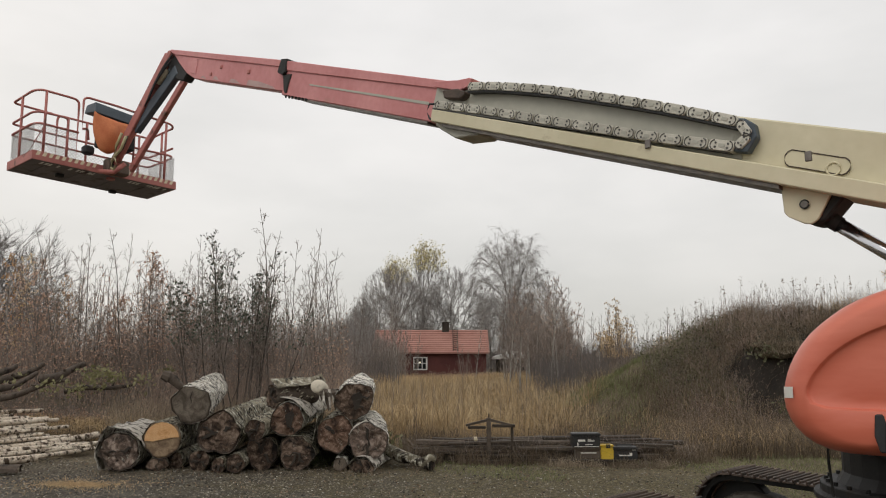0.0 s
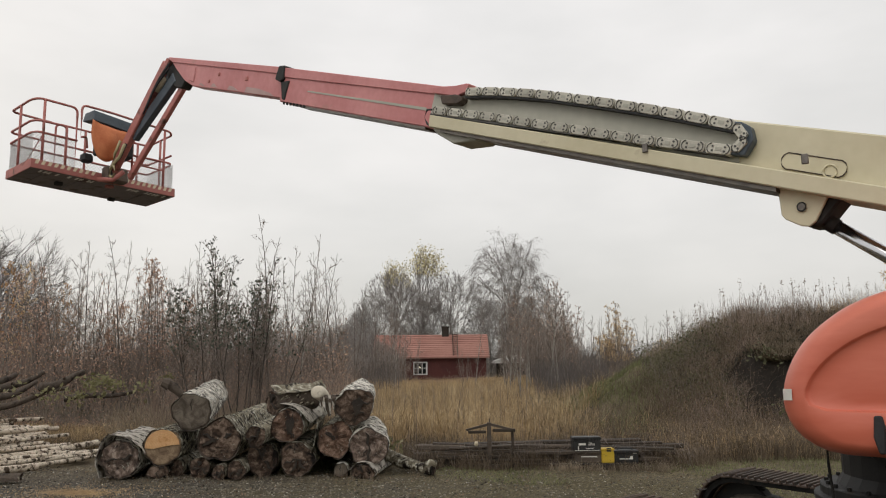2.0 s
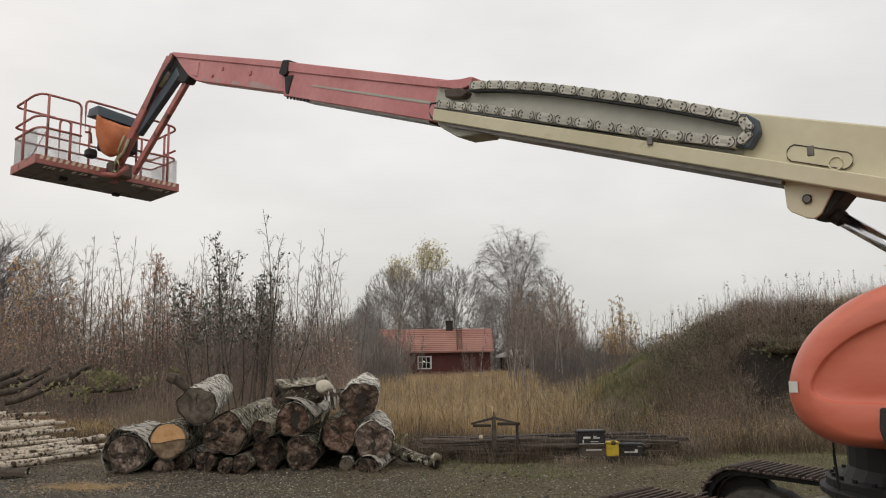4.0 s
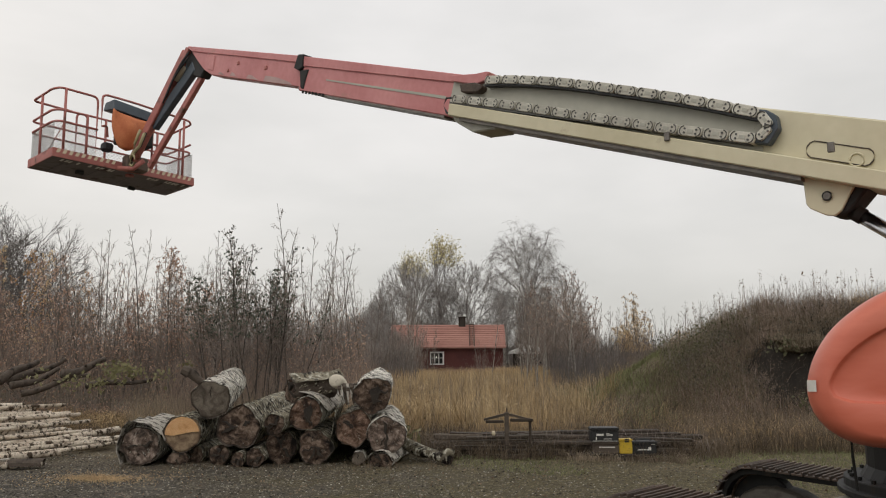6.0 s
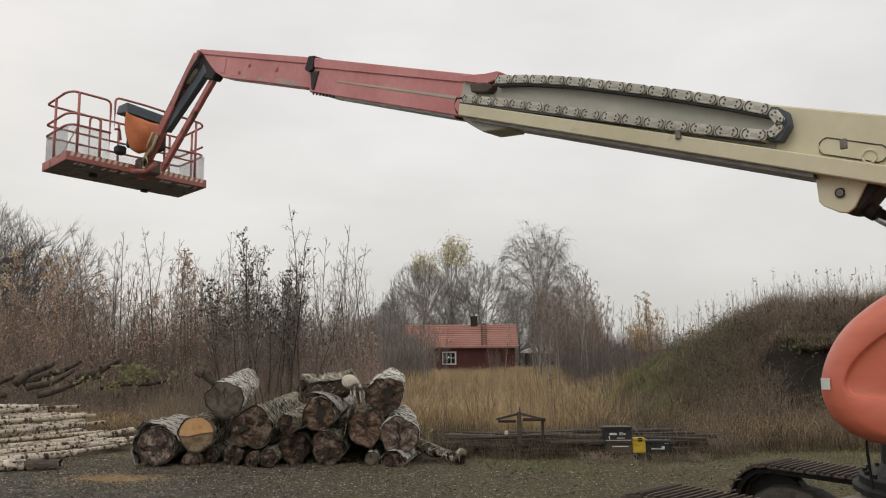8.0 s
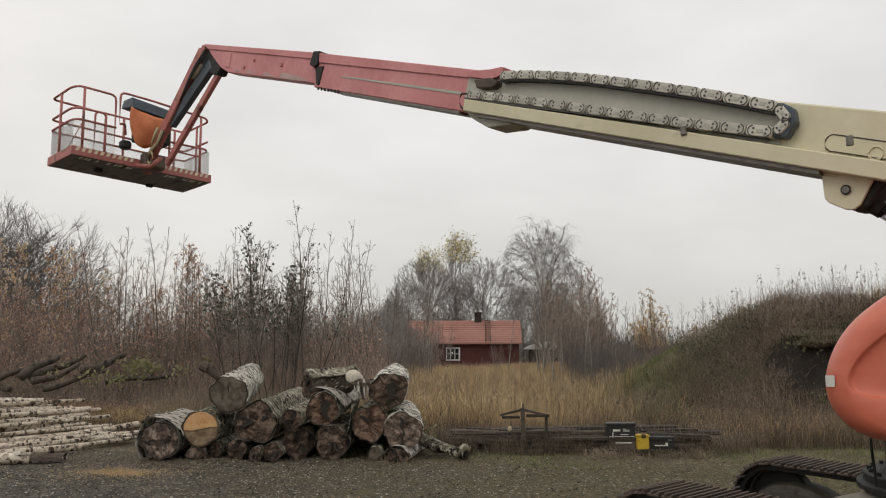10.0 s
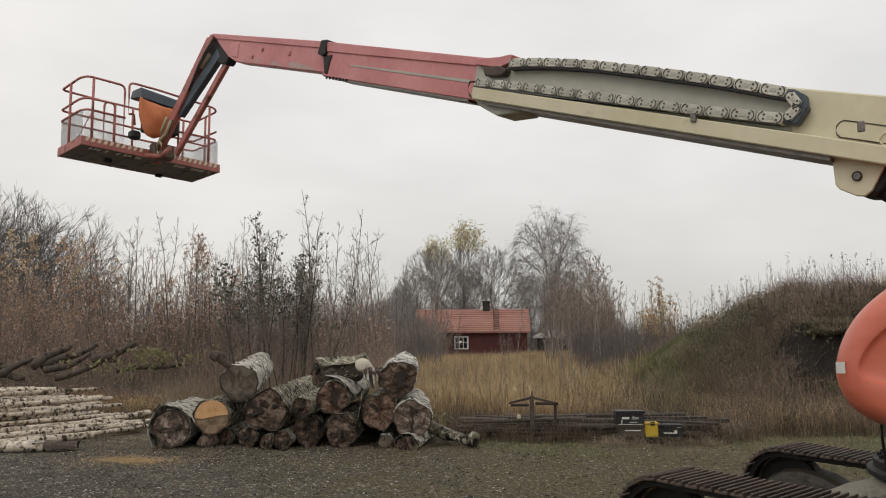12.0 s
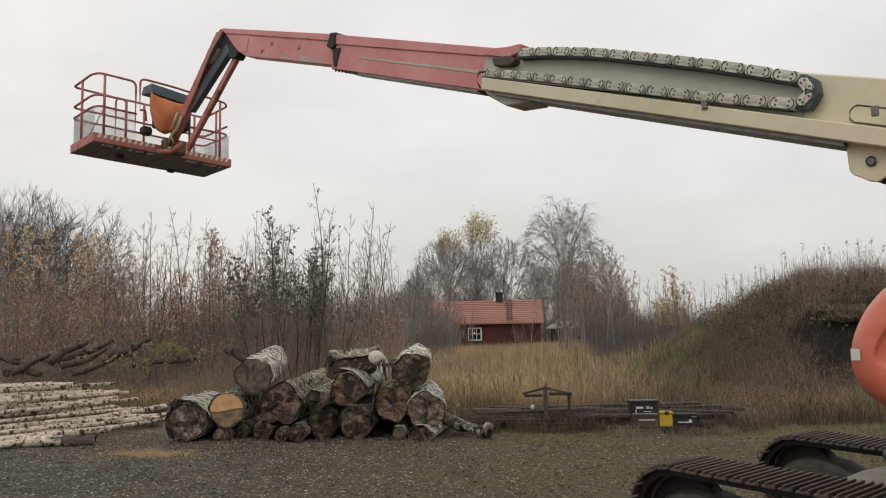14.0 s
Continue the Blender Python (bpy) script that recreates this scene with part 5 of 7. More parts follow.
bark_flap(PILE[5], 0.27, 0.0, 1.6, 0.1, 1.9, 0.05, 6, PEEL)
bark_flap(PILE[6], 0.185, 0.0, 0.9, 0.6, 1.7, 0.06, 7, BARK_DARK)
bark_flap(PILE[8], 0.285, 0.0, 1.2, 2.3, 3.6, 0.08, 8, BARK_DARK)
bark_flap(PILE[18], 0.14, -0.02, 1.0, 0.1, 3.0, 0.04, 9, PEEL)

# a pale snapped birch stub with shredded bark, a crooked branch and the fallen branch beside the pile
stub = thing("birch_stub", pose(-1.86, 11.75, 1.19, 0, 0, 0), "pale snapped birch stub with shredded bark", "log", "log pile")
part("stem", Geo().tube([(-0.01, -0.07, 0.02), (-0.01, -0.05, 0.02), (0.0, 0.0, 0.015), (0.01, 0.12, 0.0), (0.02, 0.34, -0.05)], [0.065, 0.092, 0.102, 0.105, 0.10], 16), PEELED, stub, "bare pale wood of the stub", smooth=True)
rs = np.random.RandomState(77)
for k in range(15):
    a, b, w = rs.uniform(-0.02, 0.32), rs.uniform(0.0, 0.12), rs.uniform(0.016, 0.04)
    bend, drop = rs.uniform(-0.02, 0.16), rs.uniform(0.14, 0.36)
    line = [(a, -0.10 + b, -0.02), (a + bend * 0.3, -0.15 + b, -drop * 0.4), (a + bend, -0.13 + b, -drop)]
    g = Geo().add([(x + q * w * f, y + d, z) for d in (0, 0.008) for (x, y, z), f in zip(line, (1, 0.9, 0.3)) for q in (-1, 1)], [(0, 1, 3, 2), (2, 3, 5, 4), (7, 6, 8, 9), (9, 8, 10, 11), (0, 2, 8, 6), (2, 4, 10, 8), (1, 7, 9, 3), (3, 9, 11, 5), (4, 5, 11, 10), (0, 6, 7, 1)])
    part("bark_shred", g, PEEL if k % 3 == 0 else ROT, stub, "hanging shred of bark")
crook = thing("crooked_branch", pose(-3.98, 12.4, 1.06, 0, 0, 0), "crooked dark branch stub sticking out of the pile", "branch")
part("stem", Geo().tube([(-0.32, -0.1, 0.28), (-0.24, -0.05, 0.22), (-0.10, 0, 0.08), (0.04, 0.06, 0.04), (0.14, 0.2, -0.04)], [0.07, 0.08, 0.055, 0.06, 0.06], 10), ROT, crook, smooth=True)
part("broken_end", Geo().tube([(-0.40, -0.12, 0.31), (-0.30, -0.085, 0.265)], [0.07, 0.10], 9), ROT, crook)
limb = thing("fallen_branch", pose(-0.16, 11.6, 0.085, 0, 0, 0), "knobbly fallen birch branch lying on the gravel", "branch")
part("stem", Geo().tube([(0, 0, 0), (-0.15, 0.1, 0.02), (-0.3, 0.3, 0.05), (-0.45, 0.42, 0.06), (-0.7, 0.7, 0.14), (-1.0, 1.0, 0.26)], [0.085, 0.075, 0.07, 0.10, 0.09, 0.11], 12), BARK_DARK, limb, smooth=True)
part("knot", Geo().tube([(-0.1, 0.06, 0.05), (-0.02, 0.02, 0.10), (0.06, 0.0, 0.09)], [0.06, 0.06, 0.045], 9), BARK_DARK, limb, smooth=True)
part("end_face", Geo().tube([(0.012, -0.01, 0.0), (-0.02, 0.01, 0.0)], [0.07, 0.07], 12), END_OLD, limb)


# ---- stack of birch poles ----
def pole(seed, r, length):
    rs = np.random.RandomState(seed)
    ob = thing("birch_pole", Matrix(), "slim white birch pole with dark bands", "pole", "birch pole stack")
    ys = np.linspace(0, length, 14)
    bend = rs.uniform(-0.09, 0.09, 2)
    pts = [(bend[0] * math.sin(math.pi * y / length), y, bend[1] * 0.5 * math.sin(math.pi * y / length)) for y in ys]
    part("bark", Geo().tube(pts, [r * (1 - 0.28 * y / length) * (1 + 0.03 * rs.randn()) for y in ys], 12, False), BARK_WHITE, ob, smooth=True)
    for y, k in ((0.004, 0.99), (length - 0.004, 0.70)):
        part("end_face", Geo().tube([(0, y - 0.002, 0), (0, y + 0.002, 0)], r * k, 12), END_TAN, ob)
    return ob


rs = np.random.RandomState(9)
kinds = [(pole(s, r, ln), r, ln) for s, r, ln in ((1, 0.072, 5.2), (2, 0.060, 4.8), (3, 0.047, 5.4), (4, 0.082, 4.6), (5, 0.037, 5.0))]
used = [False] * 5
# each row: tip x, tip y, tip height, which kind, heading of the butt from the tip (degrees left of straight back)
POLES = [
    (-6.23, 13.59, 0.08, 2, 150), (-6.43, 13.51, 0.08, 3, 153), (-6.37, 14.16, 0.08, 1, 148), (-6.66, 14.16, 0.08, 1, 143), (-6.86, 14.28, 0.08, 1, 147), (-7.0, 13.68, 0.08, 1, 143),
    (-7.05, 14.08, 0.08, 1, 147), (-7.28, 14.17, 0.08, 2, 145), (-7.4, 13.56, 0.08, 2, 140), (-6.22, 14.34, 0.22, 3, 153), (-6.69, 13.89, 0.22, 4, 153), (-6.63, 14.11, 0.22, 2, 147),
    (-6.99, 14.09, 0.22, 1, 145), (-7.03, 13.75, 0.22, 0, 145), (-7.17, 14.21, 0.22, 4, 144), (-7.55, 14.67, 0.22, 1, 139), (-7.58, 14.37, 0.22, 2, 140), (-6.79, 14.37, 0.36, 2, 151),
    (-7.05, 14.05, 0.36, 1, 144), (-7.25, 14.5, 0.36, 3, 151), (-7.48, 14.71, 0.36, 2, 146), (-7.72, 14.56, 0.36, 2, 148), (-7.65, 14.0, 0.36, 2, 143), (-8.1, 14.63, 0.36, 1, 148),
    (-8.16, 14.84, 0.36, 2, 143), (-6.88, 14.16, 0.5, 2, 149), (-7.13, 14.3, 0.5, 0, 147), (-7.55, 14.43, 0.5, 1, 146), (-7.86, 14.29, 0.5, 1, 145), (-8.15, 14.35, 0.5, 0, 147),
    (-8.3, 15.27, 0.5, 3, 139), (-8.6, 14.72, 0.5, 0, 138), (-7.49, 14.8, 0.62, 2, 152), (-7.91, 14.46, 0.62, 2, 147), (-8.29, 14.83, 0.62, 1, 147), (-8.5, 14.82, 0.62, 1, 139),
    (-8.87, 15.02, 0.62, 1, 145), (-5.95, 13.6, 0.07, 4, 157), (-6.0, 13.3, 0.07, 2, 155), (-6.2, 12.2, 0.09, 3, 125),
    (-6.9, 13.9, 0.10, 3, 146), (-7.3, 14.0, 0.24, 0, 147), (-7.1, 14.2, 0.38, 0, 149), (-7.6, 14.2, 0.50, 3, 147), (-6.6, 13.7, 0.16, 0, 150),
]
for k in range(34):
    u = rs.rand()
    POLES.append((-6.1 - 1.9 * u + rs.uniform(-0.25, 0.25), 13.5 + 1.1 * u + rs.uniform(-0.3, 0.3), 0.09 + 0.50 * u * rs.rand() + 0.05 * rs.rand(), (1, 2, 4)[rs.randint(3)], 147 + rs.uniform(-6, 6)))
for x, y, z, k, head in POLES:
    ob, r, ln = kinds[k]
    tip = Vector((x, y, z + 0.02))
    turn = Matrix.Rotation(radians(head + rs.uniform(-1.5, 1.5)), 4, "Z") @ Matrix.Rotation(rs.uniform(-0.012, 0.012), 4, "X")
    # the thin end lies at the tip, so the butt is the local origin
    m = Matrix.Translation(tip) @ turn @ Matrix.Translation((0, ln, 0)) @ Matrix.Rotation(math.pi, 4, "Z") @ Matrix.Rotation(rs.rand() * 6.28, 4, "Y")
    if used[k]:
        copy_thing(ob, m)
    else:
        ob.matrix_basis, used[k] = m, True
slab_log = thing("split_log", pose(-5.98, 11.25, 0.07, 0, 0, 97), "ragged short birch log lying before the poles", "log")
part("bark", Geo().tube([(0, 0, 0), (0.02, 0.2, 0.01), (0.01, 0.45, 0.0), (0.02, 0.7, 0.01), (0, 1.0, 0)], [0.045, 0.062, 0.070, 0.085, 0.080], 12), BARK_WHITE, slab_log, smooth=True)
bark_flap(slab_log, 0.068, -0.04, 0.42, -0.4, 3.4, 0.02, 14, ROT)
bark_flap(slab_log, 0.078, 0.45, 0.66, 0.4, 2.4, 0.015, 15, PEEL)

# dead trunks tangled on the berm
for i, (a, b, r) in enumerate((((-10.44, 17.6, 0.95), (-10.05, 18.5, 1.45), 0.105), ((-10.36, 17.8, 0.90), (-9.55, 18.8, 1.46), 0.10), ((-10.10, 17.5, 0.82), (-9.5, 18.4, 1.20), 0.09), ((-9.05, 17.7, 1.12), (-8.5, 18.6, 1.38), 0.11), ((-9.85, 17.5, 0.74), (-8.6, 18.1, 1.06), 0.08), ((-11.5, 17.8, 0.75), (-10.6, 18.4, 1.15), 0.09), ((-11.9, 18.2, 0.7), (-10.9, 18.0, 0.72), 0.12), ((-8.6, 17.9, 0.80), (-7.2, 18.4, 1.02), 0.075), ((-12.6, 18.6, 1.15), (-11.2, 18.2, 0.9), 0.11))):
    a, b = Vector(a), Vector(b)
    ob = thing("dead_trunk", Matrix.Translation(a), "dark rotting tree trunk lying among the brush", "dead trunk", "dead trunks on the berm")
    d = b - a
    pts = [d * t + Vector((0, 0, 0.06 * math.sin(5 * t + i))) for t in np.linspace(0, 1, 8)]
    part("stem", Geo().tube(pts, np.linspace(r, r * 0.55, 8), 10), ROT, ob, smooth=True)
    q, side = d * (0.4 + 0.04 * i), 1 if i % 2 else -1
    part("broken_branch", Geo().tube([q, q + Vector((0.05 * side, -0.06, 0.05)), q + Vector((0.10 * side, -0.14, 0.07))], [r * 0.34, r * 0.28, r * 0.2], 6), ROT, ob, smooth=True)


# ---- old timber, trestle and cases ----
rs = np.random.RandomState(21)
for i, (x0, x1, y, z, h2) in enumerate(((-0.50, 0.9, 12.55, 0.06, 0.055), (1.0, 3.6, 12.60, 0.07, 0.06), (-0.40, 1.7, 12.8, 0.07, 0.06), (1.9, 3.5, 12.85, 0.07, 0.06), (-0.45, 0.42, 12.58, 0.17, 0.05), (0.55, 1.95, 12.62, 0.185, 0.05), (1.9, 3.7, 12.7, 0.18, 0.045), (-0.2, 1.9, 12.82, 0.19, 0.05), (-0.42, 0.35, 12.7, 0.285, 0.04), (0.9, 2.3, 12.72, 0.28, 0.035), (2.7, 3.85, 12.75, 0.27, 0.035), (1.6, 3.2, 12.85, 0.345, 0.025))):
    ob = thing("old_timber", pose((x0 + x1) / 2, y, z, 0, rs.uniform(-1.2, 1.2), rs.uniform(-4, 4)), "weathered dark timber beam in a low overgrown stack", "timber", "old timber stack")
    h = (x1 - x0) / 2
    part("beam", Geo().box((-h, -0.08, -h2), (h, 0.08, h2)), PLANK, ob, bevel=0.015)
for k in range(46):
    h, layer = rs.uniform(0.25, 0.85), k % 6
    x = rs.uniform(-0.3 + h, 3.75 - h)
    ob = thing("old_board", pose(x, rs.uniform(12.42, 12.95), 0.05 + 0.052 * layer + rs.uniform(-0.01, 0.012), 0, rs.uniform(-2.2, 2.2), rs.uniform(-7, 7)), "grey weathered board in a low overgrown stack", "board", "old timber stack")
    part("board", Geo().box((-h, -rs.uniform(0.05, 0.09), -rs.uniform(0.012, 0.028)), (h, rs.uniform(0.05, 0.09), rs.uniform(0.012, 0.028))), PLANK, ob, bevel=0.006)
trestle = thing("trestle", pose(0.72, 12.3, 0), "dark weathered trestle with a post and sloping arms", "trestle")
part("post", Geo().box((-0.038, -0.035, 0), (0.028, 0.035, 0.70)), PLANK, trestle, bevel=0.008)
part("foot", Geo().box((-0.30, -0.04, 0), (0.30, 0.04, 0.06)), PLANK, trestle, bevel=0.008)
part("arm", Geo().box((-0.33, -0.035, 0.535), (-0.05, 0.035, 0.575)), PLANK, trestle, bevel=0.006)
part("arm", Geo().box((0.05, -0.035, 0.555), (0.40, 0.035, 0.60)), PLANK, trestle, bevel=0.006)
for sgn in (-1, 1):
    part("brace", Geo().prism([(0.0, 0.69), (0.0, 0.65), (sgn * 0.36, 0.57), (sgn * 0.36, 0.60)], -0.03, 0.03, lambda a, b, c: Vector((a, c, b))), PLANK, trestle)
for x in (0.36,):
    part("side_post", Geo().box((x - 0.02, 0.04, 0), (x + 0.02, 0.08, 0.56)), PLANK, trestle, bevel=0.006)
part("pin", Geo().tube([(0.0, 0, 0.69), (0.0, 0, 0.76)], 0.012, 6), RUST, trestle)
ball = thing("small_ball", pose(0.52, 12.5, 0.36), "small faded cream ball on the timber", "ball")
part("shell", Geo().tube([(0, 0, -0.04), (0, 0, -0.01), (0, 0, 0.03)], [0.020, 0.034, 0.022], 12), HAZARD, ball, smooth=True)

pallet = thing("pallet", pose(2.45, 12.28, 0), "dark low pallet under the battery cases", "pallet")
for x in (-0.42, 0.0, 0.42):
    part("block", Geo().box((x - 0.05, -0.2, 0.0), (x + 0.05, 0.2, 0.07)), EARTH, pallet, bevel=0.006)
for y in (-0.16, 0.0, 0.16):
    part("board", Geo().box((-0.46, y - 0.06, 0.07), (0.50, y + 0.06, 0.095)), EARTH, pallet, bevel=0.004)


def case(name, m, w, d, h, material, label, bars, lid=0.07, handle=True):
    ob = thing(name, m, label, "battery case")
    part("body", Geo().box((-w / 2, -d / 2, 0), (w / 2, d / 2, h - lid)), material, ob, bevel=0.012, segments=2)
    top = part("lid", Geo().box((-w / 2 - 0.012, -d / 2 - 0.012, h - lid + 0.003), (w / 2 + 0.012, d / 2 + 0.012, h)), material, ob, bevel=0.012, segments=2)
    if handle:
        part("handle", Geo().tube([(-w * 0.3, 0, h), (-w * 0.28, 0, h + 0.025), (w * 0.28, 0, h + 0.025), (w * 0.3, 0, h)], 0.012, 6), material, top, smooth=True)
    for x0, x1, z0, z1 in bars:
        part("label_bar", Geo().box((x0, -d / 2 - 0.004, z0), (x1, -d / 2 - 0.001, z1)), STICKER, ob, "white unreadable label bar")
    return ob


case("battery_case", pose(2.19, 12.22, 0.275, 0, 0, 1), 0.42, 0.22, 0.205, BLACKCASE, "black plastic battery case with white lettering bars", ((-0.13, -0.02, 0.085, 0.115), (-0.14, -0.125, 0.02, 0.07), (0.02, 0.12, 0.10, 0.108), (0.02, 0.12, 0.085, 0.092), (-0.02, 0.10, 0.035, 0.044), (-0.19, 0.19, 0.004, 0.012), (0.02, 0.07, 0.115, 0.122)), lid=0.045, handle=False)
case("battery_case", pose(2.22, 12.22, 0.097, 0, 0, 0), 0.38, 0.20, 0.17, PLANK, "dull brown battery case under the black one", ((-0.12, 0.12, 0.085, 0.10),), lid=0.04, handle=False)
case("yellow_box", pose(2.50, 12.16, 0.097, 0, 0, 0), 0.19, 0.17, 0.215, YELLOWCASE, "bright yellow plastic battery box with black strap", (), lid=0.03, handle=False)
strap = part("strap", Geo().box((-0.02, -0.09, 0.17), (0.045, -0.086, 0.225)), RUBBER, bpy.data.objects["yellow_box"], "black strap end")
case("battery_case", pose(2.78, 12.20, 0.097, 0, 0, -2), 0.37, 0.22, 0.18, BLACKCASE, "low black battery case with a white label bar", ((-0.10, 0.10, 0.05, 0.068), (0.06, 0.10, 0.068, 0.10), (0.10, 0.16, 0.135, 0.15)), lid=0.05)


# ---- house, shed ----
house = thing("house", pose(-1.1, 74.5, -0.9), "small red timber cottage with red tiled roof", "house")
HW, HD, HE, HR = 5.0, 3.0, 2.75, 4.62
wall = Geo().prism([(-HD, 0), (HD, 0), (HD, HE), (0, HR - 0.12), (-HD, HE)], -HW, HW, lambda a, b, c: Vector((c, a, b)))
wall = part("wall", wall, FALU, house, "dark falu red board walls")
for k in range(42):
    x = -HW + 0.12 + k * 0.24
    part("board", Geo().box((x - 0.025, -HD - 0.03, 0.25), (x + 0.025, -HD - 0.002, HE - 0.05)), FALU, wall)
roof = Geo()
for sgn in (-1, 1):
    roof.prism([(sgn * (HD + 0.45), HE - 0.25), (0, HR), (0, HR + 0.10), (sgn * (HD + 0.45), HE - 0.15)], -HW - 0.35, HW + 0.30, lambda a, b, c: Vector((c, a, b)))
roof = part("roof", roof, TILE, house, "faded red tile roof")
for k in range(12):
    t0, t1 = k / 12, (k + 1.12) / 12
    y0, y1 = -(HD + 0.45) * (1 - t0), -(HD + 0.45) * (1 - min(t1, 1))
    z0, z1 = HE - 0.15 + (HR + 0.25 - HE) * t0, HE - 0.15 + (HR + 0.25 - HE) * min(t1, 1)
    part("tile_course", Geo().prism([(y0, z0 + 0.002), (y1, z1 + 0.002), (y1, z1 + 0.01), (y0, z0 + 0.05)], -HW - 0.37, HW + 0.32, lambda a, b, c: Vector((c, a, b))), TILE, roof)
part("chimney", Geo().box((1.0, -0.35, HR - 0.3), (1.65, 0.25, HR + 0.75)), EARTH, roof, "dark soot-stained chimney", bevel=0.03)
part("chimney_cap", Geo().box((0.93, -0.42, HR + 0.75), (1.72, 0.32, HR + 0.87)), EARTH, roof)
ladder = part("roof_ladder", Geo().box((2.02, -3.2, HE + 0.05), (2.06, -3.15, HE + 0.1)), PLANK, roof, "grey roof ladder")
for x in (1.98, 2.42):
    part("ladder_side", Geo().add([(x + a, y, z + b) for y, z in ((-3.3, HE - 0.02), (-0.1, HR + 0.13)) for a, b in ((0, 0), (0.05, 0), (0.05, 0.07), (0, 0.07))], [(0, 1, 2, 3), (4, 7, 6, 5), (0, 4, 5, 1), (1, 5, 6, 2), (2, 6, 7, 3), (3, 7, 4, 0)]), PLANK, ladder)
for k in range(11):
    t = (k + 0.5) / 11
    y, z = -3.3 + 3.2 * t, HE - 0.02 + (HR + 0.15 - HE) * t
    part("rung", Geo().box((1.98, y - 0.03, z + 0.05), (2.47, y + 0.03, z + 0.09)), PLANK, ladder)
win = part("window", Geo().box((-1.62, -HD - 0.06, 1.02), (-0.34, -HD - 0.01, 2.20)), WHITEPAINT, house, "white framed cottage window")
for i in range(3):
    x = -1.53 + i * 0.375
    part("pane", Geo().box((x, -HD - 0.075, 1.13), (x + 0.30, -HD - 0.064, 2.09)), GLASS, win)
    part("glazing_bar", Geo().box((x, -HD - 0.085, 1.60), (x + 0.30, -HD - 0.076, 1.65)), WHITEPAINT, win)
part("window_lamp", Geo().tube([(-1.04, -HD - 0.09, 1.72), (-1.04, -HD - 0.077, 1.72)], 0.055, 10), LAMP, win, "small lit lamp in the window")
for x in (-HW - 0.02, HW - 0.1):
    part("corner_board", Geo().box((x, -HD - 0.05, 0.1), (x + 0.12, -HD - 0.032, HE - 0.1)), FALU, house)
shed = thing("shed", pose(6.7, 76, -0.9), "small dark shed with pale sagging roof", "shed")
part("wall", Geo().box((-1.5, -1, 0), (1.5, 1, 2.0)), EARTH, shed)
part("roof", Geo().prism([(-2.0, 1.98), (2.0, 1.98), (1.8, 2.2), (0.3, 2.75), (-0.2, 2.75), (-1.8, 2.2)], -1.4, 1.4, lambda a, b, c: Vector((a, c, b))), WHITEPAINT, shed, "pale tarpaulin roof")
for x in (-0.8, 0.7):
    part("opening", Geo().box((x - 0.35, -1.03, 0.7), (x + 0.35, -1.003, 1.6)), GLASS, shed)


# ---- trees ----
def unit(v):
    return v / (np.linalg.norm(v) + 1e-9)


def limb_path(rs, p, d, length, n, wobble, pull):
    """A wandering branch; pull bends it up (or down if negative)."""
    pts = [np.array(p, float)]
    d = unit(np.array(d, float))
    for _ in range(n):
        d = unit(d + wobble * rs.randn(3) + np.array([0, 0, pull]))
        pts.append(pts[-1] + d * length / n)
    return np.array(pts)


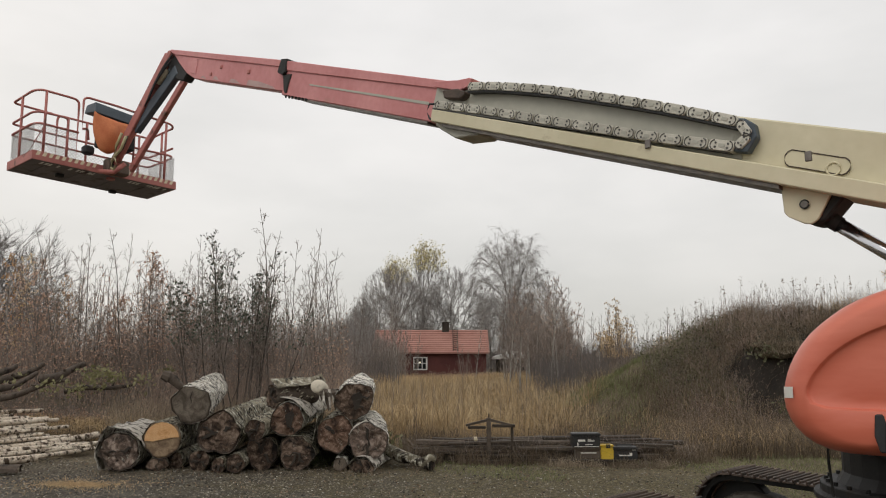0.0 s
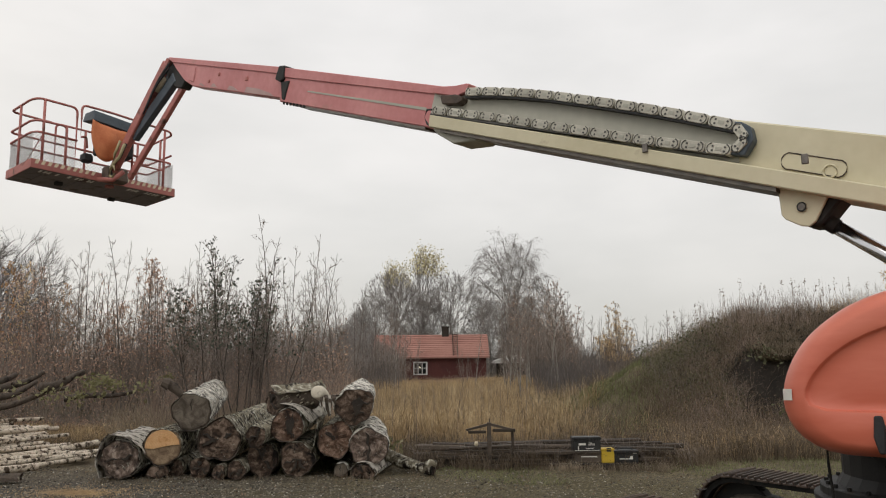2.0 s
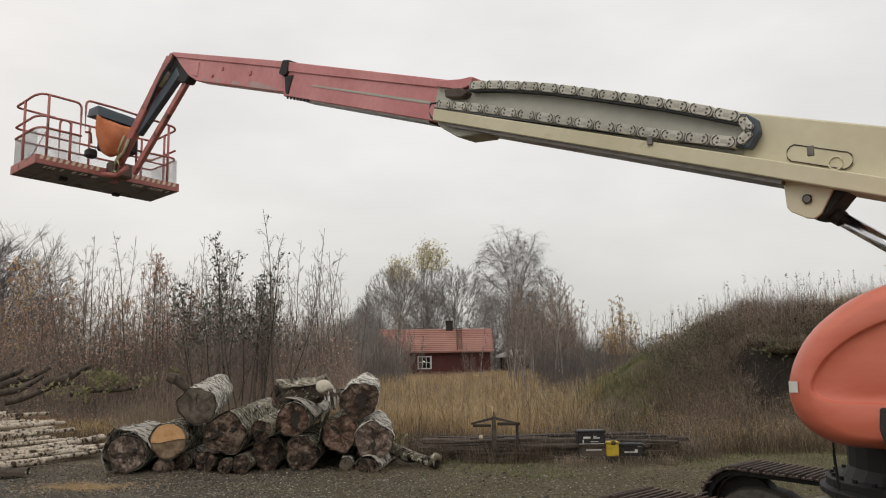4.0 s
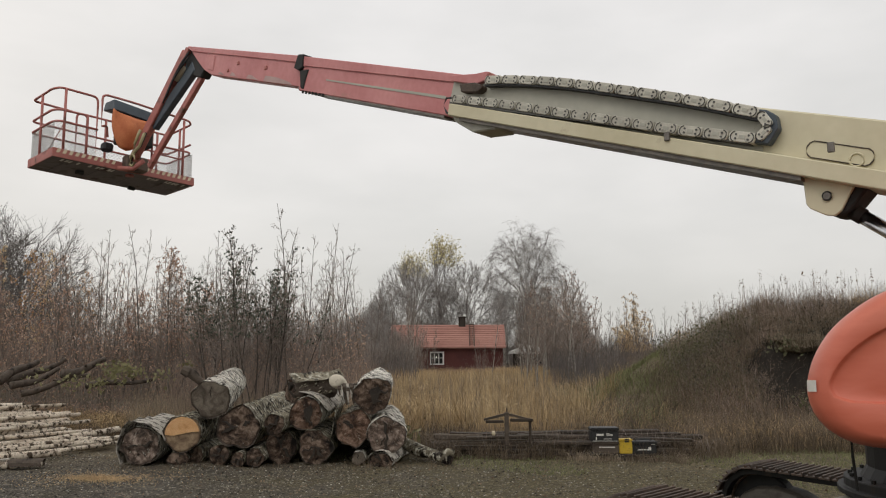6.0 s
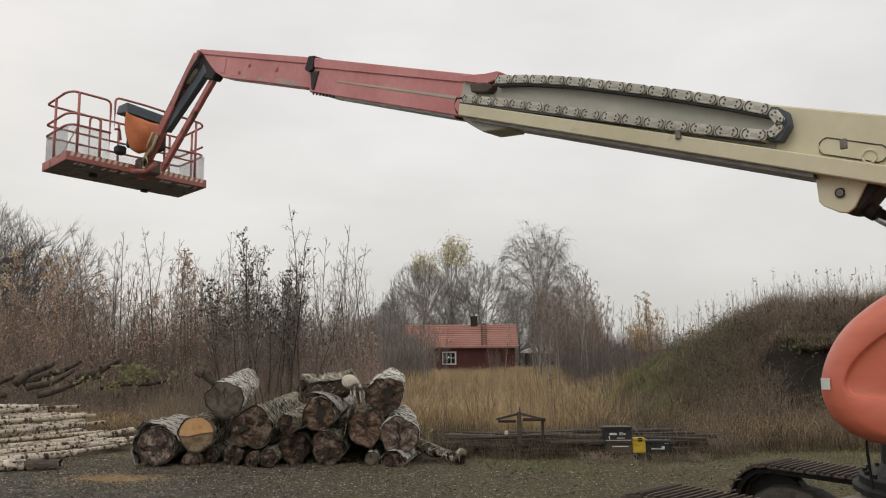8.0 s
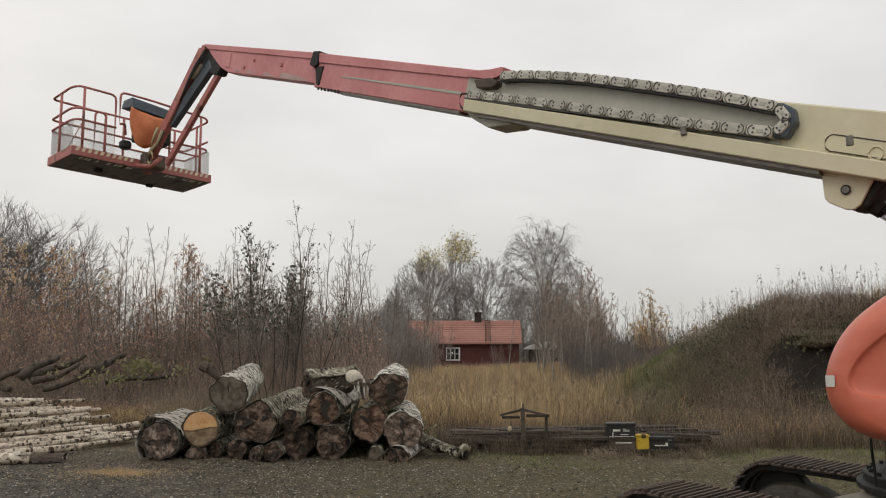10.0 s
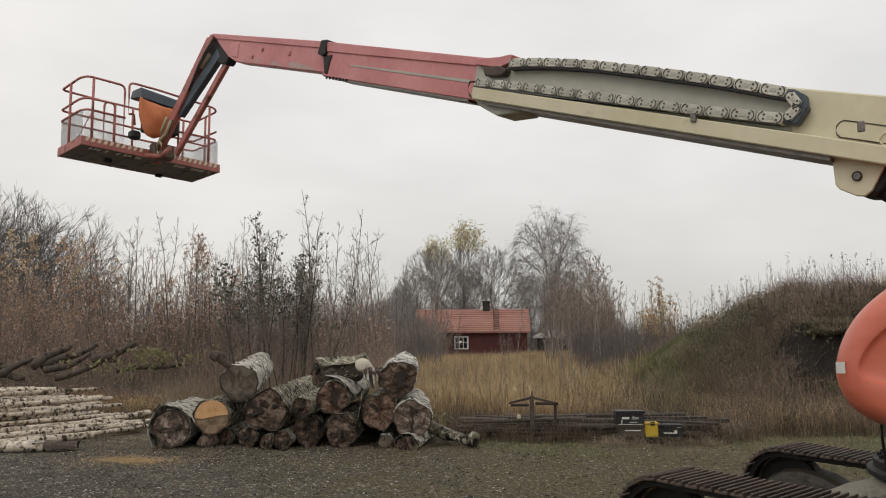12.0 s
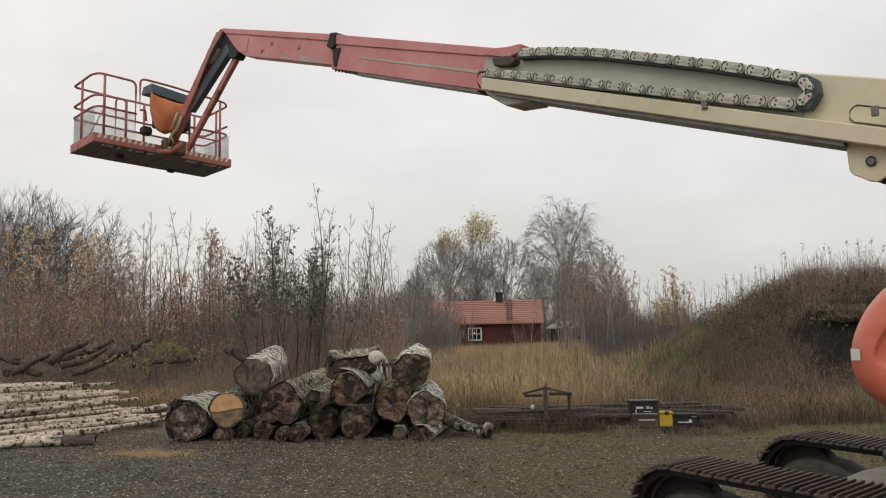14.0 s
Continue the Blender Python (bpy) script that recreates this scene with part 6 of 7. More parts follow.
def tree_meshes(seed, h, r0, stems=1, branches=24, first=0.15, reach=0.28, rise=0.9, twigs=5, fine=0, pull=0.10, droop=0.0, crown_top=True, twig_r=0.006, lean=0.05, dome=False):
    """Trunk, crown and the places for leaves of a bare tree."""
    rs = np.random.RandomState(seed)
    trunks, crown, tips = [], Geo(), []
    for s in range(stems):
        trunk = Geo()
        trunks.append(trunk)
        a = rs.rand() * 6.28
        hh = h * (1 if s == 0 else rs.uniform(0.6, 0.95))
        start = np.array([0.12 * s * math.cos(a), 0.12 * s * math.sin(a), -0.1])
        path = limb_path(rs, start, (lean * 2 * math.cos(a) * (1 + s), lean * 2 * math.sin(a) * (1 + s), 1), hh, 12, 0.035, 0.06)
        rad = r0 * (1 - np.linspace(0, 1, 13) ** 0.9) + twig_r
        trunk.tube(path, rad * (1 if s == 0 else 0.7), 6, False)
        for b in range(branches):
            f = first + (0.97 - first) * (b + rs.rand()) / branches
            k = f * 12
            i = min(int(k), 11)
            p = path[i] + (path[i + 1] - path[i]) * (k - i)
            ang = b * 2.4 + rs.rand()
            out = np.array([math.cos(ang), math.sin(ang), rise + rs.uniform(-0.25, 0.3)])
            shape = math.sin(math.pi * min(1, (1 - f) * 0.75 + 0.22)) if dome else (1.08 - f) ** 0.8
            ln = hh * reach * shape * rs.uniform(0.65, 1.2)
            bp = limb_path(rs, p, out, ln, 4, 0.10, pull)
            br = max(rad[i] * 0.45, twig_r)
            crown.tube(bp, np.linspace(br, twig_r * 0.7, 5), 3, False)
            tips.append(bp[-1])
            for t in range(twigs):
                q = rs.uniform(0.2, 1.0)
                j = min(int(q * 4), 3)
                tp = bp[j] + (bp[j + 1] - bp[j]) * (q * 4 - j)
                dd = unit(bp[j + 1] - bp[j]) + 0.75 * rs.randn(3) + np.array([0, 0, 0.25])
                tl = ln * rs.uniform(0.22, 0.5)
                tw = limb_path(rs, tp, dd, tl, 2, 0.12, pull - droop)
                crown.tube(tw, np.linspace(twig_r * 0.9, twig_r * 0.4, 3), 3, False)
                tips += [tw[2], (tw[1] + tw[2]) / 2, tw[1]]
                for u in range(fine):
                    jj = rs.randint(0, 2)
                    fp = tw[jj] + (tw[jj + 1] - tw[jj]) * rs.rand()
                    fd = unit(tw[jj + 1] - tw[jj]) + 0.8 * rs.randn(3) + np.array([0, 0, 0.2 - 2 * droop])
                    fw = limb_path(rs, fp, fd, tl * rs.uniform(0.3, 0.7), 1, 0.1, pull * 0.5 - 2.2 * droop)
                    crown.tube(fw, np.linspace(twig_r * 0.55, twig_r * 0.35, 2), 3, False)
                    tips.append(fw[-1])
    return trunks, crown, np.array(tips)


def leaf_mesh(name, points, size, material, rs, spread=0.05, keep=1.0):
    """Small folded leaves, four triangles each, near the given points."""
    points = points[rs.rand(len(points)) < keep]
    n = len(points)
    p = points + rs.randn(n, 3) * spread
    a = rs.randn(n, 3)
    a /= np.linalg.norm(a, axis=1)[:, None]
    b = np.cross(a, rs.randn(n, 3))
    b /= np.linalg.norm(b, axis=1)[:, None] + 1e-9
    c = np.cross(a, b)
    s = (size * rs.uniform(0.6, 1.3, n))[:, None]
    v = np.stack([p - a * s, p + b * s * 0.55 + c * s * 0.15, p + a * s, p - b * s * 0.55 + c * s * 0.15], 1).reshape(-1, 3)
    i = np.arange(n)[:, None] * 4
    return quick(name, v, np.concatenate([i + [0, 1, 2], i + [0, 2, 3]]), material)


def tree_kind(name, label, category, wood, twig, leaves=None, group="", **k):
    tr, cr, tips = tree_meshes(**k)
    ob = thing(name, Matrix(), label, category, group)
    for stem in tr:
        part("trunk", stem.mesh("trunk", wood, smooth=True), None, ob)
    part("crown", quick("crown", cr.v, cr.f, twig), None, ob)
    if leaves:
        size, material, keep, above = leaves
        rs = np.random.RandomState(k["seed"] + 500)
        pts = tips[tips[:, 2] > above * k["h"]]
        part("leaves", leaf_mesh("leaves", pts, size, material, rs, 0.04, keep), None, ob)
    return ob


PLACED = set()


def plant(ob, x, y, scale=1.0, turn=0.0, tip=(0, 0)):
    m = Matrix.Translation((x, y, float(terrain(x, y)) - 0.03)) @ Euler((tip[0], tip[1], turn)).to_matrix().to_4x4()
    if ob.name in PLACED:
        c = copy_thing(ob, m)
    else:
        ob.matrix_basis = m
        PLACED.add(ob.name)
        c = ob
    c.scale = (scale, scale, scale)
    return c


def crown_tree(seed, count, centre, radii, floor, r0, twig_r, low=0.5, twigs=3, twig_len=0.9, hang=0.0, up=0.3, inner=0.35, lobe=1.0):
    """A tree whose boughs divide towards many points that fill an egg-shaped crown."""
    rs = np.random.RandomState(seed)
    tips = []
    while len(tips) < count:
        p = rs.uniform(-1, 1, 3)
        q = np.linalg.norm(p)
        lobes = 1 + lobe * 0.16 * math.sin(3 * math.atan2(p[1], p[0]) + seed) + lobe * 0.12 * math.sin(5 * math.atan2(p[1], p[0]) + 4 * p[2])
        if inner < q < lobes and centre + p[2] * radii[2] > floor:
            tips.append((p[0] * radii[0], p[1] * radii[1], centre + p[2] * radii[2]))
    tips = np.array(tips)
    wood, crown, ends = Geo(), Geo(), []
    root = np.array([0, 0, low])
    wood.tube([(0, 0, -0.3), (0.03, 0.02, low * 0.5), (0, 0, low)], [r0 * 1.3, r0 * 1.05, r0], 8, False)
    todo = [(root, np.array([0, 0, 1.0]), tips, r0)]
    while todo:
        p, d, pts, r = todo.pop()
        n = len(pts)
        if n == 1:
            end = pts[0]
            ln = np.linalg.norm(end - p)
            mid = p + d * ln * 0.22 + (end - p) * 0.34
            crown.tube([p, mid, end], [r * 0.8, twig_r * 0.8, twig_r * 0.5], 3, False)
            ends.append(end)
            out = unit(end - p)
            for _ in range(twigs):
                q = mid + (end - mid) * rs.uniform(0.2, 1.0)
                dd = unit(out + 0.55 * rs.randn(3) + np.array([0, 0, up]))
                tw = limb_path(rs, q, dd, twig_len * rs.uniform(0.5, 1.2), 3 if hang else 1, 0.12, -hang if hang else 0.06)
                crown.tube(tw, np.linspace(twig_r * 0.6, twig_r * 0.32, len(tw)), 3, False)
                ends.append(tw[-1])
            continue
        mean = pts.mean(0)
        ln = np.linalg.norm(mean - p)
        step = (0.16 if n > 40 else 0.30) * ln
        node = p + unit(unit(mean - p) + 0.8 * d + 0.12 * rs.randn(3)) * step
        rn = min(r, max(twig_r, r0 * 0.95 * (n / count) ** 0.50))
        crown.tube([p, (p + node) / 2 + 0.04 * step * rs.randn(3), node], [r, (r + rn) / 2, rn], 5 if n > 30 else 3, False)
        a, b = pts[rs.randint(n)], pts[rs.randint(n)]
        for _ in range(5):
            side = np.linalg.norm(pts - a, axis=1) < np.linalg.norm(pts - b, axis=1)
            if side.all() or not side.any():
                side = np.arange(n) < n // 2
            a, b = pts[side].mean(0), pts[~side].mean(0)
        d1 = unit(node - p)
        todo += [(node, d1, pts[side], rn), (node, d1, pts[~side], rn)]
    return wood, crown, np.array(ends)


def big_tree(name, label, group, leaves=None, twig=None, **k):
    tr, cr, tips = crown_tree(**k)
    ob = thing(name, Matrix(), label, "tree", group)
    part("trunk", tr.mesh("trunk", TRUNK, smooth=True), None, ob)
    part("crown", quick("crown", cr.v, cr.f, twig or TWIG_FAR), None, ob)
    if leaves:
        size, material, keep, above = leaves
        rs = np.random.RandomState(k["seed"] + 500)
        pts = tips[tips[:, 2] > above]
        part("leaves", leaf_mesh("leaves", np.concatenate([pts, pts]), size, material, rs, size * 1.6, keep), None, ob)
    return ob


BARE = [tree_kind("birch_sapling", "slender bare grey-brown birch sapling in the thicket", "sapling", wood, TWIG, group="thicket saplings", seed=100 + i, h=h, r0=r, branches=b, reach=re, rise=1.3, twigs=4, fine=2, pull=0.09, stems=st, twig_r=0.0050, first=0.10, lean=0.05)
        for i, (h, r, b, re, st, wood) in enumerate(((5.0, 0.022, 20, 0.24, 1, TRUNK_PALE), (4.6, 0.020, 18, 0.27, 2, TRUNK), (5.4, 0.024, 22, 0.22, 2, TRUNK), (4.0, 0.018, 18, 0.32, 3, TRUNK), (4.8, 0.020, 18, 0.27, 3, TRUNK)))]
RUSTY = [tree_kind("rust_sapling", "sapling with a few rust-brown leaves hanging on", "sapling", TRUNK, TWIG, (0.032, LEAF_RUST, 0.60, 0.30), "thicket saplings", seed=120 + i, h=h, r0=0.02, branches=20, reach=re, rise=1.2, twigs=5, pull=0.08, stems=2, twig_r=0.0055, first=0.1, lean=0.06) for i, (h, re) in enumerate(((4.4, 0.30), (3.8, 0.33)))]
BUSHY = [tree_kind("bare_bush", "low tangled bare bush", "bush", TRUNK, TWIG_RED, (0.028, LEAF_BROWN, 0.30, 0.1), "thicket bushes", seed=140 + i, h=h, r0=0.014, branches=12, reach=0.45, rise=0.9, twigs=5, fine=1, pull=0.06, stems=4, twig_r=0.0050, first=0.05, lean=0.25) for i, h in enumerate((2.4, 1.9, 2.8))]
ALDER = tree_kind("alder_sapling", "young alder with dark curled leaves hanging on", "sapling", TRUNK_DARK, TWIG, (0.040, LEAF_DARK, 0.17, 0.45), "thicket saplings", seed=163, h=4.4, r0=0.025, branches=24, reach=0.26, rise=0.9, twigs=6, fine=2, pull=0.07, stems=6, twig_r=0.0055, first=0.38, lean=0.03)
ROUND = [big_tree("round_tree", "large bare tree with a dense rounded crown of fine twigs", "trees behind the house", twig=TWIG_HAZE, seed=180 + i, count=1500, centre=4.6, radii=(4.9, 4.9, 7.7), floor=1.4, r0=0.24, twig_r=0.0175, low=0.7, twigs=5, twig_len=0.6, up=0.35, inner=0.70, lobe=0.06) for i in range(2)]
OAK = big_tree("tall_tree", "tall bare spreading tree with dense dark twigs", "trees behind the thicket", seed=192, count=900, centre=4.6, radii=(4.2, 4.2, 4.9), floor=1.4, r0=0.20, twig_r=0.0115, low=1.0, twigs=5, twig_len=0.65, up=0.3, inner=0.45)
AMBER = [tree_kind("amber_birch", "slender birch with pale orange leaves clinging on", "tree", TRUNK_PALE, TWIG, (0.042, LEAF_PALE if i else LEAF_ORANGE, 0.75, 0.35), "thicket saplings", seed=170 + i, h=5.4, r0=0.04, branches=26, reach=0.26, rise=0.9, twigs=6, fine=1, pull=0.04, stems=1, twig_r=0.0065, first=0.2, lean=0.04) for i in range(2)]
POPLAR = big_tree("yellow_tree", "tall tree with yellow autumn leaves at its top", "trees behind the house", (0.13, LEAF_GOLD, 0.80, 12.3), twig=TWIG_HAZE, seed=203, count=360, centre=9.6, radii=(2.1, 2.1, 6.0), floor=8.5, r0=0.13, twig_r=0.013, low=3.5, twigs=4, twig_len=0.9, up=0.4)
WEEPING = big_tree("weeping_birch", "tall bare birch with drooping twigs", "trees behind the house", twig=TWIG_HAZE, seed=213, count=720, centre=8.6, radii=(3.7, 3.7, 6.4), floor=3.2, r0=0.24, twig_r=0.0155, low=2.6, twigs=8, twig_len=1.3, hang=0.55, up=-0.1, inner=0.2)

# trees round the house
plant(POPLAR, -2.1, 94, 1.02)
plant(POPLAR, -5.9, 97, 0.92, 2.0)
for x, y, s, t in ((-5.6, 87, 1.0, 0.3), (1.1, 88.5, 0.98, 3.0), (-1.8, 91, 0.80, 4.4), (-9.2, 86, 0.62, 5.2), (-7.2, 84, 0.74, 1.4), (-8.4, 79, 0.52, 2.9), (-10.4, 80, 0.50, 4.1), (-6.4, 68.5, 0.36, 0.8), (-5.3, 67.5, 0.32, 2.6), (-7.3, 69.0, 0.40, 4.9), (5.6, 92, 0.74, 2.3), (-12.0, 84, 0.50, 0.9), (-15.0, 82, 0.45, 1.2), (11.5, 90, 0.50, 3.3), (13.5, 88, 0.40, 0.3)):
    plant(ROUND[int(abs(x * 7)) % 2], x, y, s, t)
plant(AMBER[1], 13.9, 24, 0.84, 1.3)
plant(WEEPING, 7.4, 84, 1.06, 0.6)
plant(ROUND[0], 9.0, 88, 0.62, 0.9)
plant(WEEPING, 9.6, 90, 0.55, 2.6)
# trees behind the thicket
for x, y, s, t in ((-31.5, 46, 1.12, 0.5), (-28.2, 44, 1.08, 2.1), (-25.6, 45, 0.92, 3.6), (-34.5, 47, 1.15, 5.0), (-23.4, 46, 0.66, 1.2), (-38, 48, 1.1, 0.2), (-29.8, 50, 1.15, 3.0)):
    plant(OAK, x, y, s, t)

for x, y, s, t in ((-13.6, 24, 0.92, 0.5), (-12.4, 23, 0.84, 2.0), (-15.2, 25, 0.96, 3.1), (-11.6, 24, 0.78, 4.0), (-14.4, 23, 0.90, 1.0), (-16.8, 26, 1.0, 2.2)):
    plant(AMBER[int(y) % 2], x, y, s, t)

# the thicket
plant(ALDER, -4.65, 17.0, 1.0, 0.4)
plant(ALDER, -5.35, 17.5, 0.96, 2.9)
plant(ALDER, -4.95, 17.6, 1.0, 4.6)
plant(ALDER, -4.15, 17.4, 0.92, 1.7)
plant(BARE[2], -3.95, 18.0, 0.95, 1.0)
plant(BARE[0], -3.45, 18.2, 0.95, 2.0)
plant(BARE[1], -4.4, 17.5, 0.8, 4.0)
plant(BARE[2], -3.2, 26, 0.86, 0.3)
plant(BARE[0], -2.9, 25, 0.86, 5.3)
rs = np.random.RandomState(33)
for k in range(150):
    y = rs.uniform(19.5, 34)
    left, right = -0.70 * y - 1, -0.115 * y - 0.5
    x = left + (right - left) * ((k + rs.rand()) / 150) ** 1.25
    ob = BARE[rs.randint(5)] if rs.rand() < 0.68 else RUSTY[rs.randint(2)]
    plant(ob, x, y, (0.50 + 0.45 * rs.rand() ** 1.2) * (0.85 if x > -0.2 * y else 1.0) * (0.9 + 0.004 * (y - 18)), rs.rand() * 6.28, (rs.uniform(-0.05, 0.05), rs.uniform(-0.05, 0.05)))
for k in range(90):
    y = rs.uniform(20, 36)
    x = (-0.44 + 0.315 * (k + rs.rand()) / 90) * y
    plant(BARE[rs.randint(5)], x, y, rs.uniform(0.5, 0.92), rs.rand() * 6.28)
PINK = tree_kind("pink_sapling", "young tree with pinkish-brown leaves clinging on", "sapling", TRUNK, TWIG, (0.034, LEAF_RUST, 0.95, 0.40), "thicket saplings", seed=231, h=4.3, r0=0.03, branches=24, reach=0.26, rise=1.0, twigs=6, fine=1, pull=0.07, stems=3, twig_r=0.0055, first=0.25, lean=0.08)
for x, y, s, t in ((-7.25, 19.5, 1.0, 0.2), (-7.6, 20.4, 0.95, 2.2), (-11.4, 22, 0.95, 1.2), (-12.6, 23, 1.0, 3.3)):
    plant(PINK, x, y, s, t)
for x, y, s in ((-6.9, 19.8, 0.85), (-8.6, 20.5, 0.8), (-13.0, 21, 0.95), (-15.5, 22, 1.05), (-16.5, 23, 1.1)):
    plant(RUSTY[int(abs(x * 3)) % 2], x, y, s, x)
for k in range(48):
    y = rs.uniform(19.2, 30)
    left, right = -0.70 * y - 1, -0.14 * y
    x = left + (right - left) * ((k + rs.rand()) / 48) ** 1.3
    plant(BUSHY[rs.randint(3)], x, y, rs.uniform(0.6, 1.0), rs.rand() * 6.28)
# slim stems that stand above the rest
for k in range(20):
    y = rs.uniform(19.5, 23)
    plant(BARE[(0, 2, 0, 1)[k % 4]], (-0.52 + 0.40 * (k + rs.rand()) / 20) * y, y, rs.uniform(0.86, 1.02), rs.rand() * 6.28, (rs.uniform(-0.04, 0.04), rs.uniform(-0.05, 0.05)))
# young growth in front of and beside the house
for k in range(40):
    y = rs.uniform(44, 64)
    x = -0.24 * y + (0.165 * y) * rs.rand()
    plant(BARE[rs.randint(5)], x, y, rs.uniform(0.7, 1.1) * (0.8 if x > -0.10 * y else 1), rs.rand() * 6.28)
PALE = tree_kind("young_birch", "slender young birch with a pale trunk and fine bare twigs", "birch", TRUNK_PALE, TWIG, (0.030, LEAF_RUST, 0.10, 0.5), "birches beside the field", seed=237, h=4.6, r0=0.030, branches=34, reach=0.24, rise=1.0, twigs=7, fine=2, pull=0.05, stems=1, twig_r=0.0065, first=0.28, lean=0.02)
for x, y, s, t in ((2.6, 27.0, 0.90, 0.3), (3.9, 28.5, 0.98, 1.9), (3.3, 31, 0.92, 3.0), (4.4, 30, 1.0, 4.4), (4.7, 33, 1.05, 5.5), (5.2, 34, 1.0, 0.9), (2.9, 34, 0.95, 2.6), (4.0, 36, 1.1, 3.7), (5.6, 38, 1.1, 5.0), (6.2, 41, 1.0, 1.1), (5.0, 42, 1.15, 2.2), (3.6, 40, 1.1, 0.2), (6.6, 44, 0.95, 3.3)):
    plant(PALE, x, y, s, t, (0.02 * math.sin(7 * x), 0.03 * math.cos(5 * x)))
for k in range(60):
    y = rs.uniform(34, 62)
    x = (0.075 + 0.095 * rs.rand()) * y
    plant((BARE + RUSTY)[rs.randint(7)], x, y, rs.uniform(0.7, 1.05), rs.rand() * 6.28)
for k in range(26):
    y = rs.uniform(40, 62)
    plant(BARE[0 if rs.rand() < 0.5 else rs.randint(5)], (-0.085 + (0.04 if k % 3 else 0.165) * rs.rand()) * y, y, rs.uniform(0.6, 1.2), rs.rand() * 6.28)
for k in range(16):
    y = rs.uniform(48, 62)
    plant((BUSHY + BARE)[rs.randint(8)], (-0.108 + 0.044 * rs.rand()) * y, y, rs.uniform(0.8, 1.15), rs.rand() * 6.28)
GOLDEN = tree_kind("golden_sapling", "bushy sapling with thin pale yellow leaves beyond the bank", "sapling", TRUNK, TWIG, (0.046, LEAF_PALE, 0.42, 0.35), "saplings beyond the bank", seed=220, h=4.2, r0=0.03, branches=22, reach=0.26, rise=1.6, twigs=6, fine=1, pull=0.12, stems=5, twig_r=0.006, first=0.1, lean=0.12)
for x, y, s in ((8.0, 35, 0.95), (7.8, 34, 0.84), (8.2, 36, 0.86), (7.9, 36, 0.92)):
    plant(GOLDEN, x, y, s, x)
for k in range(46):
    y = rs.uniform(26, 40)
    x = (0.165 + 0.16 * rs.rand()) * y
    plant((BARE + BUSHY)[rs.randint(8)], x, y, rs.uniform(0.45, 0.72), rs.rand() * 6.28)


# ---- undergrowth, weeds and grass: what nobody could count ----
def stalk_arrays(p, h, r, lean, rs, droop=0.0):
    """Thin three-sided stems: two rings and a tip."""
    n = len(p)
    a = rs.rand(n) * 6.283
    out = np.stack([np.cos(a), np.sin(a), np.zeros(n)], 1) * (lean * np.abs(rs.randn(n)))[:, None]
    top = p + np.stack([np.zeros(n), np.zeros(n), h], 1) * (1 - 0.3 * droop) + out * h[:, None] * (1 + droop)
    mid = p + np.stack([np.zeros(n), np.zeros(n), h * 0.55], 1) + out * h[:, None] * 0.40 + rs.randn(n, 3) * (0.03 * h)[:, None]
    th = np.arange(3) * 2.0944
    ring = np.stack([np.cos(th), np.sin(th), np.zeros(3)], 1)
    v = np.concatenate([p[:, None] + ring * (r * 1.0)[:, None, None], mid[:, None] + ring * (r * 0.75)[:, None, None], top[:, None]], 1)
    i = np.arange(n)[:, None, None] * 7
    q = np.array([[0, 1, 4, 3], [1, 2, 5, 4], [2, 0, 3, 5]])
    t = np.array([[3, 4, 6], [4, 5, 6], [5, 3, 6]])
    return v.reshape(-1, 3), (i + q).reshape(-1, 4).tolist() + (i + t).reshape(-1, 3).tolist(), mid, top


def stuff(name, label, category, mesh):
    ob = tagged(new(name, mesh), label, category, kind="stuff")
    return ob


def stalks(name, label, category, xy, hmin, hmax, r, lean, material, seed, droop=0.0, side=0):
    rs = np.random.RandomState(seed)
    p = np.column_stack([xy, terrain(xy[:, 0], xy[:, 1]) - 0.02])
    n = len(p)
    h = rs.uniform(hmin, hmax, n)
    v, f, mid, top = stalk_arrays(p, h, r * rs.uniform(0.6, 1.4, n), lean, rs, droop)
    k = len(v)
    for _ in range(side):
        t = rs.rand(n)[:, None]
        q = mid * (1 - t) + top * t
        v2, f2, _, _ = stalk_arrays(q, h * rs.uniform(0.15, 0.4, n), r * 0.55 * np.ones(n), 0.6, rs)
        f += [tuple(i + k for i in face) for face in f2]
        v = np.concatenate([v, v2])
        k = len(v)
    return stuff(name, label, category, quick(name, v, f, material))


def scatter(rs, n, y0, y1, left, right, bias=1.0):
    y = y0 + (y1 - y0) * rs.rand(n) ** bias
    a, b = left(y), right(y)
    return np.column_stack([a + (b - a) * rs.rand(n), y])


def tussocks(rs, centres, each, spread):
    """Points bunched round the given centres."""
    return np.repeat(centres, each, 0) + rs.randn(len(centres) * each, 2) * spread


rs = np.random.RandomState(55)
brush = scatter(rs, 3400, 19.0, 31, lambda y: -0.72 * y - 1, lambda y: -0.10 * y - 0.3)
stalks("brush", "dense brown tangle of bare brush stems", "brush", brush, 0.4, 1.7, 0.005, 0.35, TWIG_RED, 1, side=3)
far_brush = scatter(rs, 4500, 34, 66, lambda y: -0.66 * y, lambda y: -0.055 * y)
stalks("far_brush", "grey-brown far brush beyond the field", "brush", far_brush, 0.6, 1.9, 0.012, 0.2, TWIG_FAR, 2, side=2)
far_right = scatter(rs, 3200, 48, 75, lambda y: 0.108 * y, lambda y: 0.30 * y)
stalks("far_brush", "grey-brown far brush beside the house", "brush", far_right, 0.8, 2.6, 0.012, 0.2, TWIG_FAR, 3, side=2)
house_brush = scatter(rs, 2200, 54, 66, lambda y: -0.125 * y, lambda y: -0.062 * y)
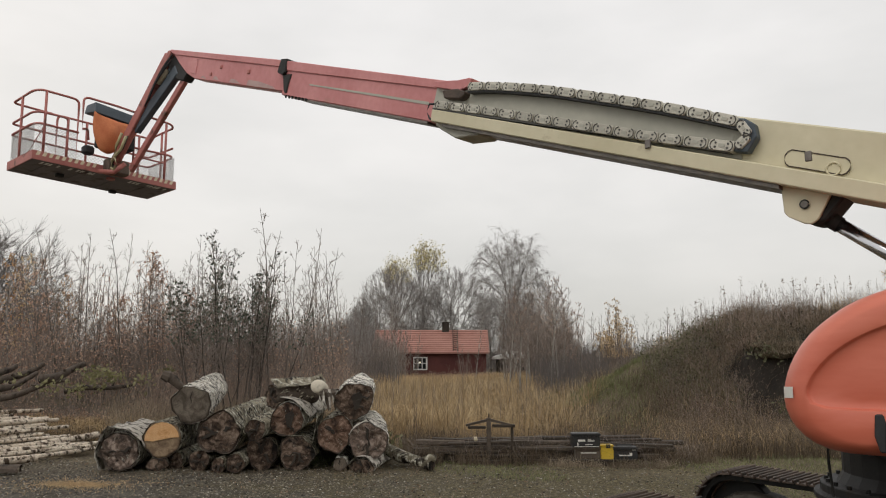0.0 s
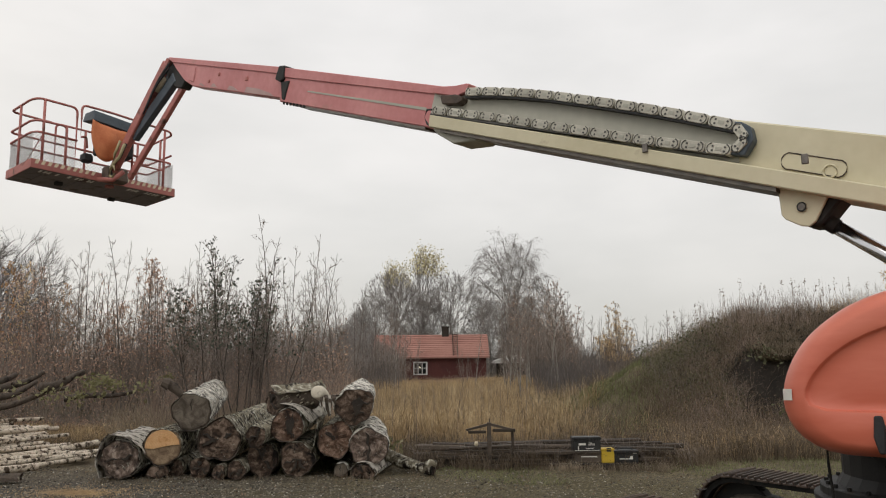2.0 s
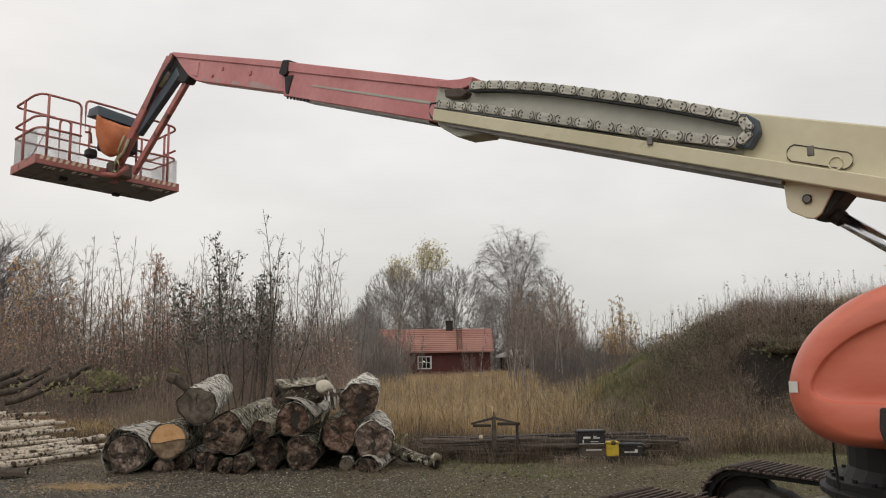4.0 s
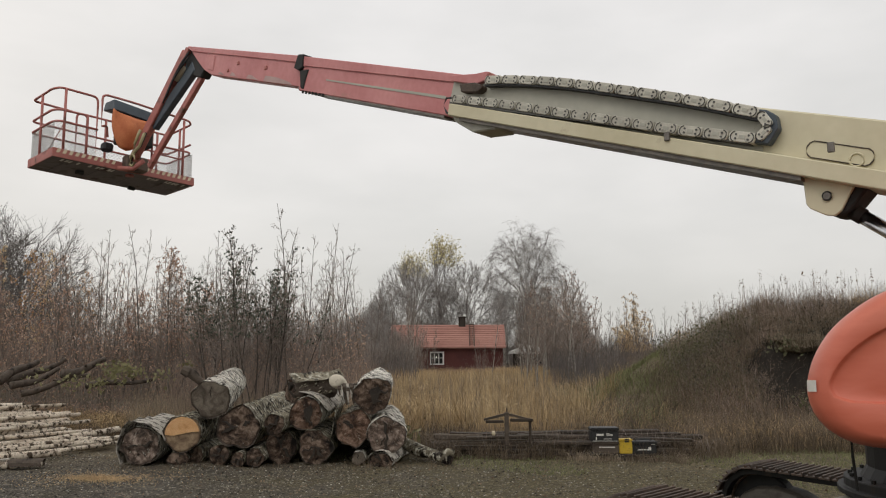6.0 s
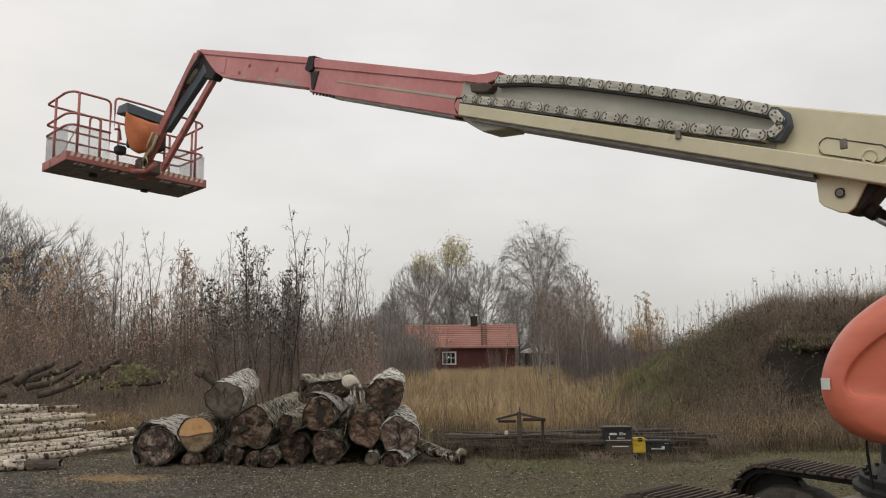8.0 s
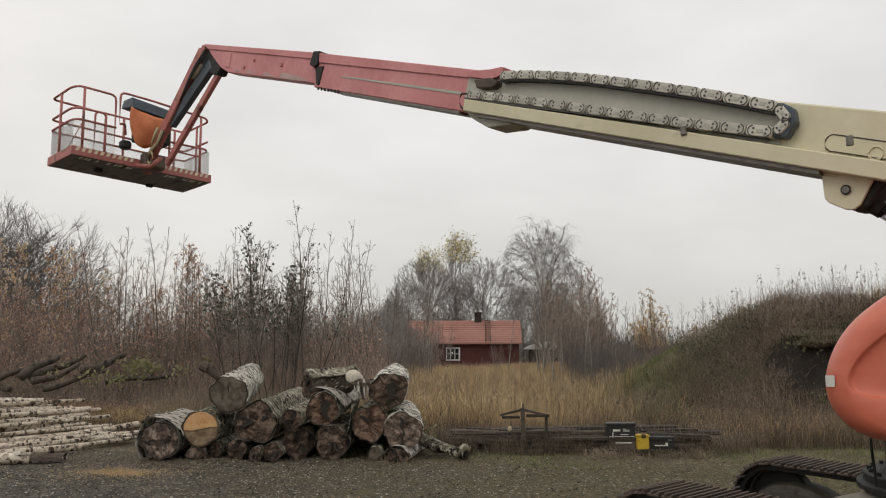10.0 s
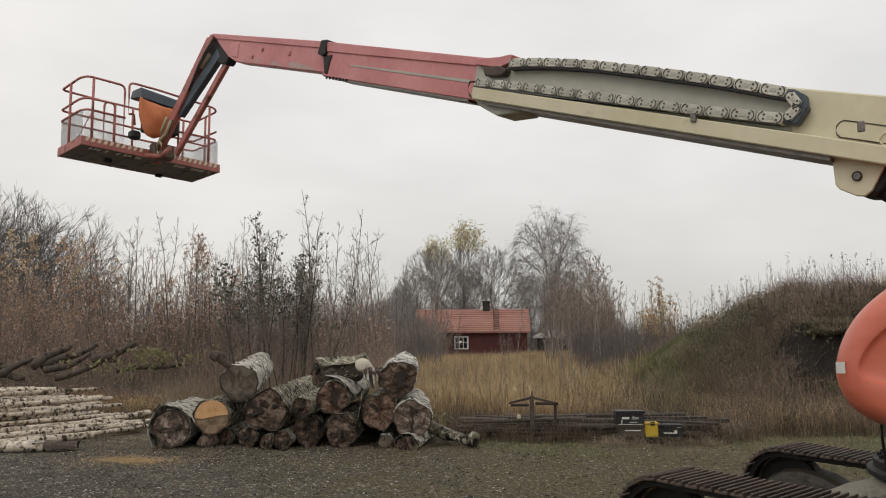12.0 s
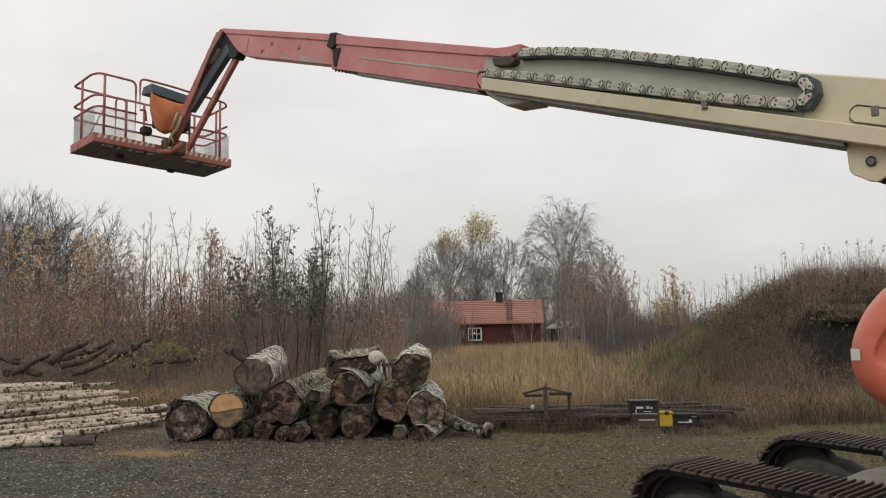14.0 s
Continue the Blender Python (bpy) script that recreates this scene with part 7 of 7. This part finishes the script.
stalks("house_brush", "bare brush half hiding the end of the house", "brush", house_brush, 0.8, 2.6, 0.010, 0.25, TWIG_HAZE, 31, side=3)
house_weeds = scatter(rs, 1600, 58, 66, lambda y: -0.06 * y, lambda y: 0.12 * y)
stalks("house_weeds", "brown weeds before the house", "weeds", house_weeds, 0.3, 0.95, 0.010, 0.3, TWIG_RED, 32, side=2)
edge_brush = scatter(rs, 1700, 24, 46, lambda y: 0.085 * y + 1.0, lambda y: 0.19 * y + 0.6)
stalks("edge_brush", "grey-brown brush between the field and the bank", "brush", edge_brush, 0.4, 1.5, 0.007, 0.3, TWIG_FAR, 33, side=3)
woods = scatter(rs, 7000, 96, 125, lambda y: -0.75 * y, lambda y: 0.62 * y)
stalks("far_woods", "hazy far woods closing the horizon", "woods", woods, 1.2, 4.2, 0.038, 0.15, TWIG_FAR, 4, side=1)
lv = scatter(rs, 6800, 18.5, 31, lambda y: -0.72 * y - 1, lambda y: -0.12 * y)
stuff("brush_leaves", "withered brown leaves hanging in the brush", "leaves", leaf_mesh("brush_leaves", np.column_stack([lv, terrain(lv[:, 0], lv[:, 1]) + 0.15 + 2.6 * rs.rand(len(lv)) ** 1.2]), 0.034, LEAF_RUST, rs))
front = scatter(rs, 5200, 18.2, 20.0, lambda y: -0.70 * y, lambda y: -0.12 * y)
stuff("brush_leaves", "pinkish-brown leaves on the front of the brush", "leaves", leaf_mesh("brush_leaves", np.column_stack([front, terrain(front[:, 0], front[:, 1]) + 0.2 + 1.7 * rs.rand(len(front))]), 0.026, LEAF_RUST, rs))
front = scatter(rs, 1300, 16.5, 18.8, lambda y: -0.37 * y, lambda y: -0.11 * y)
stalks("pale_stems", "pale dry weed stems before the thicket", "weeds", front, 0.5, 1.5, 0.0036, 0.25, TWIG_RED, 34, side=2)
greens = []
for x, y, z, s, n in ((-7.50, 17.0, 1.25, 0.15, 90), (-7.20, 17.0, 1.20, 0.13, 60), (-8.50, 17.0, 0.98, 0.10, 36), (-8.05, 17.0, 0.95, 0.14, 40), (-7.7, 17.0, 1.05, 0.18, 40), (-6.09, 17.2, 1.34, 0.08, 18), (-6.5, 17.2, 1.05, 0.16, 26), (-9.3, 17.0, 1.10, 0.12, 16), (-1.0, 13.2, 0.25, 0.12, 40)):
    greens.append(np.array([x, y, z]) + rs.randn(n, 3) * np.array([s * 1.3, s, s * 0.6]))
stuff("green_leaves", "yellow-green leaves on low bramble", "leaves", leaf_mesh("green_leaves", np.concatenate(greens), 0.058, LEAF_GREEN, rs))

berm_grass = tussocks(rs, scatter(rs, 230, 16.2, 17.8, lambda y: -0.68 * y, lambda y: -0.36 * y), 22, 0.12)
stalks("berm_grass", "tawny grass tufts among the dead trunks", "grass", berm_grass, 0.12, 0.55, 0.0038, 0.5, GRASS_GOLD, 35, droop=0.7)
berm_brush = scatter(rs, 420, 17.6, 19.4, lambda y: -0.68 * y, lambda y: -0.36 * y)
stalks("berm_brush", "dark twigs tangled over the dead trunks", "brush", berm_brush, 0.3, 0.9, 0.0045, 0.7, TWIG, 36, droop=0.5, side=3)
pile_twigs = scatter(rs, 650, 17.2, 18.5, lambda y: -0.66 * y, lambda y: -0.40 * y)
stalks("brush_pile", "heap of dark dead twigs under the fallen trunks", "brush", pile_twigs, 0.3, 0.7, 0.0045, 1.1, TWIG, 37, droop=0.9, side=2)
litter = scatter(rs, 3600, 16.9, 18.6, lambda y: -0.68 * y, lambda y: -0.34 * y)
stuff("brush_litter", "rusty fallen leaves in the heap of twigs", "leaves", leaf_mesh("brush_litter", np.column_stack([litter, terrain(litter[:, 0], litter[:, 1]) + 0.35 * rs.rand(len(litter))]), 0.026, LEAF_RUST, rs))
# tall dry grass of the field


def patchy(rs, xy, scale, cut_):
    """Keeps points in uneven patches."""
    q = np.sin(xy[:, 0] * scale + 0.7 * xy[:, 1]) + np.sin(xy[:, 1] * scale * 1.3 - xy[:, 0] * 0.8 * scale) + np.sin(xy[:, 0] * scale * 2.7 + xy[:, 1] * scale * 1.9)
    return xy[q + 0.8 * rs.randn(len(xy)) > cut_]


edge_rs = np.random.RandomState(56)


def field_l(y):
    return -0.145 * y - 0.3


def field_r(y):
    return (0.152 + 0.026 * edge_rs.randn(len(y))) * y + 0.2 * np.sin(y * 1.7) + 0.15


gold = patchy(rs, np.concatenate([scatter(rs, 24000, 14.4, 46, field_l, field_r, 1.4), tussocks(rs, scatter(rs, 700, 14.2, 44, field_l, field_r, 1.4), 24, 0.15)]), 0.9, -0.9)
stalks("golden_grass", "tall dry golden grass of the field", "grass", gold, 0.3, 0.90, 0.0032, 0.42, GRASS_GOLD, 5, droop=0.7)
dull = patchy(rs, scatter(rs, 9000, 13.2, 44, field_l, field_r, 1.8), 0.7, 0.7)
stalks("field_weeds", "brown dead weeds scattered through the golden grass", "weeds", dull, 0.35, 0.95, 0.0036, 0.25, GRASS_UMBER, 51, droop=0.3, side=1)
straw_top = tussocks(rs, scatter(rs, 330, 15.5, 42, field_l, field_r, 1.2), 22, 0.22)
stalks("pale_straw", "pale straw heads standing above the field", "grass", straw_top, 0.45, 0.95, 0.0032, 0.45, GRASS_PALE, 52, droop=0.9)
back = scatter(rs, 9000, 40, 70, lambda y: -0.14 * y, lambda y: 0.13 * y)
stalks("golden_grass", "dry golden grass far across the field", "grass", back, 0.5, 1.0, 0.011, 0.3, GRASS_GOLD, 6, droop=0.5)
edge_l = scatter(rs, 12000, 14.0, 17.4, lambda y: -0.70 * y, lambda y: -0.10 * y)
stalks("dry_grass", "matted brown dead grass along the thicket edge", "grass", edge_l, 0.15, 0.55, 0.0036, 0.5, GRASS_UMBER, 7, droop=0.7)
tawny = tussocks(rs, scatter(rs, 150, 14.6, 16.8, lambda y: -0.66 * y, lambda y: -0.12 * y), 34, 0.11)
stalks("tawny_tufts", "tawny grass tufts along the thicket edge", "grass", tawny, 0.2, 0.6, 0.0032, 0.5, GRASS_GOLD, 57, droop=0.9)
edge_l = scatter(rs, 6000, 14.5, 19, lambda y: -0.42 * y, lambda y: -0.10 * y)
stalks("dead_weeds", "dead brown weeds along the thicket edge", "weeds", edge_l, 0.25, 0.85, 0.0034, 0.35, GRASS_DULL, 17, droop=0.4, side=1)

def weeds_with_leaves(name, label, xy, hmin, hmax, stem, leaf, leaf_size, each, seed, lean=0.3, leaf_label="withered leaves on the weeds"):
    """Upright weed stems and the leaves that hang along them."""
    rs = np.random.RandomState(seed)
    p = np.column_stack([xy, terrain(xy[:, 0], xy[:, 1]) - 0.02])
    n = len(p)
    h = rs.uniform(hmin, hmax, n)
    v, f, mid, top = stalk_arrays(p, h, 0.0045 * rs.uniform(0.6, 1.4, n), lean, rs, 0.25)
    stuff(name, label, "weeds", quick(name, v, f, stem))
    at_ = []
    for _ in range(each):
        t = rs.rand(n)[:, None]
        at_.append(np.where(t < 0.5, p + (mid - p) * (0.3 + 1.4 * t), mid + (top - mid) * (2 * t - 1)))
    stuff(name + "_leaves", leaf_label, "leaves", leaf_mesh(name + "_leaves", np.concatenate(at_), leaf_size, leaf, rs, 0.05))


def bank_zone(rs, n, x0, x1, y0, y1):
    return np.column_stack([rs.uniform(x0, x1, n), rs.uniform(y0, y1, n)])


# green turf on the low flank, with brown weeds through it
flank = patchy(rs, bank_zone(rs, 24000, 2.6, 5.9, 14.2, 21.5), 1.1, -1.4)
stalks("slope_grass", "short green grass on the flank of the bank", "grass", flank, 0.06, 0.22, 0.0045, 0.6, GRASS_GREEN, 13, droop=0.8)
flank = patchy(rs, bank_zone(rs, 3600, 2.2, 6.2, 13.4, 22), 1.6, 0.3)
stalks("flank_weeds", "brown dead grass through the green turf", "grass", flank, 0.12, 0.5, 0.0038, 0.6, GRASS_UMBER, 61, droop=0.8, side=1)
weeds_with_leaves("flank_brush", "dark weeds at the foot of the green flank", patchy(rs, bank_zone(rs, 420, 2.4, 3.5, 19, 25), 1.2, 0.0), 0.25, 0.6, TWIG, LEAF_OLIVE, 0.026, 4, 62, 0.35)
# leafy weeds along the rising edge of the bank
weeds_with_leaves("ridge_weeds", "tall dark weeds with grey-green leaves on the ridge", bank_zone(rs, 360, 4.9, 6.9, 18.0, 20.2), 0.25, 0.65, TWIG, LEAF_OLIVE, 0.026, 7, 63, 0.30, "grey-green leaves on the ridge weeds")
weeds_with_leaves("ridge_weeds", "leafy olive weeds down the shoulder of the bank", bank_zone(rs, 520, 4.9, 6.3, 15.6, 18.6), 0.2, 0.5, TWIG, LEAF_OLIVE, 0.022, 7, 64, 0.4, "olive leaves on the shoulder weeds")
# the shadow on the shoulder is given by these dark leaves
weeds_with_leaves("ridge_weeds", "dark leafy weeds that put the shadow on the shoulder into their colour", bank_zone(rs, 190, 5.1, 6.4, 15.9, 18.6), 0.2, 0.5, TWIG, LEAF_SHADE, 0.022, 8, 70, 0.4, "dark leaves on the shoulder weeds")
crown_w = bank_zone(rs, 7000, 4.3, 8.0, 17.6, 21.5)
stalks("bank_weeds", "brown dead grass over the shoulder of the bank", "weeds", crown_w[crown_w[:, 0] > 5.3], 0.12, 0.38, 0.0036, 0.6, GRASS_DULL, 72, droop=0.7, side=1)
# brown weeds down the face
face = bank_zone(rs, 15000, 4.4, 9.8, 13.8, 18.4)
face = face[~((np.abs(face[:, 0] - 7.4) < 1.25) & (face[:, 1] > 14.9) & (face[:, 1] < 17.0))]
stalks("bank_weeds", "dead umber weeds covering the spoil bank, self-shadow put into their colour", "weeds", face[::2], 0.15, 0.55, 0.0036, 0.65, GRASS_UMBER, 8, droop=0.7, side=1)
stalks("bank_weeds", "dead brown weeds covering the spoil bank", "weeds", face[1::3], 0.12, 0.50, 0.0036, 0.65, GRASS_DULL, 68, droop=0.7, side=1)
weeds_with_leaves("face_weeds", "reddish-brown dead weeds on the bank face", patchy(rs, bank_zone(rs, 1700, 4.6, 7.0, 14.4, 17.4), 1.3, -0.4), 0.3, 0.75, TWIG_RED, LEAF_BROWN, 0.020, 5, 65, 0.35)
for k in range(14):
    plant(BUSHY[rs.randint(3)], rs.uniform(4.8, 6.6), rs.uniform(15.0, 17.6), rs.uniform(0.20, 0.36), rs.rand() * 6.28)
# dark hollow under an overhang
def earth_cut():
    """Soil sheet darkened for the hollow's shade, and the turf lip that hangs over it."""
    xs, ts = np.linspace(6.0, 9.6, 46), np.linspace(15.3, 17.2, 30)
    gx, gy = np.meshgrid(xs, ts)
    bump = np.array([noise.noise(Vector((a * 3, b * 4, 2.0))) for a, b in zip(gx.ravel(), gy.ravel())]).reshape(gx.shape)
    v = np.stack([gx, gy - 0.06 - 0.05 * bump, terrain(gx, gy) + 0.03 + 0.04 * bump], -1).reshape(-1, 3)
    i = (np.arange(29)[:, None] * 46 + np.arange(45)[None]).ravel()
    stuff("earth_cut", "soil sheet darkened for the shade in the hollow of the bank", "soil", quick("earth_cut", v, np.stack([i, i + 1, i + 47, i + 46], 1), EARTH))
    g = Geo()
    rings = []
    for x in np.linspace(6.75, 9.3, 34):
        n1, n2 = noise.noise(Vector((x * 2.1, 0, 5))), noise.noise(Vector((x * 5.3, 3, 1)))
        lip = 16.60 - 0.30 * n1 - 0.16 * n2 + 0.9 * max(0, 7.15 - x)
        z = 1.78 + 0.16 * n1 + 0.05 * n2 + 0.04 * (x - 7)
        rings.append([(x, 17.5, z + 0.04), (x, 16.8, z + 0.06 + 0.04 * n2), (x, lip + 0.12, z + 0.02 + 0.06 * n1), (x, lip, z - 0.10), (x, lip + 0.10, z - 0.20 - 0.05 * n2), (x, 17.1, z - 0.24)])
    g.loft(rings)
    stuff("turf_lip", "lip of brown turf hanging over the hollow", "turf", g.mesh("turf_lip", GROUND, smooth=True))
    tops = np.array([p for r in rings for p in r[1:4]])
    return tops


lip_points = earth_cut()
ivy = bank_zone(rs, 15000, 6.05, 9.4, 15.3, 17.1)
# dense dark leaves deepen the shade of the hollow by colour
stuff("dark_bramble", "dark leafy bramble, darkened further for the shade of the hollow", "bramble", leaf_mesh("dark_bramble", np.column_stack([ivy, terrain(ivy[:, 0], ivy[:, 1]) + 0.14 * rs.rand(len(ivy))]), 0.028, LEAF_SHADE, rs))
# stems take the soil's dark colour to stand for the hollow's shade
thorn = bank_zone(rs, 1700, 6.0, 9.2, 15.4, 17.0)
stalks("dark_brush", "tangled brush coloured dark for the shade in the hollow", "brush", thorn, 0.25, 0.75, 0.004, 0.5, EARTH, 22, droop=0.8, side=2)
pale_ivy = np.array([6.75, 16.35, 1.72]) + rs.randn(60, 3) * np.array([0.16, 0.06, 0.10])
stuff("pale_bramble", "pale grey-green bramble leaves over the dark hollow", "bramble", leaf_mesh("pale_bramble", pale_ivy, 0.045, LEAF_OLIVE, rs))
low_ivy = np.array([6.75, 15.2, 0.62]) + rs.randn(60, 3) * np.array([0.16, 0.12, 0.12])
stuff("pale_bramble", "olive bramble leaves at the foot of the hollow", "bramble", leaf_mesh("pale_bramble", low_ivy, 0.045, LEAF_OLIVE, rs))
ledge = np.repeat(lip_points, 18, 0) + rs.randn(len(lip_points) * 18, 3) * np.array([0.07, 0.06, 0.01])
lv_, lf_, _, _ = stalk_arrays(ledge, rs.uniform(0.07, 0.24, len(ledge)), 0.004 * rs.uniform(0.6, 1.4, len(ledge)), 0.9, rs, 1.6)
stuff("ledge_grass", "tawny grass hanging over the hollow of the bank", "grass", quick("ledge_grass", lv_, lf_, GRASS_DULL))
shelf = tussocks(rs, bank_zone(rs, 230, 5.9, 9.6, 16.9, 18.6), 26, 0.10)
stalks("bank_tussocks", "dead grass tussocks hanging on the spoil bank", "grass", shelf, 0.15, 0.50, 0.0040, 0.8, GRASS_DULL, 18, droop=1.2)
shade = bank_zone(rs, 2500, 5.9, 9.6, 17.0, 18.9)
stuff("bank_litter", "withered dark leaves and scrub on the spoil bank", "undergrowth", leaf_mesh("bank_litter", np.column_stack([shade, terrain(shade[:, 0], shade[:, 1]) + 0.3 * rs.rand(len(shade)) ** 1.5]), 0.028, LEAF_SHADE, rs))
# brush along the top
soft = bank_zone(rs, 9000, 6.2, 13.5, 17.7, 21)
stalks("bank_tussocks", "dull drooping grass along the top of the bank", "grass", soft, 0.25, 0.7, 0.0034, 0.5, GRASS_UMBER, 73, droop=0.8)
crest = bank_zone(rs, 2600, 6.3, 13.5, 17.9, 22)
stalks("bank_brush", "dense bare brush stems along the top of the bank", "brush", crest, 0.25, 0.62, 0.0034, 0.40, TWIG_RED, 9, side=4)
crest = bank_zone(rs, 800, 6.3, 13.5, 17.6, 21)
stalks("bank_brush", "dark bare stems along the top of the bank", "brush", crest, 0.40, 0.85, 0.0034, 0.30, TWIG, 66, side=4)
amber_top = bank_zone(rs, 900, 9.2, 13.0, 17.6, 20)
stalks("bank_straw", "straw-coloured grass on the top of the bank", "grass", amber_top, 0.5, 0.95, 0.0042, 0.3, GRASS_GOLD, 19, droop=0.6)
# dry grass and stems at the foot
foot_g = patchy(rs, np.concatenate([bank_zone(rs, 9000, 3.6, 9.6, 12.9, 15.4), tussocks(rs, bank_zone(rs, 90, 4.6, 9.4, 13.2, 15.2), 30, 0.12)]), 1.1, -0.3)
stalks("foot_grass", "dry tawny grass standing before the bank", "grass", foot_g[::5], 0.25, 0.70, 0.0032, 0.40, GRASS_GOLD, 67, droop=0.8)
stalks("foot_grass", "brown dead grass standing before the bank", "grass", foot_g[1::2], 0.2, 0.70, 0.0032, 0.50, GRASS_UMBER, 69, droop=0.6)
foot = scatter(rs, 12000, 12.7, 15.5, lambda y: -0.05 * y, lambda y: 0.62 * y)
stalks("dry_grass", "dry grass at the foot of the bank and timber", "grass", foot, 0.08, 0.45, 0.0036, 0.50, GRASS_UMBER, 10, droop=0.6)
mess = scatter(rs, 3600, 12.9, 17, lambda y: 0.10 * y + 0.4, lambda y: 0.62 * y)
stalks("bank_mess", "tangle of brown dead stems at the foot of the bank", "weeds", mess, 0.2, 0.7, 0.0038, 0.8, GRASS_UMBER, 25, droop=0.5, side=2)
case_grass = tussocks(rs, scatter(rs, 46, 11.85, 12.1, lambda y: 1.7 + 0 * y, lambda y: 3.6 + 0 * y), 16, 0.06)
stalks("case_grass", "short dull grass before the battery cases", "grass", case_grass, 0.05, 0.22, 0.003, 0.6, GRASS_DULL, 26, droop=0.6)
foot2 = scatter(rs, 600, 13.2, 16.5, lambda y: 0.16 * y, lambda y: 0.62 * y)
stalks("dry_grass", "straw-coloured grass at the foot of the bank", "grass", foot2, 0.3, 0.8, 0.004, 0.40, GRASS_GOLD, 11, droop=0.6)
turf = scatter(rs, 23000, 7.6, 13.4, lambda y: -0.50 * y, lambda y: 0.62 * y, 0.5)
keep = (np.sin(turf[:, 0] * 1.9) + np.sin(turf[:, 1] * 2.3 + turf[:, 0]) + 0.35 * turf[:, 0] + 1.1 * (turf[:, 1] - 12)) > 0.2
stalks("short_grass", "short sparse green grass in the gravel", "grass", turf[keep], 0.03, 0.11, 0.004, 0.6, GRASS_GREEN, 12, droop=0.8)
timber_grass = tussocks(rs, scatter(rs, 250, 12.1, 12.75, lambda y: -0.6 + 0 * y, lambda y: 4.2 + 0 * y), 12, 0.05)
stalks("timber_grass", "dead grass growing through the old timber", "grass", timber_grass, 0.08, 0.46, 0.0030, 0.55, GRASS_UMBER, 20, droop=0.5)
twiggy = scatter(rs, 260, 12.2, 12.9, lambda y: -0.5 + 0 * y, lambda y: 4.0 + 0 * y)
stalks("timber_brush", "bare twigs tangled over the old timber", "brush", twiggy, 0.25, 0.6, 0.004, 0.8, TWIG, 24, droop=0.6, side=2)
dark_stems = scatter(rs, 170, 13.8, 30, lambda y: -0.10 * y, lambda y: 0.13 * y)
stalks("weed_stems", "dark dead weed stems standing in the field", "weeds", dark_stems, 0.7, 1.25, 0.005, 0.10, TWIG, 21, side=2)
pile_grass = tussocks(rs, scatter(rs, 34, 11.1, 11.5, lambda y: -5.0 + 0 * y, lambda y: -0.3 + 0 * y), 10, 0.07)
stalks("pile_grass", "dry grass growing in front of the log pile", "grass", pile_grass, 0.04, 0.20, 0.0022, 0.6, GRASS_UMBER, 14, droop=0.5)
plumes = bank_zone(rs, 30, 5.6, 11.0, 18.2, 21)
stalks("reed_stems", "tall reed stems on the bank", "reeds", plumes, 0.98, 1.02, 0.006, 0.01, GRASS_DULL, 15)
pz = terrain(plumes[:, 0], plumes[:, 1]) + 0.95
stuff("reed_plumes", "feathery brown reed heads on the bank", "reeds", leaf_mesh("reed_plumes", np.repeat(np.column_stack([plumes, pz]), 14, 0) + rs.randn(len(plumes) * 14, 3) * np.array([0.018, 0.018, 0.07]), 0.020, LEAF_BROWN, rs, 0.004))


# ---- loose stones, sawdust and fallen leaves ----
def pebbles(n, y0, y1, smin, smax, seed, material):
    rs = np.random.RandomState(seed)
    xy = scatter(rs, n, y0, y1, lambda y: -0.68 * y, lambda y: 0.45 * y, 0.8)
    xy = xy[rs.rand(n) < np.clip(0.62 - 0.12 * xy[:, 0], 0.10, 1)]
    n = len(xy)
    s = smin + (smax - smin) * rs.rand(n) ** 3
    base = np.array([[1, 0, 0], [0, 1, 0], [-1, 0, 0], [0, -1, 0], [0, 0, 0.7], [0, 0, -0.5]], float)
    v = base[None] * s[:, None, None] * rs.uniform(0.6, 1.3, (n, 6, 1)) * np.array([1.2, 1, 0.8])
    a = rs.rand(n) * 6.28
    c, d = np.cos(a)[:, None], np.sin(a)[:, None]
    v = np.stack([v[..., 0] * c - v[..., 1] * d, v[..., 0] * d + v[..., 1] * c, v[..., 2]], -1)
    v += np.column_stack([xy, terrain(xy[:, 0], xy[:, 1]) + s * 0.15])[:, None]
    f = np.array([[0, 1, 4], [1, 2, 4], [2, 3, 4], [3, 0, 4], [1, 0, 5], [2, 1, 5], [3, 2, 5], [0, 3, 5]])
    return quick("gravel", v.reshape(-1, 3), (np.arange(n)[:, None, None] * 6 + f).reshape(-1, 3), material)


stuff("gravel", "wet grey gravel stones on the yard", "gravel", pebbles(42000, 6.3, 13.0, 0.004, 0.021, 71, STONE))
stuff("gravel", "pale gravel stones strewn over the yard", "gravel", pebbles(6800, 6.3, 12.8, 0.004, 0.017, 72, LIGHT_STONE))
n = 4200
wide = np.where(rs.rand(n) < 0.55, 0.20, 0.55)
dust = np.column_stack([-4.72 + wide * rs.randn(n), 10.35 + 0.55 * wide * rs.randn(n)])
stuff("sawdust", "patch of orange sawdust on the gravel", "sawdust", leaf_mesh("sawdust", np.column_stack([dust, terrain(dust[:, 0], dust[:, 1]) + 0.012 + 0.012 * rs.rand(n)]), 0.009, SAWDUST, rs, 0.004))
fall = scatter(rs, 1100, 8.0, 13, lambda y: -0.5 * y, lambda y: 0.5 * y)
stuff("fallen_leaves", "scattered fallen leaves on the ground", "leaves", leaf_mesh("fallen_leaves", np.column_stack([fall, terrain(fall[:, 0], fall[:, 1]) + 0.012]), 0.018, LEAF_BROWN, rs, 0.006))
